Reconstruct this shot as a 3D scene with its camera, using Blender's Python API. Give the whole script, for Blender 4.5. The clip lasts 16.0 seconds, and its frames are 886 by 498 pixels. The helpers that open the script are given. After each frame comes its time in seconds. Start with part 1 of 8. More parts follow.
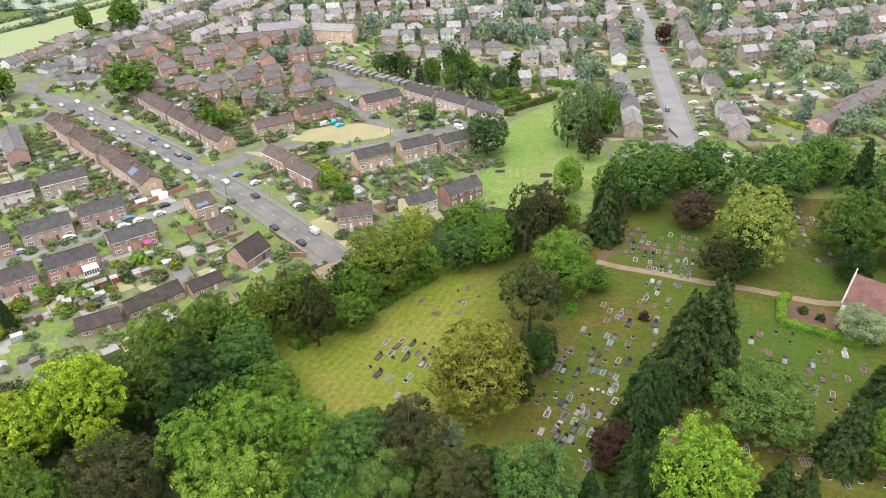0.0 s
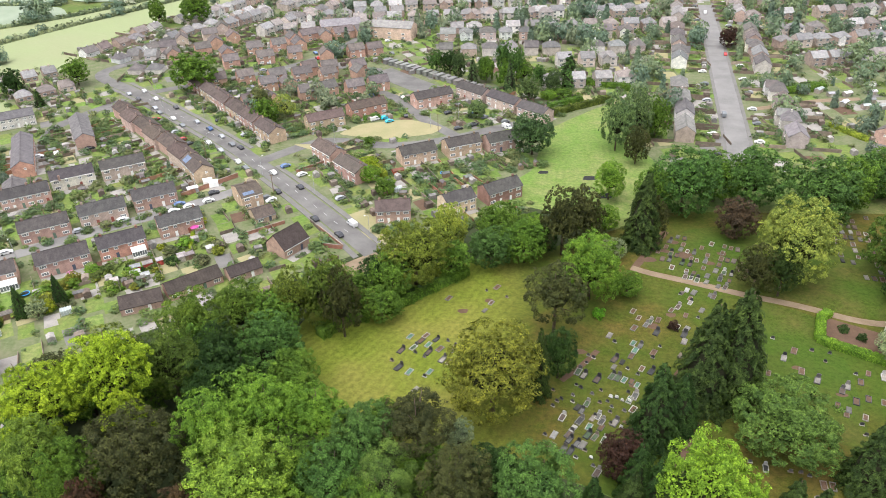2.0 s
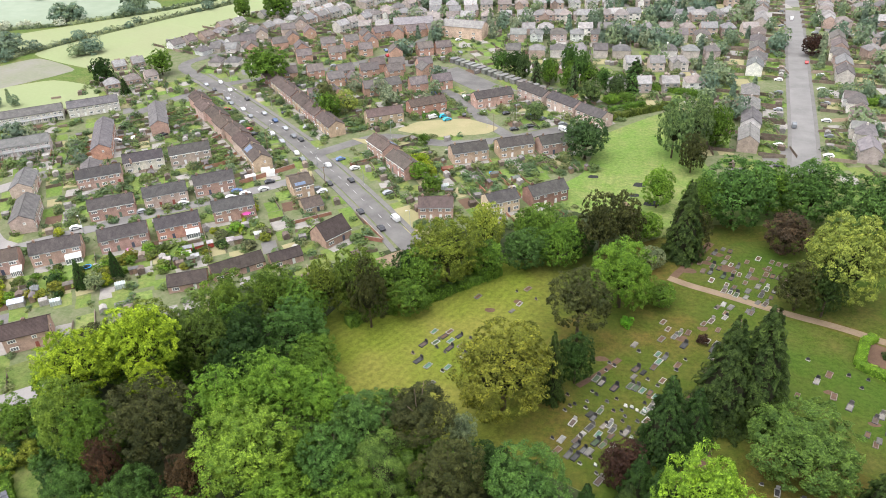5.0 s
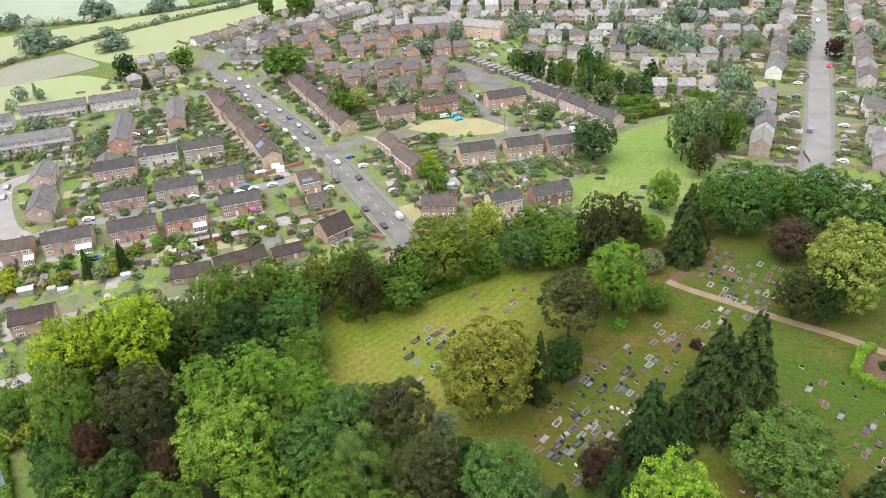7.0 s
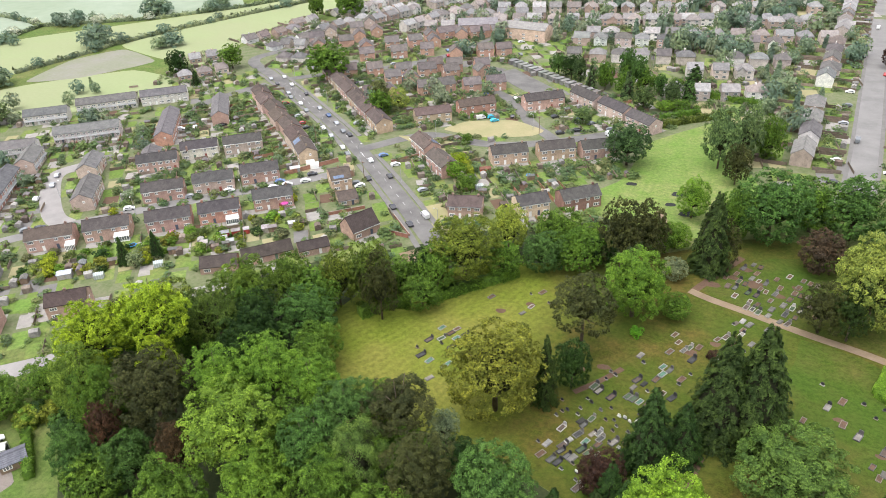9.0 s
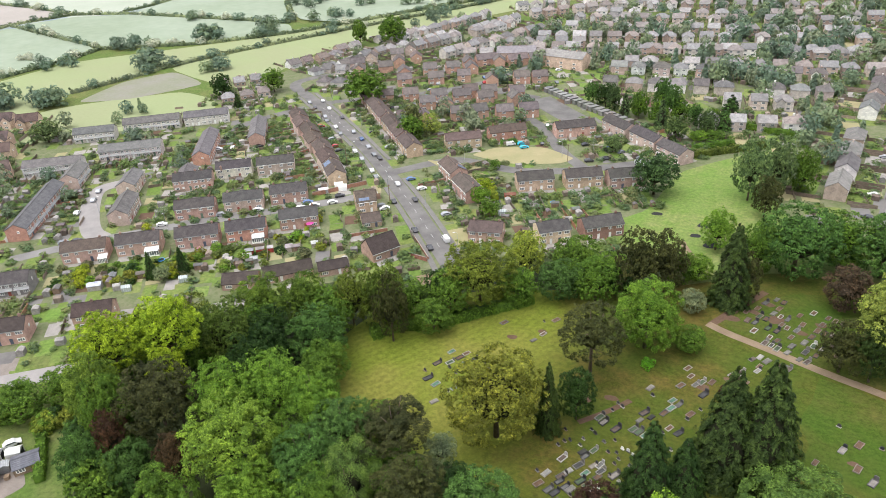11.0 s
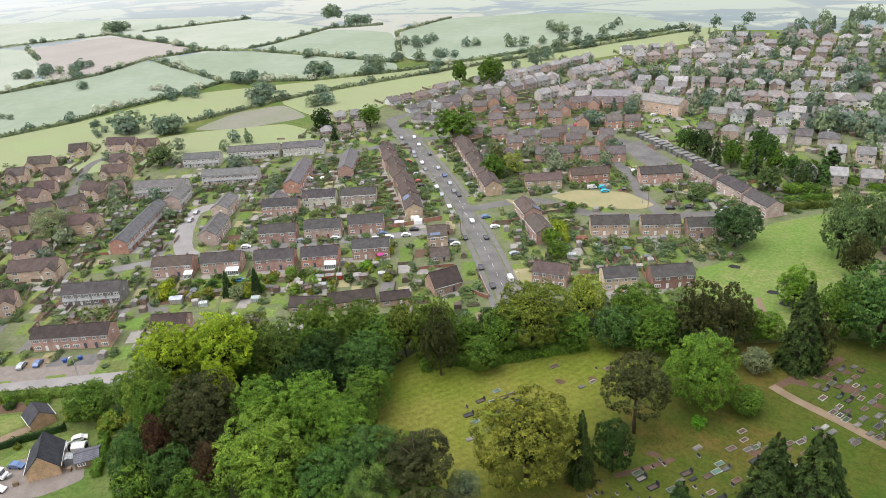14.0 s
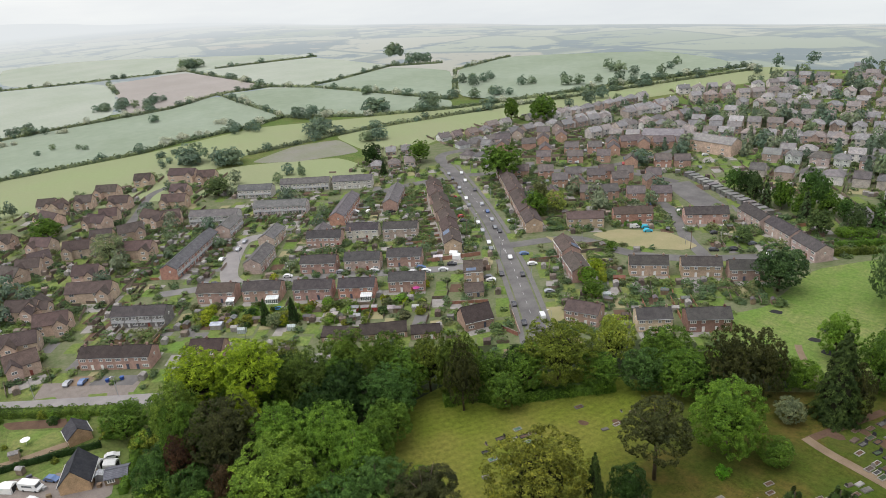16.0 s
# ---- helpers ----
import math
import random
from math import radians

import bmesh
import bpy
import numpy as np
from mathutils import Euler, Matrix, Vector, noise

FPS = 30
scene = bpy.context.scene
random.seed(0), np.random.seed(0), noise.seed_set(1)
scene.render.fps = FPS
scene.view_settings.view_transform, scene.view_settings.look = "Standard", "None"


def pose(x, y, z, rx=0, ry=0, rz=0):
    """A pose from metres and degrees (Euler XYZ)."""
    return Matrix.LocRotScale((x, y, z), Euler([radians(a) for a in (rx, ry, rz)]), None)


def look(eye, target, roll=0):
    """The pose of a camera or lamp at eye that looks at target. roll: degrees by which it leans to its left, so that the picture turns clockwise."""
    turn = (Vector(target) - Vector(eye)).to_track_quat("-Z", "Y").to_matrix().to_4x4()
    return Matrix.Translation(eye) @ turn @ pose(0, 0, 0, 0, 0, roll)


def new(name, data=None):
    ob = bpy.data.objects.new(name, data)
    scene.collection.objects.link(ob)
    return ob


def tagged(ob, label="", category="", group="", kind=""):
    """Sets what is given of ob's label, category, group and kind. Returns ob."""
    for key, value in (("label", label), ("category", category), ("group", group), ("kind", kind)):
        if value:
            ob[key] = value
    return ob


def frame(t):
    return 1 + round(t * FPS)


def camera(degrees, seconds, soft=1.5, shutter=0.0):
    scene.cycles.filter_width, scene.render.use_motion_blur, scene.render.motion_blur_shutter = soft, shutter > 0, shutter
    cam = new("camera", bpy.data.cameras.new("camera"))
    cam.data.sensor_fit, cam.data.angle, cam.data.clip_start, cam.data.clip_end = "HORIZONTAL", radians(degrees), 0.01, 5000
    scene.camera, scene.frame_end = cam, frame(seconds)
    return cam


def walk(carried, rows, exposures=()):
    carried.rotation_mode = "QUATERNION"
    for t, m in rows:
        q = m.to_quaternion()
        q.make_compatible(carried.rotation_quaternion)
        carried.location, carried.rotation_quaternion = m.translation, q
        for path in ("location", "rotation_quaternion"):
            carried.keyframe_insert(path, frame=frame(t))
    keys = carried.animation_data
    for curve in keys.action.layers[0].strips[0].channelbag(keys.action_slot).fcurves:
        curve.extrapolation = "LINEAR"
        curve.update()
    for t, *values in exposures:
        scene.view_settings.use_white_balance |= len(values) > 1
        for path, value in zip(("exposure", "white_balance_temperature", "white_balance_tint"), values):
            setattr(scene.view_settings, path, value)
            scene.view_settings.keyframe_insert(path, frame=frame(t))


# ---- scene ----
EXPOSURES = [(0.0, 1.22), (8.5, 1.21), (12.5, 0.94), (14.5, 0.73), (16.0, 0.38)]
cam = camera(64.21, 16.0, 0.85)
PATH = [
    (0.0, pose(10.10, 1.04, 125.58, 57.972, 0.741, 1.281)),
    (0.5, pose(12.63, 0.85, 125.67, 57.957, 0.839, 2.643)),
    (1.0, pose(15.16, 0.70, 125.76, 57.939, 0.935, 4.114)),
    (1.5, pose(17.70, 0.58, 125.86, 57.911, 1.059, 5.590)),
    (2.0, pose(20.23, 0.50, 125.96, 57.931, 1.186, 7.117)),
    (2.5, pose(22.76, 0.45, 126.06, 57.962, 1.332, 8.641)),
    (3.0, pose(25.28, 0.45, 126.15, 57.994, 1.489, 10.167)),
    (3.5, pose(27.80, 0.50, 126.23, 58.036, 1.625, 11.704)),
    (4.0, pose(30.32, 0.59, 126.31, 58.074, 1.742, 13.101)),
    (6.5, pose(42.78, 1.84, 126.47, 58.101, 2.002, 15.973)),
    (7.0, pose(45.25, 2.26, 126.46, 58.145, 2.080, 17.151)),
    (7.5, pose(47.71, 2.73, 126.43, 58.160, 2.178, 18.342)),
    (8.0, pose(50.16, 3.27, 126.39, 58.200, 2.300, 19.538)),
    (8.5, pose(52.60, 3.85, 126.34, 58.249, 2.400, 20.723)),
    (11.0, pose(64.65, 7.63, 125.96, 60.681, 2.916, 26.062)),
    (11.5, pose(67.03, 8.55, 125.88, 61.718, 2.952, 27.085)),
    (12.0, pose(69.40, 9.51, 125.80, 62.728, 3.011, 28.113)),
    (12.5, pose(71.76, 10.52, 125.74, 63.365, 3.055, 29.146)),
    (13.0, pose(74.11, 11.57, 125.68, 63.424, 3.197, 30.624)),
    (13.5, pose(76.46, 12.67, 125.65, 63.569, 3.407, 33.555)),
    (14.0, pose(78.80, 13.80, 125.65, 64.281, 3.562, 35.418)),
    (14.5, pose(81.13, 14.97, 125.67, 65.479, 3.648, 36.220)),
    (15.0, pose(83.45, 16.17, 125.73, 66.693, 3.794, 37.620)),
    (15.5, pose(85.77, 17.40, 125.84, 67.391, 3.945, 39.395)),
    (16.0, pose(88.08, 18.64, 125.99, 67.434, 4.091, 40.608)),
]
walk(cam, PATH, EXPOSURES)

# ---- light: bright overcast, soft sun ----
world = bpy.data.worlds.new("overcast")
scene.world = world
world.use_nodes = True
wn, wl = world.node_tree.nodes, world.node_tree.links
wn.clear()
sky = wn.new("ShaderNodeTexSky")
sky.sky_type, sky.sun_disc = "NISHITA", False
sky.sun_elevation, sky.sun_rotation = radians(70), radians(210)
sky.air_density, sky.dust_density, sky.ozone_density = 1.0, 6.0, 1.0
grey = wn.new("ShaderNodeHueSaturation")
grey.inputs["Saturation"].default_value = 0.22
cloud = wn.new("ShaderNodeMixRGB")
cloud.inputs[0].default_value = 0.55
cloud.inputs[2].default_value = (7.5, 7.85, 9.0, 1)
bg = wn.new("ShaderNodeBackground")
bg.inputs["Strength"].default_value = 0.115
out = wn.new("ShaderNodeOutputWorld")
wl.new(sky.outputs[0], grey.inputs["Color"])
wl.new(grey.outputs[0], cloud.inputs[1])
wl.new(cloud.outputs[0], bg.inputs[0])
wl.new(bg.outputs[0], out.inputs[0])
lamp = bpy.data.lights.new("sun", "SUN")
lamp.energy, lamp.angle, lamp.color = 1.5, radians(70), (1.0, 0.99, 0.97)
sun = new("sun", lamp)
sun.matrix_basis = look((0, 0, 300), (50, 85, 0))


# ---- materials ----
def shader(name, rough=0.8, metal=0.0):
    m = bpy.data.materials.new(name)
    m.use_nodes = True
    n, l = m.node_tree.nodes, m.node_tree.links
    b = n["Principled BSDF"]
    b.inputs["Roughness"].default_value = rough
    b.inputs["Metallic"].default_value = metal
    b.inputs["Specular IOR Level"].default_value = 0.12
    return m, n, l, b


def node_noise(n, l, co, scale, detail=4.0, rough=0.6):
    t = n.new("ShaderNodeTexNoise")
    t.inputs["Scale"].default_value, t.inputs["Detail"].default_value, t.inputs["Roughness"].default_value = scale, detail, rough
    l.new(co, t.inputs["Vector"])
    return t.outputs["Fac"]


def ramp(n, l, fac, *stops):
    r = n.new("ShaderNodeValToRGB")
    while len(r.color_ramp.elements) < len(stops):
        r.color_ramp.elements.new(0.5)
    for e, (p, c) in zip(r.color_ramp.elements, stops):
        e.position, e.color = p, (*c, 1)
    l.new(fac, r.inputs[0])
    return r.outputs[0]


def mixed(n, l, fac, a, b, kind="MIX"):
    x = n.new("ShaderNodeMixRGB")
    x.blend_type = kind
    for s, v in ((0, fac), (1, a), (2, b)):
        if isinstance(v, (int, float)):
            x.inputs[s].default_value = v
        elif isinstance(v, tuple):
            x.inputs[s].default_value = (*v, 1)
        else:
            l.new(v, x.inputs[s])
    return x.outputs[0]


def bumped(n, l, b, height, strength=0.3, distance=0.05):
    x = n.new("ShaderNodeBump")
    x.inputs["Strength"].default_value, x.inputs["Distance"].default_value = strength, distance
    l.new(height, x.inputs["Height"])
    l.new(x.outputs[0], b.inputs["Normal"])


def surface(name, dark, light, grain=3.0, patch=0.15, rough=0.85, patch_mix=0.5, third=None, metal=0.0, bump=0.25, obj=False):
    """Two-scale mottled surface in world (or object) metres."""
    m, n, l, b = shader(name, rough, metal)
    co = n.new("ShaderNodeTexCoord").outputs["Object"] if obj else n.new("ShaderNodeNewGeometry").outputs["Position"]
    fine, broad = node_noise(n, l, co, grain), node_noise(n, l, co, patch, 5.0)
    c = ramp(n, l, fine, (0.3, dark), (0.7, light))
    tone = ramp(n, l, broad, (0.35, third or dark), (0.65, light))
    l.new(mixed(n, l, patch_mix, c, tone), b.inputs["Base Color"])
    bumped(n, l, b, fine, bump)
    return m


def tinted(name, grain, rough, spread=0.35, courses=0.0, metal=0.0, spec=0.15, streak=0.25, fixed=None):
    """Takes its colour from the object; mottled at two scales, with horizontal courses where asked."""
    m, n, l, b = shader(name, rough, metal)
    b.inputs["Specular IOR Level"].default_value = spec
    geo = n.new("ShaderNodeNewGeometry")
    co = geo.outputs["Position"]
    if fixed:
        own = mixed(n, l, 1.0, fixed, ramp(n, l, geo.outputs["Random Per Island"], (0.0, (0.72, 0.72, 0.72)), (1.0, (1.25, 1.22, 1.2))), "MULTIPLY")
    else:
        own = n.new("ShaderNodeObjectInfo").outputs["Color"]
    fine, broad = node_noise(n, l, co, grain), node_noise(n, l, co, 0.5, 4.0)
    lo, hi = 1 - spread, 1 + spread
    c = mixed(n, l, 1.0, own, ramp(n, l, fine, (0.25, (lo, lo, lo)), (0.75, (hi, hi, hi))), "MULTIPLY")
    s0, s1 = 1 - streak, 1 + streak
    c = mixed(n, l, 1.0, c, ramp(n, l, broad, (0.3, (s0, s0, s0)), (0.7, (s1, s1 * 0.98, s1 * 0.95))), "MULTIPLY")
    if courses:
        w = n.new("ShaderNodeTexWave")
        w.bands_direction = "Z"
        w.inputs["Scale"].default_value = courses
        w.inputs["Distortion"].default_value = 0.4
        l.new(co, w.inputs["Vector"])
        c = mixed(n, l, 1.0, c, ramp(n, l, w.outputs["Fac"], (0.0, (0.8, 0.8, 0.8)), (0.5, (1.08, 1.08, 1.08))), "MULTIPLY")
        bumped(n, l, b, w.outputs["Fac"], 0.4, 0.03)
    l.new(c, b.inputs["Base Color"])
    return m


def leafy(name, through_light=0.14, fixed=None):
    """Leaves: species colour from the object, varied leaf by leaf and branch by branch."""
    m, n, l, b = shader(name, 0.6)
    b.inputs["Specular IOR Level"].default_value = 0.08
    geo = n.new("ShaderNodeNewGeometry")
    own = fixed or n.new("ShaderNodeObjectInfo").outputs["Color"]
    # Fixed far colours vary less here and below: haze-flattened contrast put into them.
    lo, hi = (0.5, 1.55) if not fixed else (0.87, 1.12)
    leaf = ramp(n, l, geo.outputs["Random Per Island"], (0.0, (lo, lo * 1.1, lo)), (0.55, (1.0, 1.0, 1.0)), (1.0, (hi, hi * 0.97, hi * 0.85)))
    broad = node_noise(n, l, geo.outputs["Position"], 0.28, 3.0)
    low, top = ((0.56, 0.61, 0.62), (1.14, 1.09, 0.9)) if not fixed else ((0.82, 0.85, 0.87), (1.06, 1.03, 0.95))
    branch = ramp(n, l, broad, (0.32, low), (0.68, top))
    c = mixed(n, l, 1.0, mixed(n, l, 1.0, own, leaf, "MULTIPLY"), branch, "MULTIPLY")
    tuft = ramp(n, l, node_noise(n, l, geo.outputs["Position"], 1.1, 2.0), (0.35, (0.78, 0.8, 0.8)), (0.65, (1.18, 1.16, 1.08)))
    c = mixed(n, l, 1.0, c, tuft, "MULTIPLY")
    l.new(c, b.inputs["Base Color"])
    t = n.new("ShaderNodeBsdfTranslucent")
    l.new(c, t.inputs["Color"])
    x = n.new("ShaderNodeMixShader")
    x.inputs[0].default_value = through_light
    l.new(b.outputs[0], x.inputs[1])
    l.new(t.outputs[0], x.inputs[2])
    l.new(x.outputs[0], n["Material Output"].inputs["Surface"])
    return m


LEAF = leafy("leaves")
# Near-black body of the tree crowns: their inner shade put into the colour.
CROWN_SHADE = surface("crown_shade", (0.012, 0.014, 0.007), (0.032, 0.032, 0.016), 2.0, 0.5, 0.95)
BARK = surface("bark", (0.06, 0.045, 0.035), (0.16, 0.12, 0.09), 6, 0.8)


def mown(name, low, high, worn, lush, fresh=None):
    """Mown grass: tufts, worn tawny patches, lush patches and fine grain; fresh: a paler cut west of the old graves."""
    m, n, l, b = shader(name, 0.95)
    co = n.new("ShaderNodeNewGeometry").outputs["Position"]
    fine, tuft, mid, broad = node_noise(n, l, co, 3.0, 5.0, 0.75), node_noise(n, l, co, 0.75, 4.0, 0.7), node_noise(n, l, co, 0.17, 5.0, 0.7), node_noise(n, l, co, 0.03, 3.0)
    c = ramp(n, l, fine, (0.3, low), (0.7, high))
    c = mixed(n, l, ramp(n, l, mid, (0.38, (0, 0, 0)), (0.62, (0.85, 0.85, 0.85))), c, worn)
    c = mixed(n, l, ramp(n, l, broad, (0.4, (0, 0, 0)), (0.62, (0.75, 0.75, 0.75))), c, lush)
    if fresh:
        sep = n.new("ShaderNodeSeparateXYZ")
        l.new(co, sep.inputs[0])
        shift = n.new("ShaderNodeMath")
        shift.operation = "MULTIPLY_ADD"
        l.new(mid, shift.inputs[0])
        shift.inputs[1].default_value = 22.0
        l.new(sep.outputs["X"], shift.inputs[2])
        west = n.new("ShaderNodeMapRange")
        west.inputs["From Min"].default_value, west.inputs["From Max"].default_value = 38.0, 20.0
        l.new(shift.outputs[0], west.inputs["Value"])
        cut = ramp(n, l, fine, (0.3, fresh[0]), (0.7, fresh[1]))
        cut = mixed(n, l, ramp(n, l, broad, (0.4, (0, 0, 0)), (0.6, (0.8, 0.8, 0.8))), cut, fresh[2])
        turn = n.new("ShaderNodeMapping")
        turn.inputs["Rotation"].default_value = (0, 0, radians(28))
        l.new(co, turn.inputs["Vector"])
        w = n.new("ShaderNodeTexWave")
        w.inputs["Scale"].default_value, w.inputs["Distortion"].default_value, w.inputs["Detail Scale"].default_value = 0.13, 5.0, 0.4
        l.new(turn.outputs[0], w.inputs["Vector"])
        cut = mixed(n, l, 1.0, cut, ramp(n, l, w.outputs["Fac"], (0.2, (0.95, 0.95, 0.95)), (0.8, (1.05, 1.05, 1.05))), "MULTIPLY")
        c = mixed(n, l, west.outputs[0], c, cut)
    c = mixed(n, l, 1.0, c, ramp(n, l, tuft, (0.33, (0.7, 0.74, 0.7)), (0.66, (1.22, 1.18, 1.15))), "MULTIPLY")
    l.new(c, b.inputs["Base Color"])
    bumped(n, l, b, tuft, 0.5, 0.15)
    return m


CEMETERY = mown("mown_cemetery_grass", (0.036, 0.044, 0.007), (0.08, 0.085, 0.013), (0.108, 0.08, 0.022), (0.04, 0.078, 0.009), ((0.086, 0.112, 0.013), (0.134, 0.16, 0.022), (0.158, 0.148, 0.034)))

FRESH = mown("fresh_cemetery_grass", (0.034, 0.05, 0.007), (0.07, 0.094, 0.014), (0.088, 0.082, 0.022), (0.038, 0.078, 0.009))
GRASS = mown("meadow_ground", (0.06, 0.09, 0.02), (0.115, 0.15, 0.04), (0.15, 0.145, 0.06), (0.07, 0.12, 0.025))
LAWN = mown("garden_lawn_grass", (0.09, 0.135, 0.03), (0.15, 0.2, 0.052), (0.17, 0.172, 0.065), (0.09, 0.152, 0.03))


def distance_glow():
    """Far country with painted haze: glowing pale fields and blue woods, whitening with distance."""
    m, n, l, b = shader("hazy_distance", 1.0)
    geo = n.new("ShaderNodeNewGeometry")
    co = geo.outputs["Position"]
    cell = n.new("ShaderNodeTexVoronoi")
    cell.inputs["Scale"].default_value = 0.0042
    squash = n.new("ShaderNodeMapping")
    squash.inputs["Scale"].default_value = (1, 1, 0)
    l.new(co, squash.inputs["Vector"])
    l.new(squash.outputs[0], cell.inputs["Vector"])
    sep = n.new("ShaderNodeSeparateColor")
    l.new(cell.outputs["Color"], sep.inputs[0])
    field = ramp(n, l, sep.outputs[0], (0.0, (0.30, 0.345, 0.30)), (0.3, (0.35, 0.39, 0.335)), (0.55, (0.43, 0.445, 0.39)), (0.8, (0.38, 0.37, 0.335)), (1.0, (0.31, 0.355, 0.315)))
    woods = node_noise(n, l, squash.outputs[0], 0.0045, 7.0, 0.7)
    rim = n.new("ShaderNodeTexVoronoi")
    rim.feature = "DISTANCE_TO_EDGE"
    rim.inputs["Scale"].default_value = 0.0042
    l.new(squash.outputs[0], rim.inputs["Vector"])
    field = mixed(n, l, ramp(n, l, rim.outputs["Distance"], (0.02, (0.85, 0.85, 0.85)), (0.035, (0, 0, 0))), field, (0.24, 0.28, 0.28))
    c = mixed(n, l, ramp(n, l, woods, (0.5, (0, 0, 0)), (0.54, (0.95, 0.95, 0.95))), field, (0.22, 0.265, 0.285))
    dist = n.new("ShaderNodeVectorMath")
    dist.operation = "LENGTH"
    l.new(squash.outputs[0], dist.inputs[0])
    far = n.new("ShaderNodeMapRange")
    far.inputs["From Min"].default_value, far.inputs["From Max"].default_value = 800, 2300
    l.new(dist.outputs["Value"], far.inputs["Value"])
    # Haze put into the glow: every colour fades to near-white far off.
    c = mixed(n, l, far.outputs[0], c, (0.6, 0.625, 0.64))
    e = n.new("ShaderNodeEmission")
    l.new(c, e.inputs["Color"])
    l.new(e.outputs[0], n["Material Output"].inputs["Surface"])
    return m


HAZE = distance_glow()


def sky_glow():
    """Bright hazy sky low over the horizon."""
    m, n, l, b = shader("hazy_sky", 1.0)
    co = n.new("ShaderNodeNewGeometry").outputs["Position"]
    sep = n.new("ShaderNodeSeparateXYZ")
    l.new(co, sep.inputs[0])
    up = n.new("ShaderNodeMapRange")
    up.inputs["From Min"].default_value, up.inputs["From Max"].default_value = -250, 350
    l.new(sep.outputs["Z"], up.inputs["Value"])
    stretch = n.new("ShaderNodeMapping")
    stretch.inputs["Scale"].default_value = (1, 1, 6)
    l.new(co, stretch.inputs["Vector"])
    cloud = node_noise(n, l, stretch.outputs[0], 0.0009, 4.0)
    c = mixed(n, l, up.outputs[0], (0.60, 0.625, 0.64), (0.76, 0.76, 0.75))
    c = mixed(n, l, 1.0, c, ramp(n, l, cloud, (0.3, (0.93, 0.94, 0.96)), (0.7, (1.05, 1.05, 1.04))), "MULTIPLY")
    e = n.new("ShaderNodeEmission")
    l.new(c, e.inputs["Color"])
    l.new(e.outputs[0], n["Material Output"].inputs["Surface"])
    return m


SKY_GLOW = sky_glow()
PARK = mown("park_grass", (0.085, 0.135, 0.03), (0.15, 0.21, 0.05), (0.19, 0.2, 0.08), (0.105, 0.185, 0.035))
DRY = surface("dry_grass", (0.22, 0.19, 0.10), (0.29, 0.25, 0.145), 2.5, 0.1, 0.95, 0.5, (0.19, 0.195, 0.09))
WOODFLOOR = surface("woodland_floor", (0.02, 0.03, 0.012), (0.05, 0.06, 0.025), 1.5, 0.2, 0.95)
ASPHALT = surface("asphalt", (0.105, 0.099, 0.094), (0.165, 0.155, 0.147), 4.0, 0.12, 0.85, 0.6, (0.085, 0.08, 0.077))
WORN_ROAD = surface("worn_pale_asphalt", (0.2, 0.185, 0.175), (0.27, 0.25, 0.238), 4.0, 0.15, 0.88, 0.5, (0.18, 0.168, 0.16))
GREY_ROAD = surface("grey_patched_asphalt", (0.15, 0.142, 0.136), (0.21, 0.2, 0.19), 4.0, 0.1, 0.88, 0.6, (0.135, 0.128, 0.122))
SETTS = surface("brown_block_paving", (0.15, 0.128, 0.112), (0.23, 0.197, 0.172), 2.5, 0.35, 0.9)
PAVING = surface("pavement_slabs", (0.12, 0.112, 0.106), (0.17, 0.16, 0.151), 4.0, 0.3, 0.9)
GRAVEL = surface("gravel_path", (0.15, 0.11, 0.072), (0.235, 0.176, 0.122), 5.0, 0.3, 0.95)
EARTH = surface("red_brown_earth", (0.075, 0.047, 0.032), (0.13, 0.082, 0.056), 3.0, 0.3, 0.95)
GARDEN = surface("garden_ground", (0.07, 0.09, 0.036), (0.17, 0.165, 0.1), 0.8, 0.22, 0.95, 0.5, (0.075, 0.115, 0.036))
PATIO = surface("patio_slabs", (0.19, 0.177, 0.16), (0.31, 0.285, 0.26), 3.0, 0.4, 0.9)
# Pasture, crop and plough colours are paled and greyed: distance haze painted in.
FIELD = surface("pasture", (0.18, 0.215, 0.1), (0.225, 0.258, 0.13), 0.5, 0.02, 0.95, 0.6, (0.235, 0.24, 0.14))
CROP = surface("hazed_crop", (0.265, 0.29, 0.235), (0.33, 0.345, 0.285), 0.3, 0.012, 0.95, 0.6, (0.26, 0.295, 0.22))
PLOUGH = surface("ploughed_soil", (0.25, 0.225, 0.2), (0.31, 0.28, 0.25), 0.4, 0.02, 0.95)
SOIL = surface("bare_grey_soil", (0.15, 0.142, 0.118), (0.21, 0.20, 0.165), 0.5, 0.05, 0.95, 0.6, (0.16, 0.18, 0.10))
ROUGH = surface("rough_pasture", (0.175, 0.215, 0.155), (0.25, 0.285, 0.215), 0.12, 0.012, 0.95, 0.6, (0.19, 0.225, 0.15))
BRICK = tinted("brickwork", 5.0, 0.9, 0.22, 2.2)
ROOF = tinted("roof_tiles", 3.0, 0.95, 0.25, 1.6, spec=0.1)
PAINT = tinted("paint", 2.0, 0.5, 0.06, 0, streak=0.08)
TIMBER = tinted("timber", 4.0, 0.85, 0.25)
STONE = tinted("stone", 6.0, 0.7, 0.3, streak=0.3)
CARPAINT = tinted("car_paint", 1.0, 0.25, 0.02, spec=0.6, streak=0.03)
LINE_PAINT = surface("worn_line_paint", (0.3, 0.29, 0.28), (0.55, 0.54, 0.52), 3.0, 0.4, 0.7)
RUBBER = surface("rubber", (0.02, 0.02, 0.02), (0.035, 0.035, 0.035), 20, 2, 0.9)
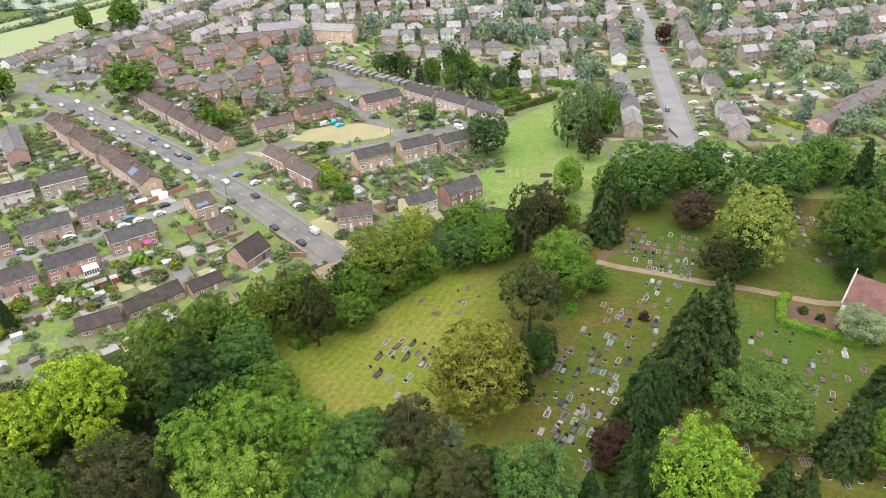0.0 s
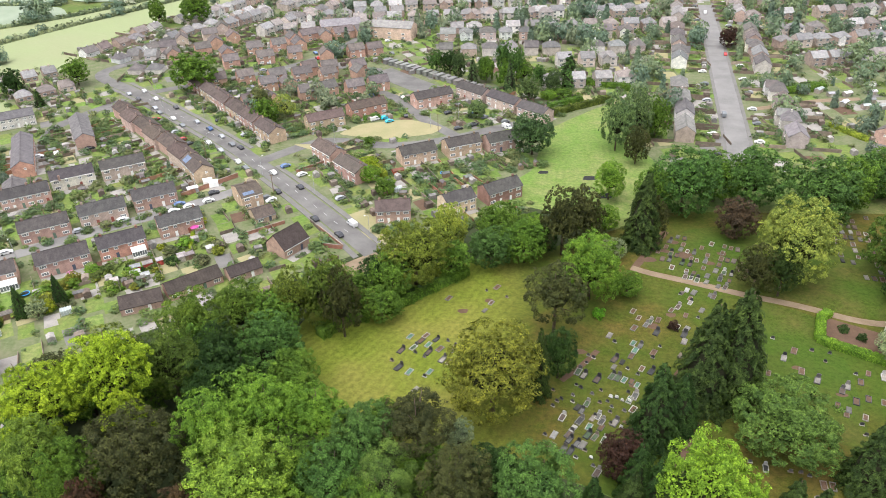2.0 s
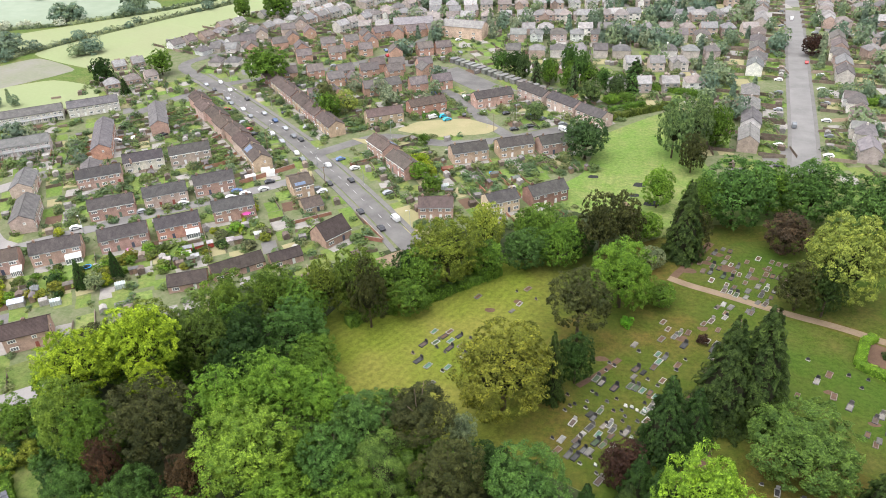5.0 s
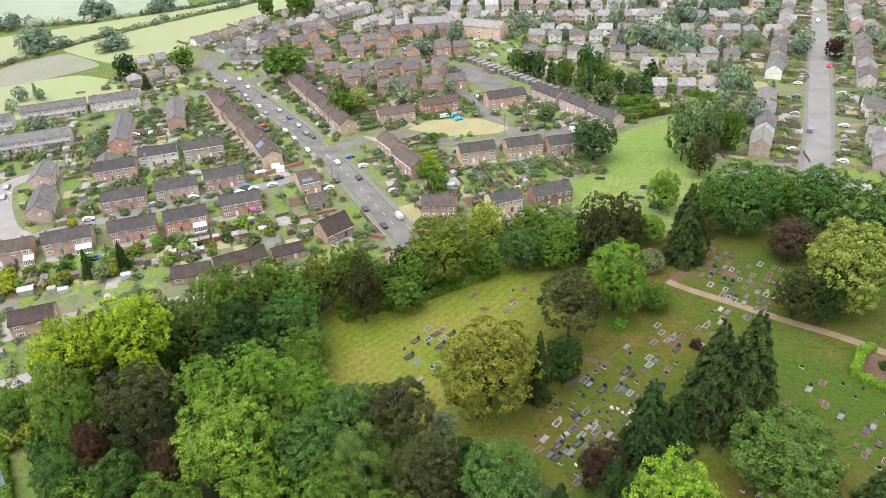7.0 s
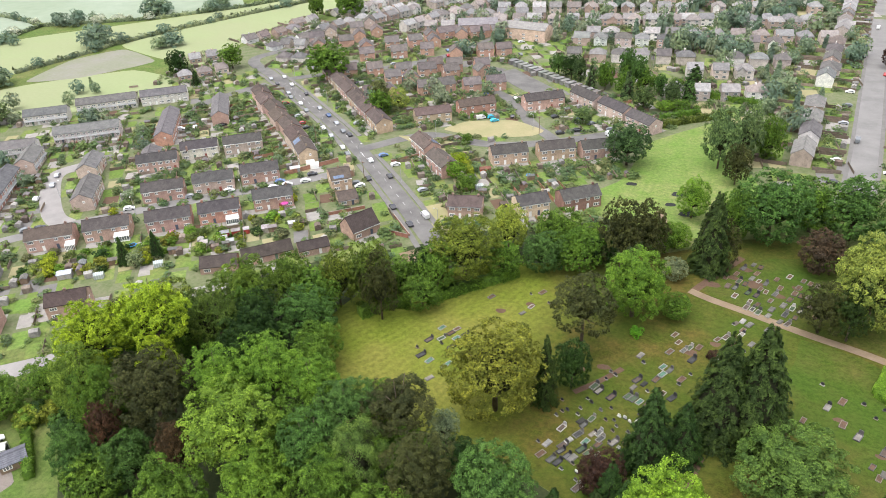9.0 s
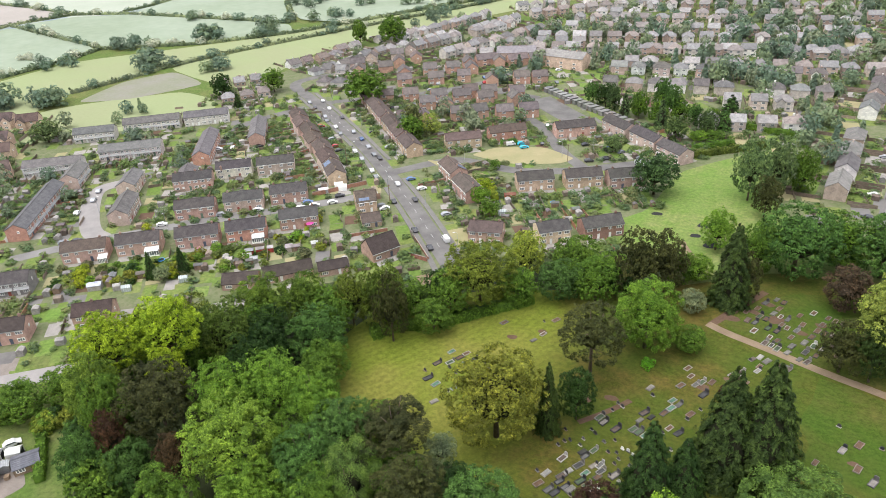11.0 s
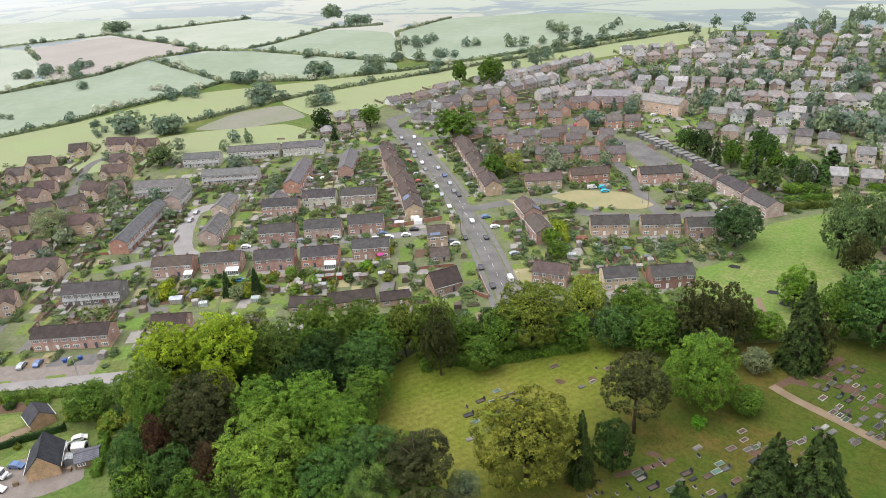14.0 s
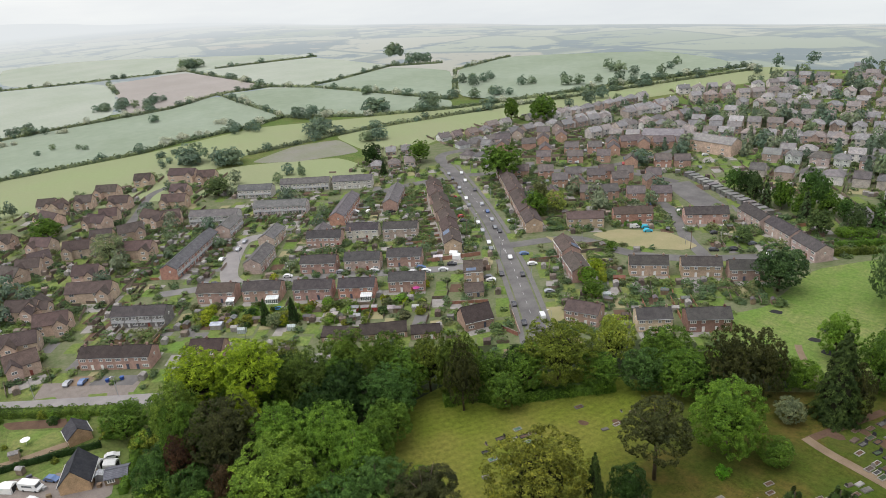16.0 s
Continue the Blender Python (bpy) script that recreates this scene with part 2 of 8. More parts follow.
# Sky reflection and net curtains put into the base colour as grey mottle.
GLASS = surface("window_glass", (0.07, 0.075, 0.08), (0.2, 0.21, 0.22), 0.8, 0.3, 0.08, bump=0.0)
GLASS.node_tree.nodes["Principled BSDF"].inputs["Specular IOR Level"].default_value = 0.6
PANEL = surface("solar_cells", (0.10, 0.13, 0.19), (0.16, 0.20, 0.28), 2.0, 0.5, 0.15, bump=0.0)

# ---- mesh helpers ----
class Shape:
    """Gathers boxes, prisms and other faces into one mesh."""

    def __init__(self):
        self.v, self.f = [], []

    def add(self, verts, faces):
        k = len(self.v)
        self.v += [tuple(p) for p in verts]
        self.f += [tuple(i + k for i in q) for q in faces]
        return self

    def box(self, x0, y0, z0, x1, y1, z1, m=None):
        p = [(x, y, z) for z in (z0, z1) for x, y in ((x0, y0), (x1, y0), (x1, y1), (x0, y1))]
        if m is not None:
            p = [m @ Vector(q) for q in p]
        return self.add(p, [(3, 2, 1, 0), (4, 5, 6, 7), (0, 1, 5, 4), (1, 2, 6, 5), (2, 3, 7, 6), (3, 0, 4, 7)])

    def prism(self, outline, x0, x1):
        """An outline in (y, z), swept along x."""
        n = len(outline)
        p = [(x, y, z) for x in (x0, x1) for y, z in outline]
        f = [tuple(reversed(range(n))), tuple(range(n, 2 * n))]
        return self.add(p, f + [(i, (i + 1) % n, (i + 1) % n + n, i + n) for i in range(n)])

    def tube(self, a, b, ra, rb, n=7):
        a, b = Vector(a), Vector(b)
        q = (b - a).to_track_quat("Z", "Y").to_matrix()
        ring = [q @ Vector((math.cos(i * math.tau / n), math.sin(i * math.tau / n), 0)) for i in range(n)]
        p = [a + ra * w for w in ring] + [b + rb * w for w in ring]
        return self.add(p, [(i, (i + 1) % n, (i + 1) % n + n, i + n) for i in range(n)] + [tuple(range(n, 2 * n)), tuple(reversed(range(n)))])

    def ring(self, x0, y0, x1, y1, t, z0, z1):
        """A closed rectangular kerb of width t."""
        p = [(x, y, z) for z in (z0, z1) for k in (0, t) for x, y in ((x0 + k, y0 + k), (x1 - k, y0 + k), (x1 - k, y1 - k), (x0 + k, y1 - k))]
        f = []
        for i in range(4):
            j = (i + 1) % 4
            f += [(i, j, 8 + j, 8 + i), (8 + i, 8 + j, 12 + j, 12 + i), (12 + i, 12 + j, 4 + j, 4 + i), (4 + i, 4 + j, j, i)]
        return self.add(p, f)

    def stack(self, *levels):
        """Rectangles (half width, half depth, z) joined from the bottom up."""
        p = [(sx * w, sy * d, z) for w, d, z in levels for sx, sy in ((-1, -1), (1, -1), (1, 1), (-1, 1))]
        f = [(3, 2, 1, 0), tuple(len(p) - 4 + i for i in range(4))]
        for k in range(len(levels) - 1):
            f += [(4 * k + i, 4 * k + (i + 1) % 4, 4 * k + 4 + (i + 1) % 4, 4 * k + 4 + i) for i in range(4)]
        return self.add(p, f)

    def mesh(self, name, material, smooth=False):
        me = bpy.data.meshes.new(name)
        me.from_pydata(self.v, [], self.f)
        me.materials.append(material)
        if smooth:
            me.polygons.foreach_set("use_smooth", [True] * len(me.polygons))
        me.update()
        return me


def thing(name, m, label, category, group="", kind=""):
    ob = new(name)
    ob.empty_display_size = 0.1
    ob.matrix_basis = m
    return tagged(ob, label, category, group, kind)


def part(name, mesh, parent, color=None, m=None, label=""):
    ob = new(name, mesh)
    ob.parent = parent
    if m is not None:
        ob.matrix_basis = m
    if color:
        ob.color = (*color, 1)
    if label:
        tagged(ob, label)
    return ob


def solid(name, mesh, m, label, category, color=None, group="", kind=""):
    ob = new(name, mesh)
    ob.matrix_basis = m
    if color:
        ob.color = (*color, 1)
    return tagged(ob, label, category, group, kind)


STORE = {}


def stored(key, make):
    if key not in STORE:
        STORE[key] = make()
    return STORE[key]


def at(x, y, a=0.0, s=1.0, z=0.0):
    return pose(x, y, z, 0, 0, a) @ Matrix.Diagonal((s, s, s, 1))


rng = random.Random(7)


def vary(c, k=0.08, r=None):
    r = r or rng
    g = 1 + r.uniform(-k, k)
    return tuple(max(0.0, min(1.0, v * g * (1 + r.uniform(-k, k) * 0.3))) for v in c)


class Heap:
    """Joins what is too far or too many to count into one mesh of several materials."""

    def __init__(self):
        self.v, self.f, self.i, self.mats = [], [], [], []

    def add(self, shape, m, material):
        if material not in self.mats:
            self.mats.append(material)
        k, j = len(self.v), self.mats.index(material)
        self.v += [tuple(m @ Vector(p)) for p in shape.v]
        self.f += [tuple(q + k for q in f) for f in shape.f]
        self.i += [j] * len(shape.f)

    def build(self, name, label, category):
        me = bpy.data.meshes.new(name)
        me.from_pydata(self.v, [], self.f)
        for m in self.mats:
            me.materials.append(m)
        me.polygons.foreach_set("material_index", self.i)
        me.update()
        return solid(name, me, Matrix(), label, category, kind="stuff")

# ---- the land: one sheet to the horizon ----
CREST = [(-95, 5200), (-78, 4400), (-65, 2480), (-49, 1640), (-32, 1285), (-16, 1145), (0, 1110), (40, 1000), (180, 1000)]


def crest(az):
    """Distance at which the land falls away below the line of sight, by compass bearing from the hill."""
    for (a0, r0), (a1, r1) in zip(CREST, CREST[1:]):
        if az <= a1:
            k = max(0.0, (az - a0) / (a1 - a0))
            return r0 + (r1 - r0) * k
    return CREST[-1][1]


def height(x, y):
    dx, dy = x - 60, y - 10
    r = math.hypot(dx, dy)
    r0 = max(800.0, crest(math.degrees(math.atan2(dx, dy))))
    if r < 560:
        return 0.0
    line = 126.0 * (1 - r / r0) + 4
    k = 18.0
    low = -k * math.log(1 + math.exp(-line / k)) if line > -400 else line
    roll = 5.0 * noise.noise(Vector((x / 330, y / 330, 0.3))) * min(1.0, (r - 560) / 500)
    return low + min(0.0, roll)


NEAR_RINGS = [0.01] + [560 * (i / 26) for i in range(1, 27)] + [560 * 1.07 ** i for i in range(1, 6)]
FAR_RINGS = [560 * 1.07 ** i for i in range(5, 30)]


def sheet(rings, closed):
    s, n = Shape(), 144
    for r in rings:
        for j in range(n):
            a = j * math.tau / n
            x, y = 60 + r * math.sin(a), 10 + r * math.cos(a)
            s.v.append((x, y, height(x, y)))
    for i in range(len(rings) - 1):
        for j in range(n):
            a, b = i * n + j, i * n + (j + 1) % n
            s.f.append((a, a + n, b + n, b))
    if closed:
        s.f.append(tuple(reversed(range(n))))
    return s


solid("ground", sheet(NEAR_RINGS, True).mesh("ground", GRASS, True), Matrix(), "green grassy ground under the whole place", "ground", kind="structure")
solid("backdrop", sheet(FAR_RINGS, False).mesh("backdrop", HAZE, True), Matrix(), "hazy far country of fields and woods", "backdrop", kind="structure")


def sky_band():
    s, n, r = Shape(), 72, FAR_RINGS[-1] - 20
    for z in (-700, -100, 300, 700):
        s.v += [(60 + r * math.sin(j * math.tau / n), 10 + r * math.cos(j * math.tau / n), z) for j in range(n)]
    s.f = [(k * n + j, k * n + n + j, k * n + n + (j + 1) % n, k * n + (j + 1) % n) for k in range(3) for j in range(n)]
    return s


solid("backdrop", sky_band().mesh("backdrop", SKY_GLOW, True), Matrix(), "pale hazy sky low over the horizon", "backdrop", kind="structure")


def ribbon(name, pts, width, z, material, label, thick=0.06, category="road", smooth=2):
    """A band of even width along a line, rounded at its bends."""
    p = [Vector((x, y, 0)) for x, y in pts]
    for _ in range(smooth):
        q = [p[0]]
        for a, b in zip(p, p[1:]):
            q += [a.lerp(b, 0.25), a.lerp(b, 0.75)]
        p = q + [p[-1]]
    ROADS.extend((a.x, a.y, b.x, b.y, width / 2) for a, b in zip(p, p[1:]))
    s, n = Shape(), len(p)
    for i, c in enumerate(p):
        d = (p[min(i + 1, n - 1)] - p[max(i - 1, 0)]).normalized()
        w = Vector((d.y, -d.x, 0)) * width / 2
        for e, h in ((-1, -thick), (-1, 0), (1, 0), (1, -thick)):
            v = c + e * w
            s.v.append((v.x, v.y, height(v.x, v.y) + z + h))
    for i in range(n - 1):
        for j in range(3):
            a = i * 4 + j
            s.f.append((a, a + 1, a + 5, a + 4))
    s.f += [(0, 1, 2, 3), (n * 4 - 1, n * 4 - 2, n * 4 - 3, n * 4 - 4)]
    return solid(name, s.mesh(name, material), Matrix(), label, category, kind="structure")


def plot(name, pts, z, material, label, category="ground", step=12.0, drape=False):
    """A flat patch of ground inside an outline, its corners rounded."""
    p = [Vector((x, y)) for x, y in pts]
    for cut in (0.12, 0.25) if len(pts) > 4 else ():
        q = []
        for a, b in zip(p, p[1:] + p[:1]):
            q += [a.lerp(b, cut), a.lerp(b, 1 - cut)]
        p = q
    bm = bmesh.new()
    f = bm.faces.new([bm.verts.new((v.x, v.y, 0)) for v in p])
    f.normal_update()
    if f.normal.z < 0:
        f.normal_flip()
    if drape:
        bmesh.ops.triangulate(bm, faces=bm.faces[:])
        for _ in range(6):
            long = [e for e in bm.edges if e.calc_length() > 26]
            if long:
                bmesh.ops.subdivide_edges(bm, edges=long, cuts=1)
                bmesh.ops.triangulate(bm, faces=[g for g in bm.faces if len(g.verts) > 3])
    for v in bm.verts:
        v.co.z = (height(v.co.x, v.co.y) if drape else 0) + z
    me = bpy.data.meshes.new(name)
    bm.to_mesh(me)
    bm.free()
    me.materials.append(material)
    return solid(name, me, Matrix(), label, category, kind="structure")


ROADS, FOOT = [], []


# housing estate ground, woodland floor, cemetery and park lawns
plot("garden_ground", [(-30, 185), (-100, 135), (-160, 75), (-240, 70), (-390, 120), (-300, 240), (-260, 300), (-250, 420), (-190, 560), (0, 560), (170, 560), (330, 520), (240, 290), (60, 262), (20, 225)], 0.02, GARDEN, "patchy garden ground between the houses")
plot("woodland_ground", [(-84, 96), (-74, 72), (-50, 50), (0, 40), (40, 30), (70, 70), (55, 98), (20, 112), (-20, 128), (-42, 146), (-34, 164), (0, 190), (30, 200), (50, 222), (30, 236), (-10, 215), (-40, 190), (-75, 165), (-100, 130), (-92, 108)], 0.03, WOODFLOOR, "dark leaf-littered woodland floor")
plot("cemetery_lawn", [(-30, 114), (-46, 138), (-42, 163), (-14, 188), (22, 200), (46, 214), (70, 232), (110, 235), (190, 240), (200, 120), (150, 60), (70, 85), (40, 105), (10, 114)], 0.05, CEMETERY, "mown cemetery lawn with worn yellowish patches")
plot("cemetery_lawn", [(56, 196.5), (60, 193), (70, 190), (86, 184), (101, 180), (114, 174.2), (124, 173), (132, 178), (136, 200), (120, 222), (96, 226), (76, 220), (62, 208)], 0.055, FRESH, "fresh green cemetery lawn beyond the path")
plot("cemetery_lawn", [(84, 180), (99, 176), (104, 172), (101, 161), (106, 154), (101, 123), (94, 124), (90, 130), (86, 134), (83, 140), (81, 147), (83, 152), (80, 160), (83, 170)], 0.055, FRESH, "fresh green cemetery lawn beside the hedge")
plot("park_lawn", [(2, 238), (22, 262), (26, 305), (60, 345), (64, 300), (75, 262), (62, 226), (36, 226)], 0.06, PARK, "open mown park lawn")
plot("green", [(-68, 293), (-60, 306), (-38, 314), (-20, 305), (-24, 297), (-44, 289)], 0.115, DRY, "dry yellowish grass island in the cul-de-sac")
plot("green", [(-86, 281), (-74, 281), (-44, 272), (-42, 264), (-60, 268)], 0.115, DRY, "dry yellowish verge grass beside the cul-de-sac")

plot("garden_lawn", [(-138, 61.5), (-124.7, 72.2), (-118.6, 70.5), (-120.5, 63), (-129.3, 58)], 0.05, LAWN, "back garden lawn beside the road", "lawn")
plot("garden_lawn", [(-109, 58), (-107.8, 65.6), (-105, 64.6), (-103.6, 59)], 0.07, LAWN, "small lawn beside the yard", "lawn")
plot("garden_lawn", [(-107, 69.2), (-102.6, 75), (-98, 74.2), (-100.6, 70.4)], 0.07, LAWN, "small lawn behind the house", "lawn")
plot("flower_bed", [(-145, 62), (-126, 79), (-122, 76), (-126, 72.6), (-139, 61.8)], 0.045, EARTH, "earth flower bed below the roadside hedge", "flower bed")
plot("verge", [(-165, 56), (-154.7, 67.8), (-145.8, 79.2), (-142, 78), (-151.9, 66), (-162, 55)], 0.06, LAWN, "grass verge beside the road", "verge")
plot("verge", [(-137.4, 86.2), (-132.7, 90.6), (-129.2, 88.6), (-133.4, 85)], 0.06, LAWN, "grass verge beside the road", "verge")
plot("verge", [(-127, 95), (-122.6, 98.5), (-119, 97), (-123, 93)], 0.06, LAWN, "grass verge beside the road", "verge")
plot("parking_bay", [(-151, 82.5), (-153, 88.5), (-146.5, 93.5), (-144, 88)], 0.065, GRAVEL, "sandy gravel parking bay before the terrace", "forecourt")
plot("parking_bay", [(-143, 88.8), (-145.5, 94), (-141, 97.5), (-138.5, 92)], 0.065, ASPHALT, "asphalt parking bay before the terrace", "forecourt")
plot("parking_bay", [(-137, 93), (-140, 98.5), (-133, 103.5), (-130, 98)], 0.065, ASPHALT, "asphalt parking bay before the terrace", "forecourt")
plot("yard", [(-102, 46), (-86, 58), (-82, 68), (-92, 73), (-103.4, 64), (-114, 52)], 0.055, SETTS, "paved yard with clutter", "yard")
plot("forecourt", [(-158, 80), (-130, 101), (-124, 94), (-150, 73)], 0.05, SETTS, "paved parking forecourt before the terrace", "forecourt")
plot("dry_lawn", [(-45.9, 218.6), (-37.2, 226.8), (-29.4, 213.4), (-35.1, 207.4)], 0.075, DRY, "dry yellowish front garden grass", "lawn")
plot("bare_ground", [(-24, 196), (-18, 204), (-30, 212), (-38, 208)], 0.07, DRY, "dry sandy verge at the road's end", "verge")
plot("bare_ground", [(-40, 186), (-30, 196), (-24, 190), (-34, 180)], 0.07, GRAVEL, "pale gravel turning place at the road's end", "verge")

# roads
ribbon("road", [(-30, 195), (-44, 210), (-72, 239), (-110, 276), (-141, 302), (-180, 333), (-203, 350), (-222, 362), (-228, 374), (-218, 392), (-200, 402)], 7.4, 0.08, ASPHALT, "worn grey asphalt residential road")
ribbon("pavement", [(-26.7, 198.35), (-39.7, 213.35), (-67.7, 242.35), (-84.7, 258.35)], 2.0, 0.19, PAVING, "grey pavement with kerb along the road", 0.16, "pavement")
ribbon("pavement", [(-101.7, 275.35), (-137.7, 306.35), (-176.7, 337.35), (-200.7, 355.35)], 2.0, 0.19, PAVING, "grey pavement with kerb along the road", 0.16, "pavement")
ribbon("pavement", [(-35.3, 191.65), (-48.3, 206.65), (-76.3, 235.65), (-87.3, 246.65)], 2.0, 0.19, PAVING, "grey pavement with kerb along the road", 0.16, "pavement")
ribbon("pavement", [(-102.3, 260.65), (-114.3, 272.65), (-144.3, 297.65), (-183.3, 328.65), (-206.3, 345.65)], 2.0, 0.19, PAVING, "grey pavement with kerb along the road", 0.16, "pavement")
ribbon("road", [(-94, 261), (-76, 284), (-66, 287), (-40, 281), (-16, 291), (2, 304), (14, 312)], 6.5, 0.085, ASPHALT, "grey asphalt cul-de-sac road")
ribbon("road", [(-14, 296), (-30, 312), (-46, 340), (-62, 352)], 6.0, 0.075, ASPHALT, "grey asphalt cul-de-sac branch")
ribbon("road", [(-30, 352), (-48, 368), (-66, 385)], 15.0, 0.085, ASPHALT, "wide asphalt garage court", 0.06, "road", 0)
ribbon("road", [(-92, 236), (-106, 222), (-136, 197), (-160, 175), (-181, 152), (-190, 140)], 6.0, 0.085, GREY_ROAD, "grey asphalt estate road")
ribbon("road", [(-170, 166), (-180, 168), (-202, 187), (-213, 200), (-206, 211)], 8.0, 0.09, WORN_ROAD, "grey asphalt cul-de-sac between terraces")
ribbon("road", [(-172, 240), (-191, 262), (-204, 280), (-205, 300), (-190, 330)], 6.0, 0.088, ASPHALT, "grey asphalt estate lane")
ribbon("road", [(-200, 30), (-153, 66), (-136, 81), (-118, 96), (-100, 112)], 7.0, 0.085, WORN_ROAD, "pale grey asphalt road beside the wood")
ribbon("road", [(102.5, 262), (107.5, 286), (113, 325), (121.5, 394), (130.5, 464), (142, 558), (152, 640)], 9.5, 0.08, GREY_ROAD, "long straight grey road lined with houses")
ribbon("road", [(-186, 338), (-168, 352), (-130, 378), (-104, 410), (-88, 470)], 6.0, 0.09, ASPHALT, "grey asphalt road through the red brick estate")
ribbon("road", [(-130, 378), (-90, 392), (-66, 386)], 5.5, 0.095, ASPHALT, "grey asphalt road through the red brick estate")
ribbon("gravel_path", [(54, 194), (60, 191), (70, 188), (86, 182), (101, 178), (114, 172), (124, 171), (134, 176)], 2.8, 0.09, GRAVEL, "sandy gravel cemetery path", 0.04, "path")
ribbon("earth_path", [(68, 218), (55, 194)], 2.4, 0.085, EARTH, "bare earth path between graves", 0.03, "path")
ribbon("earth_path", [(31, 139), (37, 146), (41, 152)], 1.6, 0.085, EARTH, "bare earth path under the trees", 0.03, "path")
plot("bare_earth", [(54, 126), (59, 131), (66, 132), (73, 131), (80, 134), (81, 146), (72, 151), (62, 148), (56, 138)], 0.07, EARTH, "dark bare earth under the conifers", "ground")
ribbon("earth_path", [(52, 108), (60, 118), (62, 128)], 3.0, 0.085, EARTH, "bare earth track under conifers", 0.03, "path")
ribbon("gravel_path", [(-124, 50), (-120.3, 56.2), (-117.9, 63.7), (-115.6, 70.4)], 2.8, 0.09, GRAVEL, "sandy garden path to the garage", 0.03, "path")
ribbon("park_path", [(48.5, 224), (45, 230), (40.4, 237.5), (38.5, 242)], 2.2, 0.09, GRAVEL, "pale path by the play area", 0.04, "path")
for x, y, w, d in ((25.8, 261, 4.4, 3), (44, 257.2, 5.5, 4), (48.6, 242.6, 6.5, 4.6), (42, 248, 4, 3)):
    plot("play_surface", [(x - w / 2, y - d / 3), (x - w / 6, y - d / 2), (x + w / 2, y - d / 4), (x + w / 2.4, y + d / 2), (x - w / 3, y + d / 2)], 0.1, RUBBER, "black rubber play area surface on the lawn", "play area")

for e in (-1, 1):
    ribbon("pavement", [(103 + e * 5.6, 264), (107.5 + e * 5.6, 286), (113 + e * 5.6, 325), (121.5 + e * 5.6, 394), (130.5 + e * 5.6, 464), (142 + e * 5.6, 558)], 1.6, 0.19, PAVING, "grey pavement with kerb along the road", 0.16, "pavement")
ribbon("road", [(-340.8, 234.7), (-337.6, 214.1), (-309.3, 194.0), (-292.0, 178.5)], 5.5, 0.085, ASPHALT, "grey asphalt lane among brown-roofed houses")
ribbon("gravel_path", [(124, 338), (141, 344.6), (160, 353), (180, 356)], 4.0, 0.09, GRAVEL, "sandy track to the allotments", 0.03, "path")
marks = Shape()
MIDDLE = [(-40, 205.7), (-72, 239), (-110, 276), (-141, 302), (-180, 333)]
for (x0, y0), (x1, y1) in zip(MIDDLE, MIDDLE[1:]):
    n = int(math.hypot(x1 - x0, y1 - y0) / 7)
    turn = math.degrees(math.atan2(y1 - y0, x1 - x0))
    for i in range(n):
        marks.box(-1.4, -0.07, 0, 1.4, 0.07, 0.006, pose(x0 + (x1 - x0) * (i + 0.5) / n, y0 + (y1 - y0) * (i + 0.5) / n, 0.082, 0, 0, turn))
for x, y, turn, w in ((-97.5, 257.5, 45, 5.5), (-89, 242, 42, 5.0), (-90.5, 256.5, 52, 5.5)):
    marks.box(-w / 2, -0.1, 0, w / 2, 0.1, 0.006, pose(x, y, 0.092, 0, 0, turn + 90))
solid("road_markings", marks.mesh("road_markings", LINE_PAINT), Matrix(), "faded white dashes and give-way lines on the road", "road", kind="structure")
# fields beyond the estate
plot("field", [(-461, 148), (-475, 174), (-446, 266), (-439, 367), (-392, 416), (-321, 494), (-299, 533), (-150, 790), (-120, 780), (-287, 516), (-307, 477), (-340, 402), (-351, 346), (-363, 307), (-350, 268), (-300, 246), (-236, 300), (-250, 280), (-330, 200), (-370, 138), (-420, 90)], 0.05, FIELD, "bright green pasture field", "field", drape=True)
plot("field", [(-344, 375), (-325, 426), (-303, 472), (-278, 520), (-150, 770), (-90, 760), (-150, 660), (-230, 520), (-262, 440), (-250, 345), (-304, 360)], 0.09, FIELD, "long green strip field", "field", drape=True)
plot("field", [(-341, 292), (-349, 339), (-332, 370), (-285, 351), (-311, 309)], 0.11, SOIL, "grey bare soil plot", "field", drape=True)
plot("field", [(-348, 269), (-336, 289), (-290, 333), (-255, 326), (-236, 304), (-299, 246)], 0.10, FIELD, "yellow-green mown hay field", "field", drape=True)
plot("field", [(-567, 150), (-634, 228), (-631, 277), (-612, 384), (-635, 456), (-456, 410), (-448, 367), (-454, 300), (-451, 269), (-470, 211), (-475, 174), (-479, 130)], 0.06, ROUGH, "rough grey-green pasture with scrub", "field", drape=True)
plot("field", [(-870, 438), (-861, 551), (-707, 531), (-614, 513), (-641, 460), (-621, 389), (-638, 345), (-774, 407)], 0.76, PLOUGH, "haze-paled brown ploughed field", "field", drape=True)
plot("field", [(-640, 180), (-1014, 300), (-962, 375), (-919, 432), (-873, 437), (-777, 406), (-641, 337), (-636, 279), (-639, 230)], 0.76, CROP, "haze-paled green cereal crop field", "field", drape=True)
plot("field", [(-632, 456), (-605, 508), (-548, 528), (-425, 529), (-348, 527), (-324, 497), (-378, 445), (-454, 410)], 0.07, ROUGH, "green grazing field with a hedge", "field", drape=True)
plot("field", [(-842, 588), (-784, 726), (-585, 683), (-563, 575), (-567, 536), (-611, 514), (-707, 531), (-866, 556)], 0.77, CROP, "wide haze-paled crop field", "field", drape=True)
plot("field", [(-559, 574), (-571, 668), (-470, 672), (-355, 535), (-427, 531), (-550, 531)], 0.77, ROUGH, "haze-paled green grazing field", "field", drape=True)
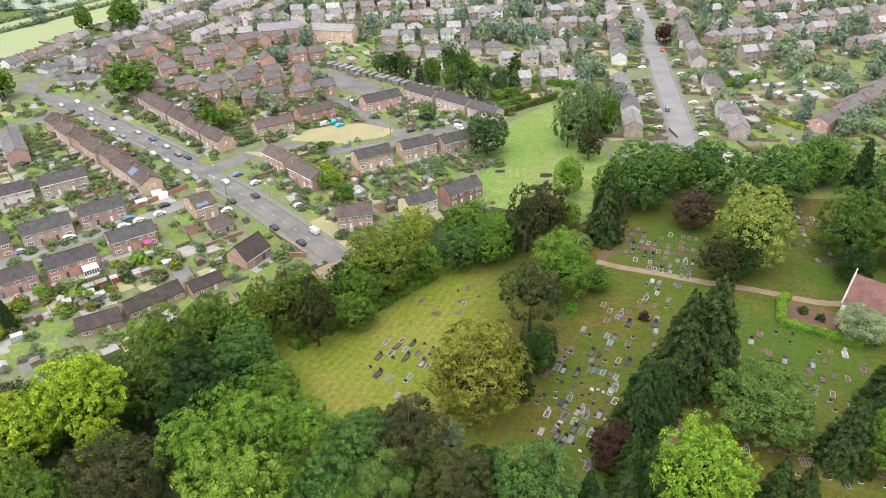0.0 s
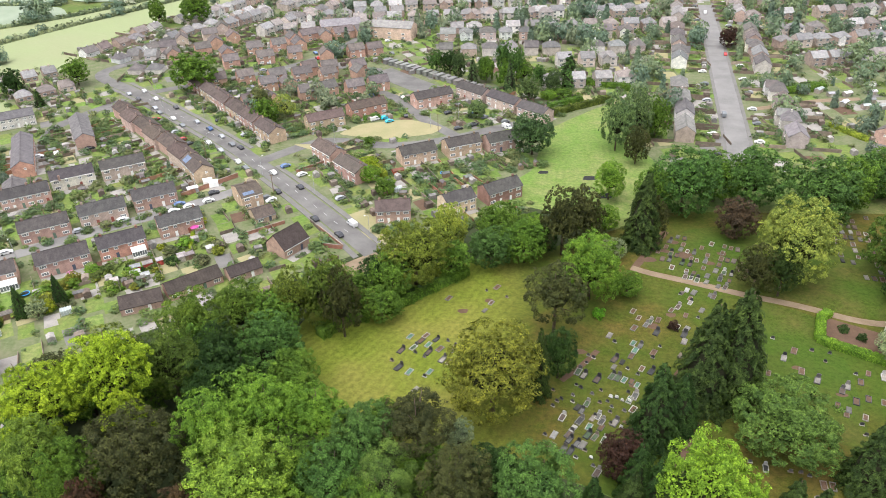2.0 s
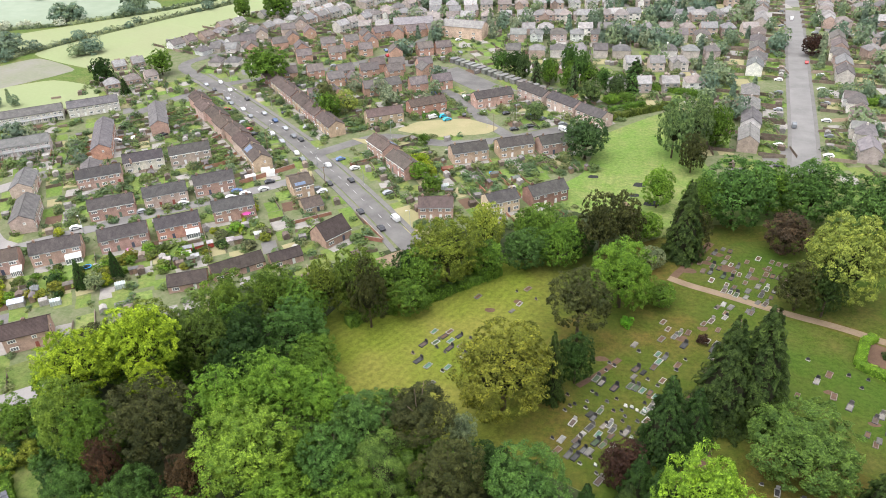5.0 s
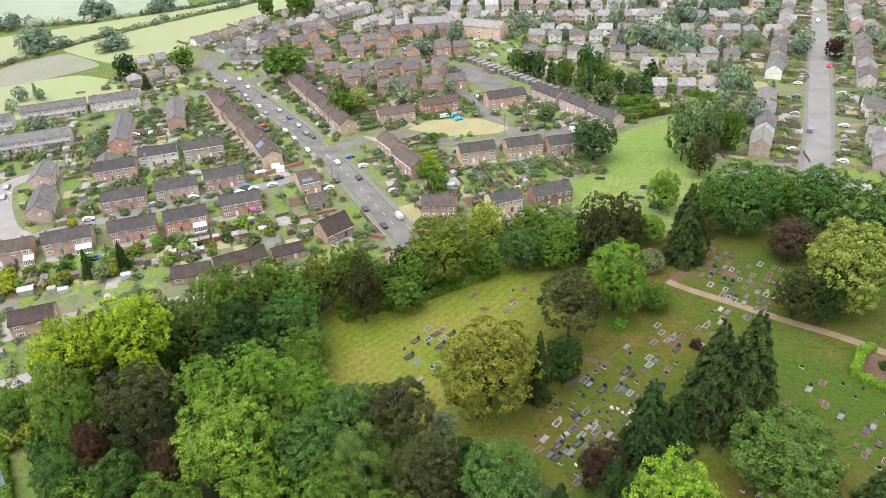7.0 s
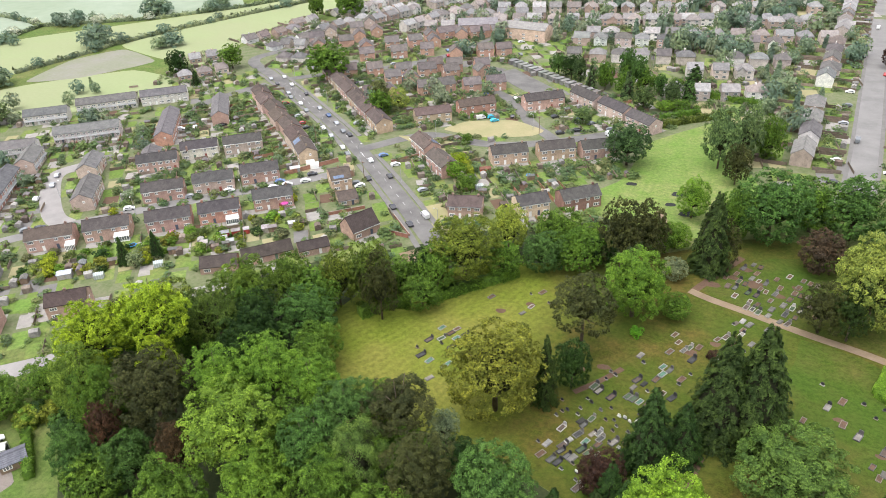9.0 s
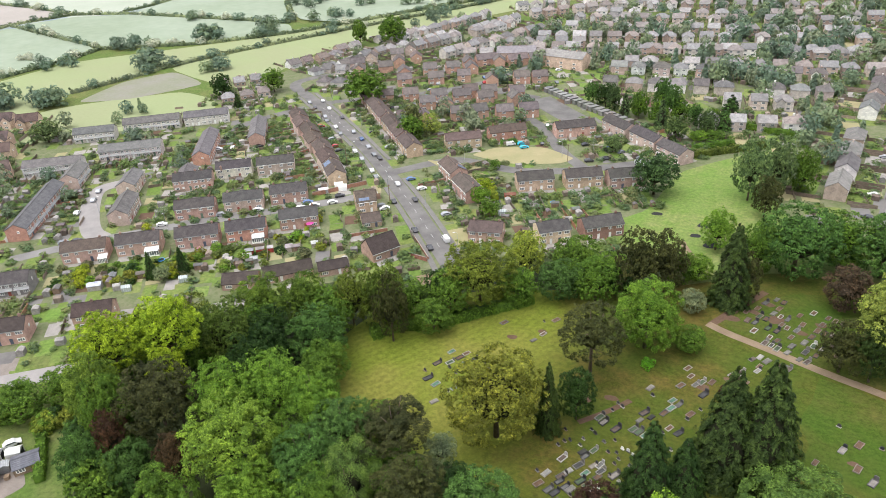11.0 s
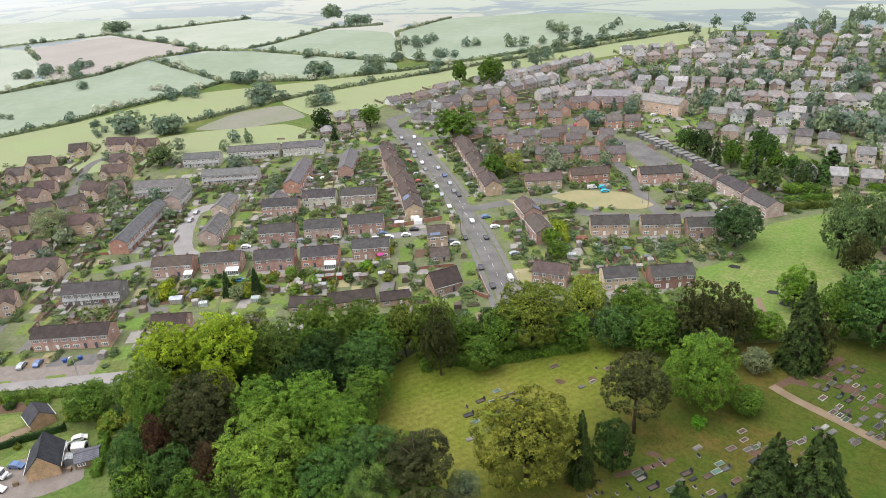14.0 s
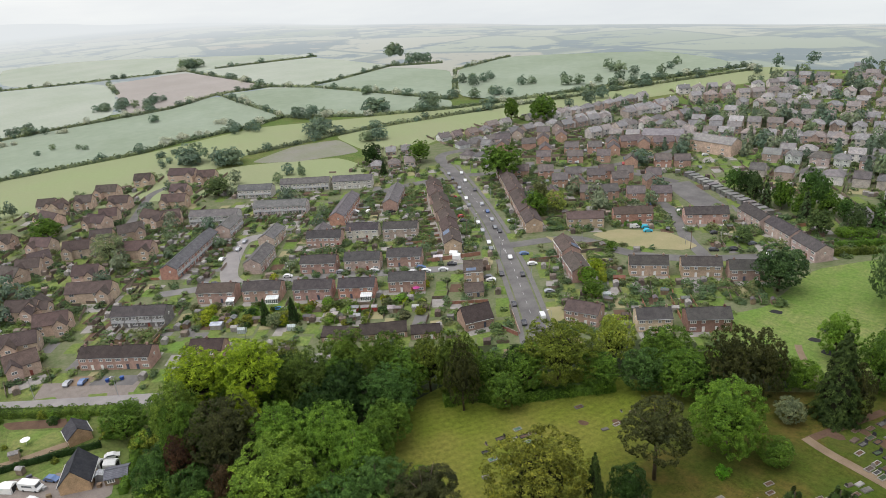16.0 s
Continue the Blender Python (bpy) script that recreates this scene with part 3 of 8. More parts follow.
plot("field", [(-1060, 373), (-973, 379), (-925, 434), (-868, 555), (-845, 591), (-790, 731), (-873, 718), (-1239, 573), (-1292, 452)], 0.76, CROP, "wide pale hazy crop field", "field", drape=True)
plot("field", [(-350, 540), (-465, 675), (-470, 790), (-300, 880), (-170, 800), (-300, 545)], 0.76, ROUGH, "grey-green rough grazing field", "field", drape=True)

# ---- trees: trunk, limbs and a crown of leaf sprays ----
def kites(rs, pos, nrm, size, droop=0.0, long=1.5):
    """Leaf sprays as small pointed blades: arrays of vertices and faces."""
    n = len(pos)
    up = rs.normal(size=(n, 3))
    up[:, 2] -= droop
    side = np.cross(nrm, up)
    side /= np.linalg.norm(side, axis=1)[:, None] + 1e-9
    along = np.cross(side, nrm)
    s = size * rs.uniform(0.6, 1.3, n)[:, None]
    k = rs.uniform(-0.25, 0.25, n)[:, None]
    v = np.stack([pos - along * s * long / 2 + side * s * k, pos + side * s * 0.55 + along * s * 0.3, pos - side * s * 0.55 + along * s * long * (0.5 + k)], 1).reshape(-1, 3)
    return v, np.arange(3 * n).reshape(-1, 3)


def leaf_mesh(name, v, f, extra=None, inner=None):
    me = bpy.data.meshes.new(name)
    blades = len(f)
    if extra is not None:
        f = np.concatenate([f, extra[1] + len(v)])
        v = np.concatenate([v, extra[0]])
    me.vertices.add(len(v))
    me.vertices.foreach_set("co", v.astype(np.float32).ravel())
    me.loops.add(f.size)
    me.loops.foreach_set("vertex_index", f.astype(np.int32).ravel())
    me.polygons.add(len(f))
    me.polygons.foreach_set("loop_start", np.arange(0, f.size, 3, dtype=np.int32))
    me.polygons.foreach_set("loop_total", np.full(len(f), 3, dtype=np.int32))
    me.materials.append(LEAF)
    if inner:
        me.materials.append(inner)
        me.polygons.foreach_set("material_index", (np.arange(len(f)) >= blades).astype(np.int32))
    me.update()
    me.validate()
    return me


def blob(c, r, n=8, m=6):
    """A coarse closed ball of quads inside a clump; near-black in tree crowns, as painted shade."""
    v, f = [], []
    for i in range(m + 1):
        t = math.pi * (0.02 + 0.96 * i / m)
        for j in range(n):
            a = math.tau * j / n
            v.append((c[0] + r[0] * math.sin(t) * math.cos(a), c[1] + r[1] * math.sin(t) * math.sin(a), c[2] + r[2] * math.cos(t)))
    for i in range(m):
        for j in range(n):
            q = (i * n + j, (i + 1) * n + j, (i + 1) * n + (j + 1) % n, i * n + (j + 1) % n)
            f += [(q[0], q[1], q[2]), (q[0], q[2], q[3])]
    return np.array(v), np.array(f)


def unit(rs, n):
    d = rs.normal(size=(n, 3))
    return d / np.linalg.norm(d, axis=1)[:, None]


def broad_crown(seed, clumps, leaves, size, flat=1.0, droop=0.0, low=-0.62, clump=0.34, gap=0.0):
    """Crown 2 wide and 2 high about the origin, in units of 9 m; lumpy, with sprays on every lump."""
    rs = np.random.RandomState(seed)
    cs, total = [], int(clumps * 2 / (1 - low))
    for i in range(total):
        z = 1 - 2 * (i + 0.5) / total
        if z < low:
            break
        a = i * 2.39996 + seed
        d = np.array([math.sqrt(1 - z * z) * math.cos(a), math.sqrt(1 - z * z) * math.sin(a), z]) + rs.normal(0, 0.09, 3)
        d /= np.linalg.norm(d)
        cs.append((d * rs.uniform(0.62, 0.95) * (1 + 0.1 * math.sin(3 * math.atan2(d[1], d[0]) + seed)), clump * rs.uniform(0.75, 1.25)))
    vs, ns = [], []
    per = leaves // len(cs)
    for p, r in cs:
        d = unit(rs, per)
        d[:, 2] = np.where(d[:, 2] < -0.35, -d[:, 2], d[:, 2])
        out = p / (np.linalg.norm(p) + 1e-6)
        d = d + out * 0.35
        d /= np.linalg.norm(d, axis=1)[:, None]
        q = p + d * (r * rs.uniform(0.72, 1.08, per))[:, None] * np.array([1, 1, 0.82 * flat])
        k = d * 1.0 + unit(rs, per) * 0.6 + np.array([0, 0, 0.3])
        vs.append(q)
        ns.append(k / np.linalg.norm(k, axis=1)[:, None])
    v, f = kites(rs, np.concatenate(vs), np.concatenate(ns), size, droop, 1.4 + droop)
    if leaves < 80:
        core = blob((0, 0, -0.1), (0.42, 0.42, 0.4), 4, 1)
    elif leaves < 300:
        core = blob((0, 0, -0.05), (0.5, 0.5, 0.5), 5, 3)
    else:
        core = blob((0, 0, -0.08), (0.5, 0.5, 0.46 * flat), 9, 6) if not gap else blob((0, 0, -0.15), (0.34, 0.34, 0.3), 7, 5)
    return v * 9, f, (core[0] * 9, core[1]), [(p * 9, r * 9) for p, r in cs]


def lobed_crown(seed, lobes, tufts, leaves, size, tuft=0.105, spread=(0.27, 0.42), low=-0.6, core=0.5):
    """Crown 2 wide and 2 high about the origin, in units of 9 m: big lobes, each set with tufts of leaves on its open
    side, gaps between down to a core painted dark.
    """
    rs = np.random.RandomState(seed)
    cs, total = [], int(lobes * 2 / (1 - low))
    for i in range(total):
        z = 1 - 2 * (i + 0.5) / total
        if z < low:
            break
        a = i * 2.39996 + seed
        d = np.array([math.sqrt(1 - z * z) * math.cos(a), math.sqrt(1 - z * z) * math.sin(a), z]) + rs.normal(0, 0.14, 3)
        d /= np.linalg.norm(d)
        r = rs.uniform(*spread)
        reach = (1.0 - r * 0.85) * rs.uniform(0.8, 1.06) * (1 + 0.08 * math.sin(2 * a + seed) + 0.05 * math.sin(5 * a))
        cs.append((d * reach, r))
    P, R = np.array([p for p, _ in cs]), np.array([r for _, r in cs])
    spots, ways = [], []
    for k, (p, r) in enumerate(cs):
        d = unit(rs, tufts)
        out = p / (np.linalg.norm(p) + 1e-6)
        d = d[(d @ out) + 0.5 * d[:, 2] > -0.3]
        q = p + d * (r * rs.uniform(0.82, 1.12, len(d)))[:, None] * np.array([1, 1, 0.86])
        far = np.linalg.norm(q[:, None] - P[None], axis=2) / R[None]
        far[:, k] = 9
        keep = far.min(1) > 0.8
        spots.append(q[keep])
        ways.append(d[keep])
    spots, ways = np.concatenate(spots), np.concatenate(ways)
    per = max(6, leaves // len(spots))
    n = per * len(spots)
    c, w = np.repeat(spots, per, 0), np.repeat(ways, per, 0)
    big = np.repeat(tuft * rs.uniform(0.7, 1.35, len(spots)), per)
    u = unit(rs, n)
    flip = (u * (w + np.array([0, 0, 0.7]))).sum(1) < -0.25
    u[flip] *= -1
    pos = c + u * (big * rs.uniform(0.55, 1.05, n))[:, None] * np.array([1, 1, 0.75])
    nrm = 0.45 * w + 0.6 * u + np.array([0, 0, 0.45]) + unit(rs, n) * 0.75
    v, f = kites(rs, pos, nrm / np.linalg.norm(nrm, axis=1)[:, None], size, 0.0, 1.4)
    m = leaves // 6
    d = unit(rs, m)
    d[:, 2] = np.where(d[:, 2] < -0.3, -d[:, 2], d[:, 2])
    v2, f2 = kites(rs, d * rs.uniform(core * 0.95, core * 1.45, m)[:, None], d + unit(rs, m) * 0.8, size * 1.35, 0.0, 1.4)
    v, f = np.concatenate([v, v2]), np.concatenate([f, f2 + len(v)])
    inner = blob((0, 0, -0.06), (core, core, core * 0.95), 9, 6)
    return v * 9, f, (inner[0] * 9, inner[1]), [(p * 9, r * 9) for p, r in cs]


def conifer_crown(seed, leaves, size):
    """A spire 20 high and 9 wide: many drooping boughs, each with sprays along and below it."""
    rs = np.random.RandomState(seed)
    boughs = max(40, min(300, leaves // 45))
    per = leaves // boughs
    vs, ns = [], []
    for i in range(boughs):
        h = (i + rs.uniform(0, 1)) / boughs
        h = 1 - (1 - h) ** 0.62
        a = i * 2.39996 + rs.normal(0, 0.25)
        reach = (min(1.0, 1.05 * (1 - h) ** 0.72) * rs.uniform(0.72, 1.08) + 0.03) * 4.5
        t = rs.uniform(0.25, 1.0, per) ** 0.6
        wide = (0.16 + 0.2 * reach / 4.5) * 2.2
        across = rs.normal(0, 0.42, per) * wide * (1.15 - t * 0.6)
        z = h * 19 + 0.9 - 1.9 * (reach / 4.5) * t ** 1.6 - np.abs(rs.normal(0, 0.38, per)) - 0.35 * across ** 2
        r = t * reach
        c, s = math.cos(a), math.sin(a)
        vs.append(np.column_stack([r * c - across * s, r * s + across * c, z]))
        n = np.column_stack([c * (0.5 + t) - s * across, s * (0.5 + t) + c * across, np.full(per, 0.9)]) + unit(rs, per) * 0.55
        ns.append(n / np.linalg.norm(n, axis=1)[:, None])
    v, f = kites(rs, np.concatenate(vs), np.concatenate(ns), size, 1.6, 2.1)
    core = blob((0, 0, 8.6), (3.3, 3.3, 8.6), 9, 9)
    core[0][:, :2] *= np.clip(1.15 - core[0][:, 2:] / 17.5, 0.05, 1)
    return v, f, core


def limbs(s, base, top, thick, targets, r):
    s.tube((0, 0, base), (r.uniform(-0.3, 0.3), r.uniform(-0.3, 0.3), top), thick, thick * 0.55, 8)
    for p in targets:
        s.tube((0, 0, base + (top - base) * r.uniform(0.55, 0.95)), p, thick * 0.42, thick * 0.1, 5)
    return s


def tree_meshes(kind, lod, v):
    r = random.Random(v * 17 + lod)
    q = [(9500, 0.046), (4500, 0.075), (900, 0.22), (6500, 0.06), (20000, 0.032)][lod]
    if kind == "conifer":
        n, size = [(13000, 0.3), (3200, 0.7), (900, 1.5), (9000, 0.4), (17000, 0.25)][lod]
        a, f, core = conifer_crown(v + 50, n, size)
        return leaf_mesh("crown", a, f, core, CROWN_SHADE), Shape().tube((0, 0, 0), (0, 0, 19), 0.42, 0.05, 7).mesh("trunk", BARK, True)
    if kind == "pine":
        a, f, core, cs = lobed_crown(v + 90, 44, 24, q[0], q[1] * 0.92, 0.075, (0.17, 0.3), -0.75, 0.4)
    elif kind == "weeping":
        a, f, core, cs = broad_crown(v + 120, 46, q[0], q[1] * 0.68, 1.1, 1.1, -0.8, 0.27, 1.0)
    elif lod == 1:
        a, f, core, cs = lobed_crown(v + 10, 32, 20, q[0], q[1], 0.11, (0.24, 0.4), -0.85, 0.46)
    elif lod == 2:
        a, f, core, cs = broad_crown(v + 10, 16, q[0], q[1], 1.0, 0.0, -0.66, 0.5)
    elif kind == "airy":
        a, f, core, cs = lobed_crown(v + 300, 64, 20, q[0], q[1] * 0.95, 0.07, (0.14, 0.27), -0.75, 0.5)
    else:
        a, f, core, cs = lobed_crown(v + 10, 42, 30, q[0], q[1], 0.088, (0.22, 0.38), -0.88, 0.44)
    s = limbs(Shape(), -13.0, 1.0, 0.55, [c * 0.8 for c, _ in cs[:: max(1, len(cs) // 9)]], r)
    return leaf_mesh("crown", a, f, core, CROWN_SHADE), s.mesh("trunk", BARK, True)


WORDS = {"broad": ("tree", "broadleaf tree"), "airy": ("tree", "broadleaf tree"), "conifer": ("conifer", "conifer"), "pine": ("pine_tree", "pine"), "weeping": ("weeping_tree", "weeping tree")}


def tree(x, y, kind, h, r, color, label, lod=0, group="", low=0.0):
    """A tree h high with a crown of radius r; low: how far the crown stands off the ground, as a share of h."""
    v = rng.randrange(4)
    if lod == 0 and y > 262:
        lod = 3
    elif lod == 0 and not group and (y < 147 and h > 14.5 and x > -80 or 165 < y < 200 and r > 9):
        lod = 4
    crown, trunk = stored((kind, lod, v), lambda: tree_meshes(kind, lod, v))
    ob = thing(WORDS[kind][0], at(x, y, rng.uniform(0, 360), 1, height(x, y)), label, "tree", group)
    if kind == "conifer":
        k = Matrix.Diagonal((r / 4.5, r / 4.5, h / 19.8, 1))
        part("trunk", trunk, ob, m=k)
        part("crown", crown, ob, vary(color), k)
    else:
        half = h * (1 - low) / 2
        mid = h - half
        part("crown", crown, ob, vary(color), pose(0, 0, mid) @ Matrix.Diagonal((r / 9, r / 9, half / 9.4, 1)))
        part("trunk", trunk, ob, m=pose(0, 0, mid) @ Matrix.Diagonal((r / 9, r / 9, mid / 13.0, 1)))
    return ob


def shrub(x, y, h, r, color, label, lod=1, group=""):
    v = rng.randrange(3)

    def make():
        a, f, core, _ = broad_crown(v + 200, 14, [1200, 520, 260][lod], [0.16, 0.25, 0.4][lod], 1.0, 0.0, -0.9, 0.5)
        return leaf_mesh("shrub", a, f, core)

    m = at(x, y, rng.uniform(0, 360), 1, height(x, y)) @ pose(0, 0, h * 0.42) @ Matrix.Diagonal((r / 9, r / 9, h * 0.56 / 9, 1))
    return solid("shrub", stored(("shrub", lod, v), make), m, label, "shrub", vary(color, 0.15), group)


def hedge(pts, wide, high, color, label, size=0.35, dense=15.0, name="hedge", uneven=0.12):
    """A clipped or wild hedge along a line: leaf sprays over a solid body."""
    rs = np.random.RandomState(int(abs(pts[0][0]) * 7 + abs(pts[0][1])) % 9999)
    V, F, k = [], [], 0
    pos, nrm = [], []
    for (x0, y0), (x1, y1) in zip(pts, pts[1:]):
        a, b = np.array([x0, y0]), np.array([x1, y1])
        L = np.linalg.norm(b - a)
        d = (b - a) / L
        w = np.array([d[1], -d[0]])
        n = int(L * (wide + 2 * high) * dense)
        t = rs.uniform(0, L, n)
        which = rs.uniform(0, wide + 2 * high, n)
        off = np.where(which < wide, which - wide / 2, np.where(which < wide + high, wide / 2, -wide / 2))
        zz = np.where(which < wide, high, (which - wide) % high)
        bulge = 1 + uneven * np.sin(t * 1.7) + uneven * np.sin(t * 0.63 + 2)
        p = a + d * t[:, None] + w * (off * bulge)[:, None]
        base = np.array([height(*q) for q in p]) if L > 60 else height(*a)
        pos.append(np.column_stack([p, zz * bulge + base + rs.normal(0, 0.04 * high, n)]))
        q = np.column_stack([w * np.sign(off + 1e-6)[:, None] * (which >= wide)[:, None], np.where(which < wide, 1.0, 0.35)])
        nrm.append(q + unit(rs, n) * 0.6)
        m = max(1, int(L / 25))
        for i in range(m):
            c0, c1 = a + d * L * i / m, a + d * L * (i + 1) / m
            z0, z1 = height(*c0), height(*c1)
            h = wide * 0.42
            V += [(*(c + w * s * h), z + e) for c, z in ((c0, z0), (c1, z1)) for s, e in ((-1, -0.1), (1, -0.1), (1, high * 0.88), (-1, high * 0.88))]
            F += [tuple(k + j for j in f) for f in ((0, 1, 2), (0, 2, 3), (7, 6, 5), (7, 5, 4), (3, 2, 6), (3, 6, 7), (1, 5, 6), (1, 6, 2), (0, 3, 7), (0, 7, 4))]
            k += 8
    pos, nrm = np.concatenate(pos), np.concatenate(nrm)
    v, f = kites(rs, pos, nrm / np.linalg.norm(nrm, axis=1)[:, None], size)
    me = leaf_mesh(name, v, f, (np.array(V), np.array(F)))
    return solid(name, me, Matrix(), label, "hedge", vary(color), kind="structure" if name != "hedge" else "")


# Leaf greens lifted and greyed, with some distance haze put into the colour.
FAR_COLORS = [(0.125, 0.175, 0.072), (0.165, 0.22, 0.08), (0.1, 0.137, 0.07), (0.115, 0.17, 0.088), (0.175, 0.195, 0.092)]
FAR_LEAVES = [leafy("far_leaves", 0.3, c) for c in FAR_COLORS]


class Wood:
    """Many far trees in one mesh."""

    def __init__(self, sprays=800, size=0.21, shades=None):
        self.shades = shades or FAR_LEAVES
        self.sprays, self.size = sprays, size
        self.v, self.f, self.i, self.n = [], [], [], 0

    def add(self, x, y, kind, h, r, color):
        key = ("far", kind, rng.randrange(4), self.sprays)

        def make():
            if kind == "conifer":
                v, f, core = conifer_crown(key[2] + 50, 700, 1.8)
                v, core = v / np.array([4.5, 4.5, 19.8]), (core[0] / np.array([4.5, 4.5, 19.8]), core[1])
            else:
                v, f, core, _ = broad_crown(key[2] + 10, 16, self.sprays, self.size, 1.0, 0.0, -0.8, 0.5)
                v, core = v / 18 + np.array([0, 0, 0.5]), (core[0] / 18 + np.array([0, 0, 0.5]), core[1])
                v[:, :2] *= 2
                core[0][:, :2] *= 2
            return np.concatenate([v, core[0]]), np.concatenate([f, core[1] + len(v)])
        v, f = stored(key, make)
        t = rng.uniform(0, math.tau)
        c, s = math.cos(t), math.sin(t)
        p = np.column_stack([x + r * (v[:, 0] * c - v[:, 1] * s), y + r * (v[:, 0] * s + v[:, 1] * c), height(x, y) - 0.5 + h * 1.04 * v[:, 2]])
        self.v.append(p)
        self.f.append(f + self.n)
        self.i.append(np.full(len(f), color, dtype=np.int32))
        self.n += len(p)

    def build(self, name, label):
        me = leaf_mesh(name, np.concatenate(self.v), np.concatenate(self.f))
        me.materials.clear()
        for m in self.shades:
            me.materials.append(m)
        me.polygons.foreach_set("material_index", np.concatenate(self.i))
        return solid(name, me, Matrix(), label, "trees", kind="stuff")



LIME, BRIGHT, GREEN, BLUE = (0.26, 0.355, 0.028), (0.125, 0.225, 0.03), (0.095, 0.17, 0.026), (0.07, 0.138, 0.036)
BROWN, OLIVE, FIR, CEDAR = (0.05, 0.055, 0.022), (0.17, 0.178, 0.03), (0.041, 0.067, 0.019), (0.06, 0.066, 0.024)
COPPER, YELLOW, DARK, SILVER = (0.05, 0.026, 0.022), (0.24, 0.29, 0.07), (0.032, 0.065, 0.018), (0.20, 0.24, 0.14)

# the wood along the foot of the view
tree(-69, 107, "airy", 33.5, 9, LIME, "tall lime-green broadleaf tree in the wood", low=0.42)
tree(-79, 97, "airy", 32, 9, LIME, "tall lime-green broadleaf tree in the wood", low=0.42)
tree(-62, 99, "airy", 25, 5, LIME, "lime-green broadleaf tree in the wood", low=0.3)
tree(-74, 86, "airy", 29, 7, (0.15, 0.235, 0.04), "pale green feathery tree in the wood", low=0.25)
tree(-55, 89, "broad", 29, 9.5, BROWN, "dark brownish tree in the wood", low=0.3)
tree(-42.5, 97, "broad", 28, 7.5, BRIGHT, "large bright green oak in the wood", low=0.35)
tree(-32, 103, "broad", 28, 7.5, BRIGHT, "bright green oak in the wood", low=0.35)
tree(-44, 135, "airy", 18.5, 9, BLUE, "large blue-green tree at the wood's edge", low=0.02)
tree(-36, 127, "airy", 15, 6.5, GREEN, "green tree at the wood's edge", low=0.02)
tree(-21, 103, "broad", 26, 6.2, BRIGHT, "rounded bright green tree", low=0.45)
tree(-11.5, 100, "broad", 25, 6.8, BLUE, "blue-green chestnut tree in leaf", low=0.4)
tree(-0.5, 104, "broad", 23, 8, BROWN, "dark brown-green spreading tree", low=0.55)
tree(-32, 86.5, "broad", 27.5, 10.5, (0.155, 0.24, 0.035), "large pale green tree in the wood", low=0.28)
tree(-16, 91, "broad", 22, 7, BLUE, "blue-green tree in the wood", low=0.3)
tree(-5, 92, "weeping", 21, 6.5, (0.13, 0.2, 0.05), "light green drooping birch", low=0.1)
tree(9, 92, "broad", 22, 7.5, CEDAR, "dull olive tree in the wood", low=0.3)
tree(24.5, 94, "broad", 22, 8.5, BLUE, "blue-green tree at the cemetery's edge", low=0.2)
tree(7.5, 110, "broad", 13, 3.7, SILVER, "small white-flowering tree in the wood", low=0.3)
tree(-65, 83, "broad", 28, 6.2, GREEN, "green tree in the wood", low=0.15)
tree(-78, 90, "broad", 20, 6, BLUE, "green tree in the wood", low=0.05)
tree(-64, 73, "broad", 19, 6, BLUE, "blue-green tree in the wood", low=0.05)
tree(-53.5, 77, "broad", 17.5, 5.8, BLUE, "blue-green tree in the wood", low=0.05)
tree(-60, 78.5, "airy", 23, 3.6, (0.09, 0.048, 0.032), "reddish copper-leaved tree in the wood", low=0.4)
tree(-42, 80, "airy", 22, 4.2, (0.08, 0.052, 0.03), "brown-leaved tree in the wood", low=0.25)
tree(-88, 99, "broad", 17, 7, GREEN, "green tree beside the road", low=0.05)
tree(-93, 108, "broad", 16, 6.5, GREEN, "green tree beside the road", low=0.05)
tree(-98, 92, "broad", 12, 5.5, GREEN, "round green tree beside the road", low=0.05)
tree(-82, 114, "broad", 19, 7, GREEN, "green tree in the wood")
tree(-70, 119, "broad", 20, 7, GREEN, "olive-green tree in the wood")
tree(-51, 114, "broad", 20, 7, DARK, "dark green tree in the wood")
tree(-31, 117, "broad", 18, 6, GREEN, "green tree in the wood")
tree(-24, 94, "broad", 21, 6, GREEN, "bright green tree in the wood")
tree(-8, 84, "broad", 20, 7, GREEN, "green tree in the wood")
tree(-22, 80, "broad", 21, 8, BRIGHT, "green tree in the wood")
tree(-36, 70, "broad", 21, 8, GREEN, "green tree in the wood")
tree(6, 80, "broad", 19, 7, GREEN, "green tree in the wood")
tree(20, 82, "broad", 18, 7, GREEN, "green tree in the wood")
tree(49.5, 101, "conifer", 17, 5, DARK, "dark green conifer among the graves")
tree(44, 98, "conifer", 15, 4.5, FIR, "dark green conifer among the graves")
tree(80, 98, "conifer", 15, 4.5, FIR, "dark green conifer in the cemetery")
tree(36, 97, "conifer", 14, 4, DARK, "dark green conifer among the graves")
tree(52, 96, "conifer", 19, 5, FIR, "dark green conifer among the graves")
tree(95, 112, "conifer", 20, 7, FIR, "dark green conifer in the cemetery")
tree(104, 110, "broad", 16, 7, GREEN, "dark green tree in the cemetery", low=0.03)
tree(36, 89, "conifer", 16, 4.5, FIR, "dark green conifer at the cemetery's edge")
# the belt between houses and cemetery
tree(-56, 146, "broad", 21.5, 7.2, (0.105, 0.17, 0.028), "broad green tree in the boundary belt", low=0.05)
tree(-67, 139.5, "broad", 21, 8, (0.11, 0.175, 0.028), "green tree in the boundary belt", low=0.05)
tree(-63, 120, "airy", 25, 7.8, (0.085, 0.13, 0.026), "dull green tree in the boundary belt", low=0.2)
tree(-83, 126, "broad", 18, 8, (0.125, 0.155, 0.03), "olive-green tree in the boundary belt")
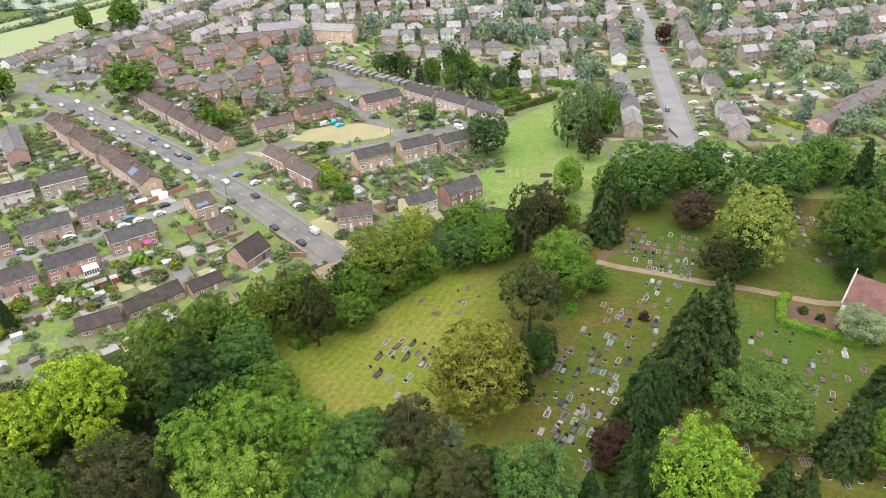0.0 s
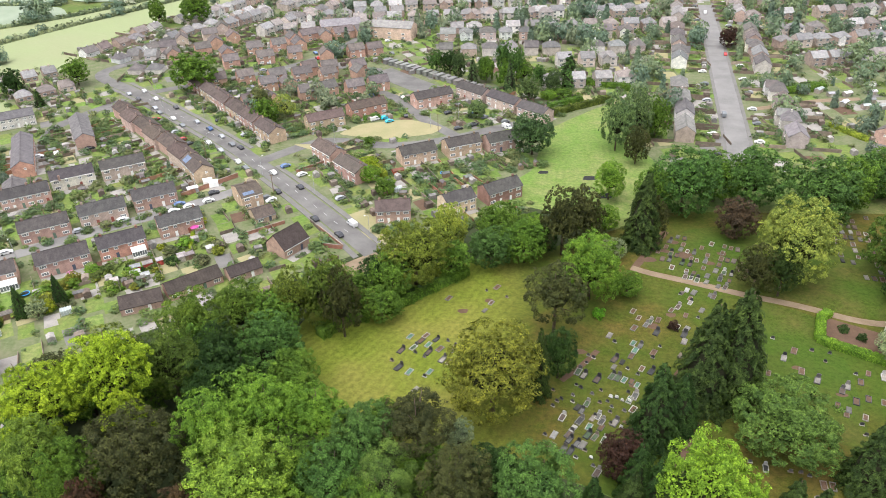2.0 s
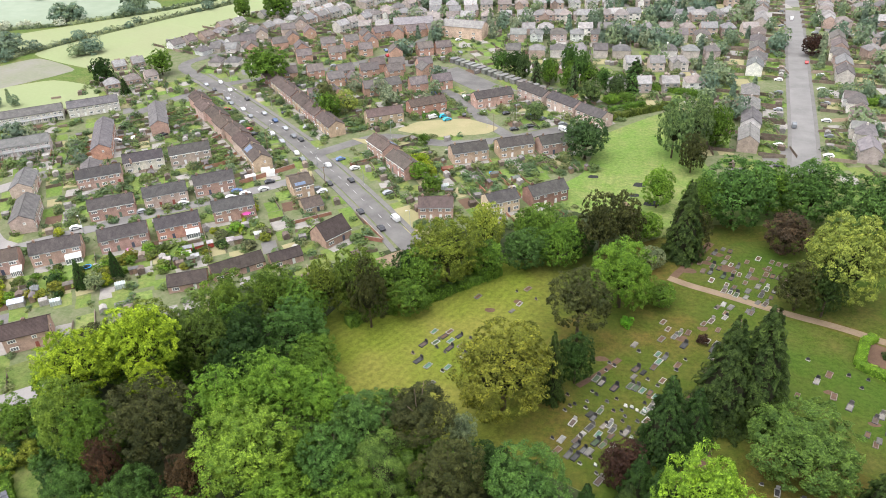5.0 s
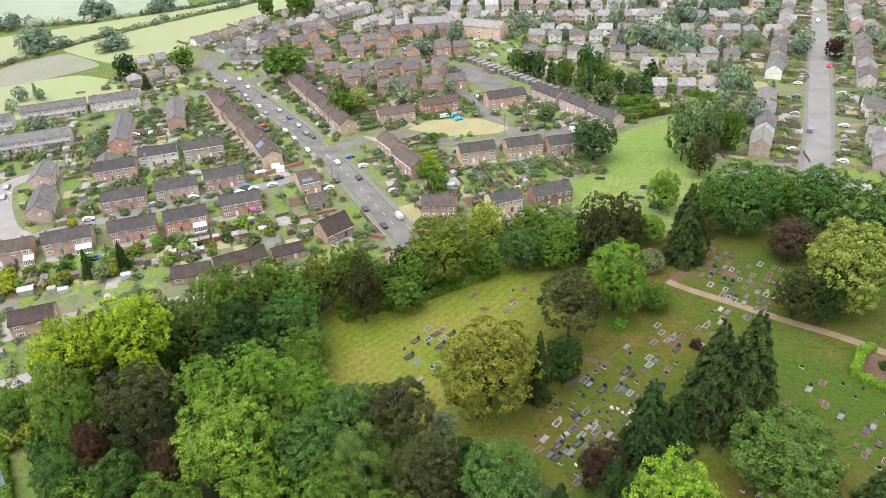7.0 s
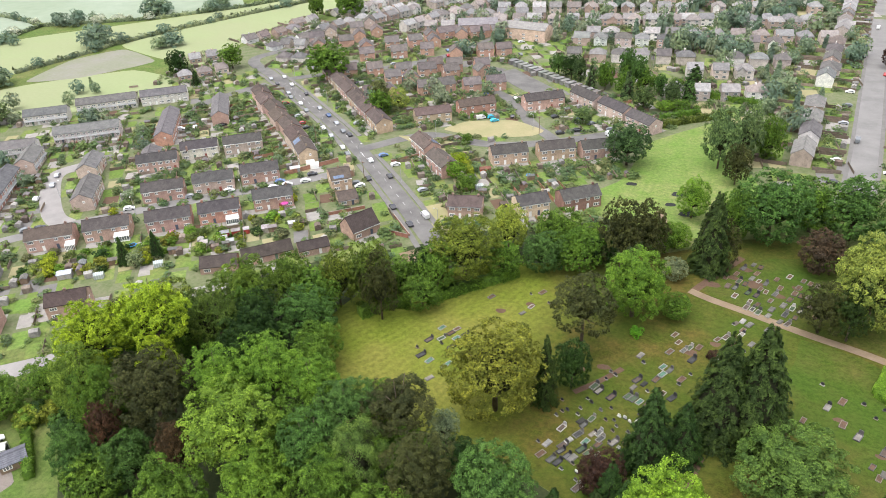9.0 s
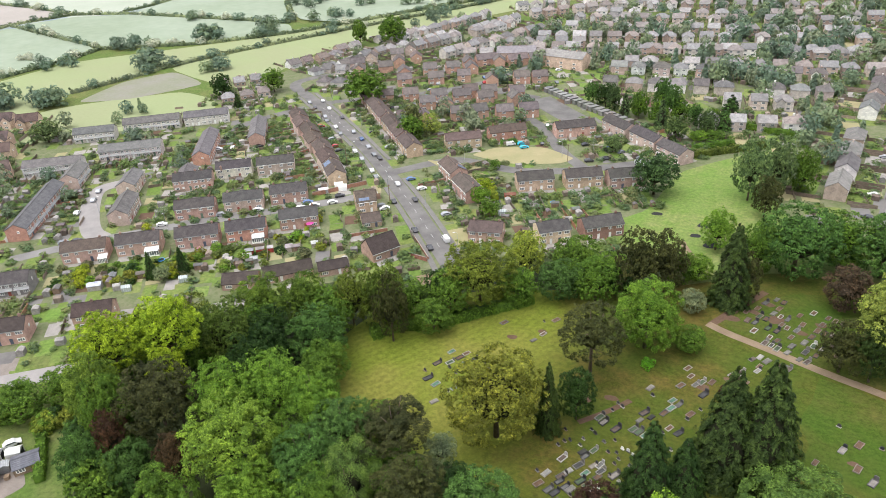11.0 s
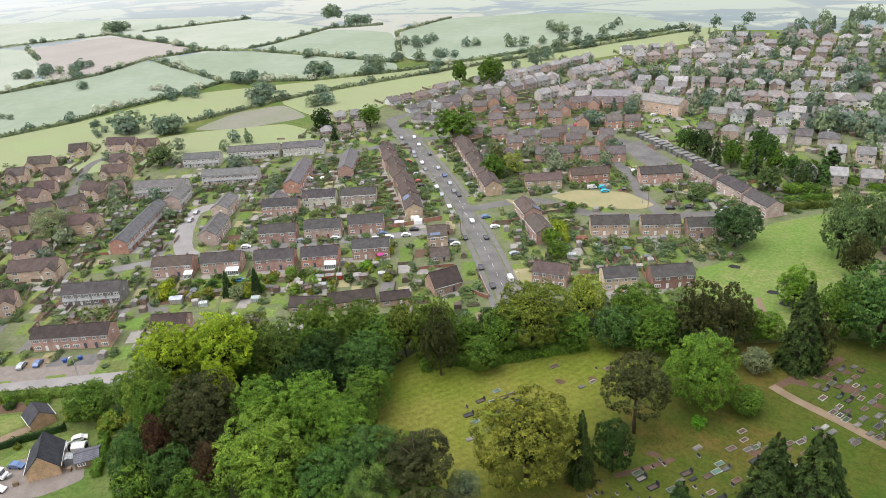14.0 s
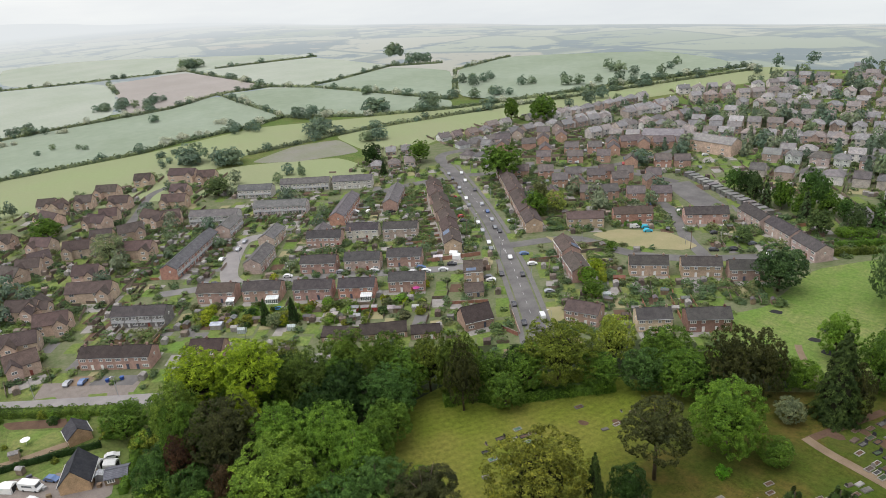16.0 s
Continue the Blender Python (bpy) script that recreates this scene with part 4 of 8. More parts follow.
tree(-94, 120, "broad", 14, 7, CEDAR, "dull olive tree in the boundary belt")
tree(-57, 130, "broad", 19, 6.5, DARK, "dark green tree in the boundary belt")
tree(-34, 155, "airy", 25, 6.5, (0.11, 0.16, 0.03), "green tree in the boundary belt")
tree(-44, 153, "airy", 21, 6, (0.125, 0.165, 0.03), "olive-green tree in the boundary belt")
tree(-29, 151, "pine", 24, 5.5, CEDAR, "thin dull pine at the lawn's edge")
tree(-20, 160, "broad", 11, 6, GREEN, "bushy green tree at the lawn's edge", low=0.02)
tree(-13, 178.5, "airy", 23.5, 11.5, (0.15, 0.19, 0.03), "large olive-green tree in fresh leaf", low=0.03)
tree(-19, 170, "broad", 17, 6.5, GREEN, "bushy green broadleaf tree", low=0.02)
tree(-5, 199, "airy", 18.5, 6.5, (0.26, 0.31, 0.055), "yellow-green willow beside the gardens")
tree(11, 201, "broad", 18.5, 8, GREEN, "round green broadleaf tree", low=0.04)
tree(9.5, 190.5, "broad", 15, 7.6, BLUE, "round blue-green broadleaf tree", low=0.02)
tree(20, 194, "broad", 16, 7, GREEN, "round green broadleaf tree", low=0.02)
tree(32, 200, "pine", 26, 8, CEDAR, "tall dark pine with gaps in its crown")
tree(39, 206, "pine", 23, 6.5, CEDAR, "tall dark slender pine")
tree(22, 208, "broad", 11, 5, BRIGHT, "bushy green broadleaf tree", low=0.02)
# cemetery trees
tree(14, 126.5, "airy", 25.5, 12.3, OLIVE, "large golden-olive tree in the cemetery", low=0.06)
tree(25, 133, "conifer", 22, 3.8, FIR, "dark upright churchyard yew")
tree(30, 140, "broad", 16.5, 4.8, DARK, "dark spreading churchyard yew", low=0.02)
tree(29, 156, "pine", 24.5, 8.8, CEDAR, "spreading cedar over the graves", low=0.25)
tree(39.5, 175.5, "broad", 22.5, 9.7, BRIGHT, "vivid green tree in full leaf", low=0.05)
tree(51, 178.5, "broad", 8.5, 4.4, GREEN, "small round green tree", low=0.02)
tree(72, 137.5, "conifer", 33.5, 9.2, FIR, "tall dark spreading conifer")
tree(65, 136, "conifer", 30.5, 9.2, FIR, "tall dark spreading conifer")
tree(73, 143.5, "conifer", 28, 9.2, FIR, "tall dark spreading conifer")
tree(51.5, 121, "conifer", 24, 7, DARK, "dark conifer among the graves")
tree(58, 126, "conifer", 17, 5.5, DARK, "dark conifer among the graves")
tree(80, 122, "broad", 15.5, 12.3, (0.086, 0.148, 0.034), "wide drooping blue-green tree", low=0.04)
tree(57.5, 96, "airy", 26, 10.5, (0.17, 0.28, 0.03), "lime-green tree in the cemetery")
tree(43, 110, "broad", 12.5, 5.2, COPPER, "dark purple-leaved ornamental tree")
tree(46, 104, "conifer", 17.5, 5, DARK, "dark conifer in the cemetery")
tree(75, 99, "conifer", 16, 5, FIR, "green conifer in the cemetery")
tree(100.5, 191.5, "airy", 29, 12.5, YELLOW, "large pale yellow-green tree")
tree(88.5, 184, "pine", 17, 6.5, CEDAR, "dull cedar beside the path")
tree(95.5, 182.5, "pine", 19, 5.5, FIR, "dark cedar beside the path")
tree(58, 208, "conifer", 28, 7.5, FIR, "tall dark spire conifer")
tree(62, 210, "pine", 18, 4.5, CEDAR, "slim brown-green pine tree")
tree(90, 216, "broad", 15, 7, (0.08, 0.055, 0.04), "purple-brown leaved ornamental tree")
tree(75, 232, "broad", 26, 12.5, BLUE, "big dark green chestnut at the boundary")
tree(64, 228, "broad", 20, 7, GREEN, "dark green tree at the boundary")
tree(100, 240, "broad", 23, 11.5, BLUE, "big dark green chestnut at the boundary")
tree(118, 226, "broad", 27, 12.5, BLUE, "big dark green chestnut at the boundary")
tree(88, 242, "broad", 20, 9, GREEN, "dark green tree at the boundary")
tree(132, 238, "broad", 22, 9, GREEN, "dark green tree at the boundary")
tree(48.5, 198.5, "broad", 8, 4, SILVER, "small pale silvery tree")
tree(50, 240, "broad", 16, 6, BRIGHT, "round green tree in the park", low=0.04)
tree(21, 278, "broad", 19, 9.2, (0.06, 0.112, 0.042), "dense dark green round tree in the park", low=0.03)
tree(56, 285, "broad", 27, 6.8, (0.135, 0.2, 0.085), "tall feathery blue-green poplar in the park", low=0.02)
tree(65, 293, "broad", 26, 6.2, (0.135, 0.2, 0.085), "tall feathery blue-green poplar in the park", low=0.02)
tree(63, 272, "broad", 17, 5, CEDAR, "dark olive-green tree in the park", low=0.03)
tree(74, 298, "broad", 20, 5.5, GREEN, "tall green tree in the park")
tree(134.5, 440, "broad", 13, 6, COPPER, "dark purple-leaved tree beside the road", 1)
tree(152, 190, "broad", 24, 12, GREEN, "large green tree at the cemetery's far side")
tree(140, 205, "conifer", 26, 7, DARK, "tall dark green conifer")
tree(160, 215, "conifer", 28, 7, DARK, "tall dark green conifer")
tree(129.5, 182, "broad", 14, 5.5, DARK, "dark yew by the chapel", low=0.02)
tree(170, 235, "broad", 22, 11, BLUE, "big green broadleaf tree")
tree(185, 215, "broad", 24, 11, GREEN, "big green broadleaf tree")
tree(150, 250, "broad", 20, 9, GREEN, "big green broadleaf tree")
tree(190, 255, "broad", 20, 10, GREEN, "big green broadleaf tree")
tree(120, 156, "weeping", 9, 7, SILVER, "pale silvery shrub-like tree by the chapel", low=0.02)
tree(112, 128, "conifer", 20, 7, FIR, "dark green spreading conifer")
tree(110, 116, "broad", 14, 7, DARK, "dark green spreading yew", low=0.03)

# undergrowth and lesser trees that close the belt and the wood
for x, y, h, r, c in ((-30, 166, 12, 6, GREEN), (-24, 174, 13, 6, DARK), (-38, 162, 15, 6.5, GREEN), (-47, 146, 18, 7, GREEN), (-62, 131, 17, 7, GREEN), (-76, 122, 17, 7, DARK), (-88, 116, 15, 6.5, GREEN),
                      (-54, 124, 18, 7, DARK), (-44, 114, 19, 7, GREEN), (-2, 184, 13, 6, GREEN), (14, 197, 13, 6, GREEN), (26, 200, 12, 5, DARK), (42, 213, 12, 5, GREEN), (47, 217, 10, 5, BRIGHT)):
    tree(x, y, "broad", h, r, c, "bushy tree filling the boundary belt", 3, "belt trees", 0.02)
for x, y, h, r, c in ((-84, 92, 13, 6, GREEN), (-72, 80, 14, 6, DARK), (-58, 70, 15, 6.5, GREEN), (2, 99, 16, 6.5, GREEN), (15, 103, 13, 5.5, DARK), (30, 88, 15, 6, BLUE), (-10, 113, 14, 5, GREEN)):
    tree(x, y, "broad", h, r, c, "bushy tree in the thick of the wood", 3, "wood trees", 0.02)
tree(-104, 83, "broad", 11, 6.5, GREEN, "round green tree beside the garage", 0, low=0.03)
tree(-108, 87, "broad", 9, 4, BRIGHT, "small green tree beside the garage", 0, low=0.03)
tree(133, 196, "broad", 25, 10, (0.075, 0.135, 0.026), "large green tree by the chapel path")
tree(147, 250, "broad", 20, 10, BLUE, "large dark green tree at the boundary")
tree(160, 244, "conifer", 22, 6, DARK, "tall dark green conifer")

# ---- houses ----
BROWN_BRICK, RED_BRICK, BUFF_BRICK, PINK_BRICK = (0.41, 0.275, 0.23), (0.43, 0.24, 0.185), (0.56, 0.45, 0.33), (0.47, 0.37, 0.32)
RENDER, TAN_BRICK = (0.68, 0.65, 0.6), (0.44, 0.335, 0.24)
SLATE, BROWN_TILE, GREY_TILE = (0.068, 0.062, 0.061), (0.088, 0.07, 0.062), (0.125, 0.12, 0.12)
WHITE = (0.8, 0.79, 0.76)


def window_mesh(w, h):
    def make():
        t = 0.18
        f = Shape().box(0, -0.07, 0, w, 0.05, h)
        for i in range(1, 2 if w < 1.9 else 3):
            k = w * i / (2 if w < 1.9 else 3)
            f.box(k - 0.07, -0.13, t, k + 0.07, -0.07, h - t)
        return f.mesh("window", PAINT), Shape().box(t, -0.1, t, w - t, 0.03, h - t).mesh("pane", GLASS)
    return stored(("window", w, h), make)


def glazed_mesh(w, h):
    """Frame and glass in one mesh, for houses too far off to tell them apart."""
    def make():
        f, k = Shape().box(0, -0.07, 0, w, 0.05, h).box(w / 2 - 0.06, -0.12, 0.1, w / 2 + 0.06, -0.07, h - 0.1), 12
        f.box(0.16, -0.1, 0.16, w / 2 - 0.06, 0.03, h - 0.16).box(w / 2 + 0.06, -0.1, 0.16, w - 0.16, 0.03, h - 0.16)
        me = f.mesh("window", PAINT)
        me.materials.append(GLASS)
        me.polygons.foreach_set("material_index", [int(i >= k) for i in range(len(me.polygons))])
        return me
    return stored(("glazed", w, h), make)


def add_window(house, x, y, z, w, h, back=False, lod=0):
    frame_mesh, pane_mesh = window_mesh(w, h)
    m = pose(x, y, z) if not back else pose(x + w, y, z, 0, 0, 180)
    if lod > 1:
        return part("window", glazed_mesh(w, h), house, WHITE, m)
    win = part("window", frame_mesh, house, WHITE, m)
    part("pane", pane_mesh, win)


def add_side_window(house, x, y, z, w, h, sign, lod=0):
    if lod > 1:
        return part("window", glazed_mesh(w, h), house, WHITE, pose(x, y, z, 0, 0, 90 if sign > 0 else -90))
    frame_mesh, pane_mesh = window_mesh(w, h)
    win = part("window", frame_mesh, house, WHITE, pose(x, y, z, 0, 0, 90 if sign > 0 else -90))
    part("pane", pane_mesh, win)


def wall_mesh(L, D, eave, ridge):
    return stored(("wall", L, D, eave, ridge), lambda: Shape().prism([(0, -0.3), (D, -0.3), (D, eave), (D / 2, ridge - 0.12), (0, eave)], -L / 2, L / 2).mesh("wall", BRICK))


def roof_shape(L, D, eave, ridge, over=0.35):
    k = (ridge - eave) / (D / 2)
    e = eave - over * k
    t = 0.2
    return Shape().prism([(-over, e), (D / 2, ridge), (D + over, e), (D + over, e + t), (D / 2, ridge + t), (-over, e + t)], -L / 2 - 0.15, L / 2 + 0.15)


def roof_mesh(L, D, eave, ridge, over=0.35):
    return stored(("roof", L, D, eave, ridge, over), lambda: roof_shape(L, D, eave, ridge, over).mesh("roof", ROOF))


def ridge_mesh(L, D, ridge):
    return stored(("ridge", L, D, ridge), lambda: Shape().prism([(D / 2 - 0.22, ridge + 0.12), (D / 2 + 0.22, ridge + 0.12), (D / 2, ridge + 0.33)], -L / 2 - 0.16, L / 2 + 0.16).mesh("ridge_tiles", ROOF))


def fascia_mesh(L, D, eave):
    def make():
        s = Shape()
        return s.box(-L / 2, -0.5, eave - 0.32, L / 2, -0.37, eave - 0.14).mesh("gutter", PAINT)
    return stored(("gutter", L, D, eave), make)


def chimney_mesh(w, d, h):
    return stored(("chimney", w, d, h), lambda: Shape().stack((w / 2, d / 2, -1.2), (w / 2, d / 2, h), (w / 2 + 0.07, d / 2 + 0.07, h + 0.04), (w / 2 + 0.07, d / 2 + 0.07, h + 0.18), (w / 4, d / 4, h + 0.22), (w / 5, d / 5, h + 0.5)).mesh("chimney", BRICK))


def door_mesh():
    return stored("door", lambda: Shape().box(0, -0.06, 0, 0.95, 0.05, 2.05).mesh("door", PAINT))


def porch_mesh(w):
    return stored(("porch", w), lambda: Shape().prism([(-1.1, 2.25), (0.0, 2.45), (0.0, 2.62), (-1.15, 2.38)], -w / 2, w / 2).mesh("porch_roof", ROOF))


DOORS = [(0.75, 0.73, 0.7), (0.72, 0.72, 0.7), (0.7, 0.7, 0.68), (0.08, 0.09, 0.12), (0.25, 0.08, 0.06), (0.12, 0.17, 0.13)]


def block(x, y, a, L, units=2, wall=BROWN_BRICK, roof=SLATE, label="", lod=0, D=8.0, eave=5.1, ridge=7.4, clad=False, chimneys=True, porch=False, solar=0, solar_back=False, skylights=0, name="house", group="estate houses", both=False):
    """A gabled block of houses. (x, y): the middle of the side that faces the viewer's way; a: the bearing of that side."""
    ob = thing(name, at(x, y, a, 1, height(x, y)), label, "house", group)
    FOOT.append((x, y, a, L, D, group))
    r = random.Random(int(x * 13 + y * 7))
    L = round(L, 1)
    wc, rc = vary(wall, 0.1, r), vary(roof, 0.14, r)
    part("wall", wall_mesh(L, D, eave, ridge), ob, wc)
    part("roof", roof_mesh(L, D, eave, ridge), ob, rc)
    part("ridge_tiles", ridge_mesh(L, D, ridge), ob, tuple(c * 0.85 for c in rc))
    u = L / units
    two = eave > 4
    far = 2 if both or lod > 1 else lod
    if lod == 0:
        gc = r.choice([(0.3, 0.3, 0.3), (0.5, 0.5, 0.48), WHITE])
        part("gutter", fascia_mesh(L, D, eave), ob, gc)
        part("gutter", fascia_mesh(L, D, eave), ob, gc, pose(0, D, 0, 0, 0, 180))
    for i in range(units):
        x0 = -L / 2 + i * u
        flip = i % 2
        big = min(2.2, u * 0.34)
        big = round(big, 1)
        xa, xb = x0 + u * 0.1, x0 + u * 0.62
        if flip:
            xa, xb = x0 + u * 0.9 - big, x0 + u * 0.38 - 1.3
        if lod < 2:
            add_window(ob, xa, 0, 0.8, big, 1.25, lod=far)
            if two:
                add_window(ob, xa, 0, 3.4, big, 1.15, lod=far)
                add_window(ob, xb, 0, 3.4, 1.3, 1.15, lod=far)
            dx = xb + 0.2
            part("door", door_mesh(), ob, r.choice(DOORS), pose(dx, 0, 0.12))
            if porch and lod == 0:
                part("porch_roof", porch_mesh(round(u * 0.42, 1)), ob, rc, pose(dx + 0.5, 0, 0))
            if lod == 0 or both:
                add_window(ob, xa, D, 0.8, big, 1.25, True, far)
                if two:
                    add_window(ob, xa, D, 3.4, big, 1.15, True, far)
                    add_window(ob, xb, D, 3.4, 1.3, 1.15, True, far)
        elif two:
            add_window(ob, x0 + u * 0.3, 0, 3.3, 2.0, 1.2, lod=far)
            add_window(ob, x0 + u * 0.3, 0, 0.8, 2.0, 1.3, lod=far)
        else:
            add_window(ob, x0 + u * 0.2, 0, 0.9, 2.0, 1.3, lod=far)
        if clad and lod < 2:
            k = round(u - 0.5, 1)
            me = stored(("clad", k), lambda: Shape().box(0, -0.05, 0, k, 0.02, 1.0).mesh("cladding", PAINT))
            part("cladding", me, ob, (0.5, 0.5, 0.5), pose(x0 + 0.25, -0.01, 2.2))
            me2 = stored(("clad2", k), lambda: Shape().box(0, -0.9, 0, k, 0.0, 0.18).mesh("canopy", PAINT))
            part("canopy", me2, ob, (0.3, 0.3, 0.3), pose(x0 + 0.25, 0, 2.28))
    if lod < 2:
        for sgn in (-1, 1):
            if two and r.random() < 0.8:
                add_side_window(ob, sgn * L / 2, D * 0.45, 3.4, 0.9, 1.0, sgn, far)
    if chimneys:
        for i in range(0, units, 2) if units > 1 else (0,):
            cx = -L / 2 + (i + (0.25 if units > 1 else 0.5)) * u
            part("chimney", chimney_mesh(0.8, 0.5, 0.7), ob, tuple(c * 0.6 for c in wc), pose(cx, D / 2, ridge))
            if units > 1:
                part("chimney", chimney_mesh(0.8, 0.5, 0.7), ob, tuple(c * 0.6 for c in wc), pose(cx + 1.5 * u, D / 2, ridge))
    k = math.degrees(math.atan2(ridge - eave, D / 2))
    for i in range(solar):
        me = stored("solar", lambda: Shape().box(0, 0, 0, 1.0, 1.6, 0.06).mesh("solar_panel", PANEL))
        part("solar_panel", me, ob, None, (pose(0, D, 0, 0, 0, 180) if solar_back else Matrix()) @ pose(-L / 2 + 1.0 + (i % 4) * 1.06, 0.35, eave + 0.38, k) @ pose(0, (i // 4) * 1.66, 0.06), "blue-grey glass solar panel")
    for i in range(skylights):
        me = stored("skylight", lambda: Shape().box(0, 0, 0, 0.9, 1.3, 0.12).mesh("skylight", PANEL))
        part("skylight", me, ob, None, pose(-L / 4 + i * 1.9, 0.9, eave + 0.72, k), "pale glass skylight window")
    return ob


def hip_shape(w, d, eave, ridge):
    o, k = 0.4, min(w, d) / 2
    p = [(-w / 2 - o, -o, eave - 0.1), (w / 2 + o, -o, eave - 0.1), (w / 2 + o, d + o, eave - 0.1), (-w / 2 - o, d + o, eave - 0.1)]
    q = [(-w / 2 + k * 0.8, d / 2, ridge), (w / 2 - k * 0.8, d / 2, ridge)]
    return Shape().add(p + q, [(0, 1, 5, 4), (1, 2, 5), (2, 3, 4, 5), (3, 0, 4), (3, 2, 1, 0)])


def wing_roof_shape(g, d, eave):
    h, e = eave + g * 0.45, g / 2 + 0.3
    return Shape().prism([(-e, eave - 0.22), (0, h + 0.04), (e, eave - 0.22), (e, eave - 0.04), (0, h + 0.22), (-e, eave - 0.04)], -1.65, d * 0.45)


def hip_house(x, y, a, w, d, wall, roof, label, lod=2, eave=5.0, ridge=7.6, gable=False):
    """A detached house with a hipped roof, or with a gabled wing to the front."""
    ob = thing("house", at(x, y, a, 1, height(x, y)), label, "house", "town houses")
    FOOT.append((x, y, a, w, d, "town houses"))
    r = random.Random(int(x * 11 + y * 5))
    w, d = round(w), round(d)
    me = stored(("hwall", w, d, eave), lambda: Shape().box(-w / 2, 0, -4, w / 2, d, eave).mesh("wall", BRICK))
    part("wall", me, ob, vary(wall, 0.12, r))

    part("roof", stored(("hroof", w, d, eave, ridge), lambda: hip_shape(w, d, eave, ridge).mesh("roof", ROOF)), ob, vary(roof, 0.15, r))
    if gable:
        g = round(w * 0.45, 1)

        def wing():
            s = Shape().prism([(-g / 2, -4), (g / 2, -4), (g / 2, eave), (0, eave + g * 0.45), (-g / 2, eave)], -1.4, d * 0.4)
            return s.mesh("gable_wing", BRICK)

        m = pose(-w * 0.22, 0, 0, 0, 0, 90)
        part("gable_wing", stored(("wing", g, d, eave), wing), ob, vary(r.choice([wall, RENDER]), 0.1, r), m)
        part("gable_roof", stored(("wroof", g, d, eave), lambda: wing_roof_shape(g, d, eave).mesh("gable_roof", ROOF)), ob, vary(roof, 0.1, r), m)
        add_window(ob, -w * 0.22 - 0.8, -1.4, 3.2 if eave > 4 else 0.9, 1.6, 1.2, lod=2)
    for i in (0.62, 0.15):
        if eave > 4:
            add_window(ob, -w / 2 + w * i, 0, 3.3, 1.8, 1.15, lod=2)
        add_window(ob, -w / 2 + w * i, 0, 0.8, 1.8, 1.3, lod=2)
    if r.random() < 0.6:
        part("chimney", chimney_mesh(0.9, 0.6, 0.8), ob, vary(wall, 0.1, r), pose(w * 0.1, d / 2, ridge - 0.1))
    return ob


# semis backing on to the wood
SEMI = "brown brick semi-detached houses with dark tiled roof"
block(-160, 150, 37, 16, 2, BROWN_BRICK, BROWN_TILE, SEMI)
block(-145, 162, 37, 16, 2, BROWN_BRICK, SLATE, SEMI)
block(-127.5, 174.5, 37, 16, 2, BROWN_BRICK, SLATE, SEMI)
block(-113, 185.5, 37, 15, 2, RED_BRICK, SLATE, SEMI + " and white conservatory")
block(-99.5, 201, 37, 15, 2, BROWN_BRICK, SLATE, SEMI)
block(-146, 193, 36, 16, 2, BROWN_BRICK, SLATE, SEMI)
block(-131.5, 206, 36, 16, 2, PINK_BRICK, SLATE, SEMI)
block(-118, 219, 36, 15.5, 2, BROWN_BRICK, SLATE, SEMI)
block(-168, 215, 36, 17, 3, BROWN_BRICK, SLATE, "brown brick terrace with dark tiled roof", 0)
block(-159, 232, 36, 16, 2, (0.6, 0.55, 0.48), SLATE, "pale rendered semi-detached houses with dark roof", 0)
block(-143.5, 243, 36, 17, 2, PINK_BRICK, SLATE, SEMI, 0)
block(-145, 99.5, 37, 26, 4, BROWN_BRICK, (0.058, 0.046, 0.043), "brown brick terrace of four with dark brown roof")
block(-168.5, 120.5, 38, 22, 4, (0.2, 0.195, 0.19), (0.06, 0.058, 0.058), "grey terrace with white cladding panels", clad=True, chimneys=False)
# terraces set end-on
block(-210, 173, 124, 46, 7, RED_BRICK, GREY_TILE, "long red brick terrace with grey roof", 1, chimneys=False, clad=True)
block(-226, 205, 124, 18, 3, PINK_BRICK, GREY_TILE, "pink brick terrace with grey roof", 1, chimneys=False, clad=True)
block(-174, 187, 124, 20, 3, PINK_BRICK, GREY_TILE, "pink brick terrace with grey roof", 1, chimneys=False)
block(-193, 208, 122, 16, 2, PINK_BRICK, GREY_TILE, "pink brick terrace with grey roof", 1, chimneys=False)
block(-173, 223, 124, 12, 2, PINK_BRICK, GREY_TILE, "pink brick house with grey roof", 1, chimneys=False)
block(-192, 256, 124, 36, 5, RED_BRICK, GREY_TILE, "long red brick terrace with grey roof", 1, chimneys=False)
block(-181, 283, 126, 30, 4, BROWN_BRICK, GREY_TILE, "brown brick terrace with grey roof", 1, chimneys=False)
block(-247.5, 204.5, 36, 27, 5, (0.5, 0.48, 0.46), GREY_TILE, "grey terrace with white cladding panels", 0, clad=True, chimneys=False)
block(-227.5, 234, 37, 30, 6, (0.5, 0.46, 0.43), GREY_TILE, "grey terrace with white cladding panels", 0, clad=True, chimneys=False)
block(-266.5, 245, 36, 21, 4, (0.5, 0.46, 0.43), GREY_TILE, "grey terrace with white cladding panels", 1, clad=True, chimneys=False)
block(-249, 269, 38, 30, 6, (0.55, 0.5, 0.46), GREY_TILE, "pale grey terrace with flat grey roof", 1, clad=True, chimneys=False)
block(-226, 287, 38, 24, 4, (0.55, 0.5, 0.46), GREY_TILE, "pale grey terrace with grey roof", 1, chimneys=False)
# terraces along both sides of the road
block(-111, 250, 134, 15, 2, TAN_BRICK, BROWN_TILE, "buff brick end house with solar panels on its roof", 0, solar=8, solar_back=True)
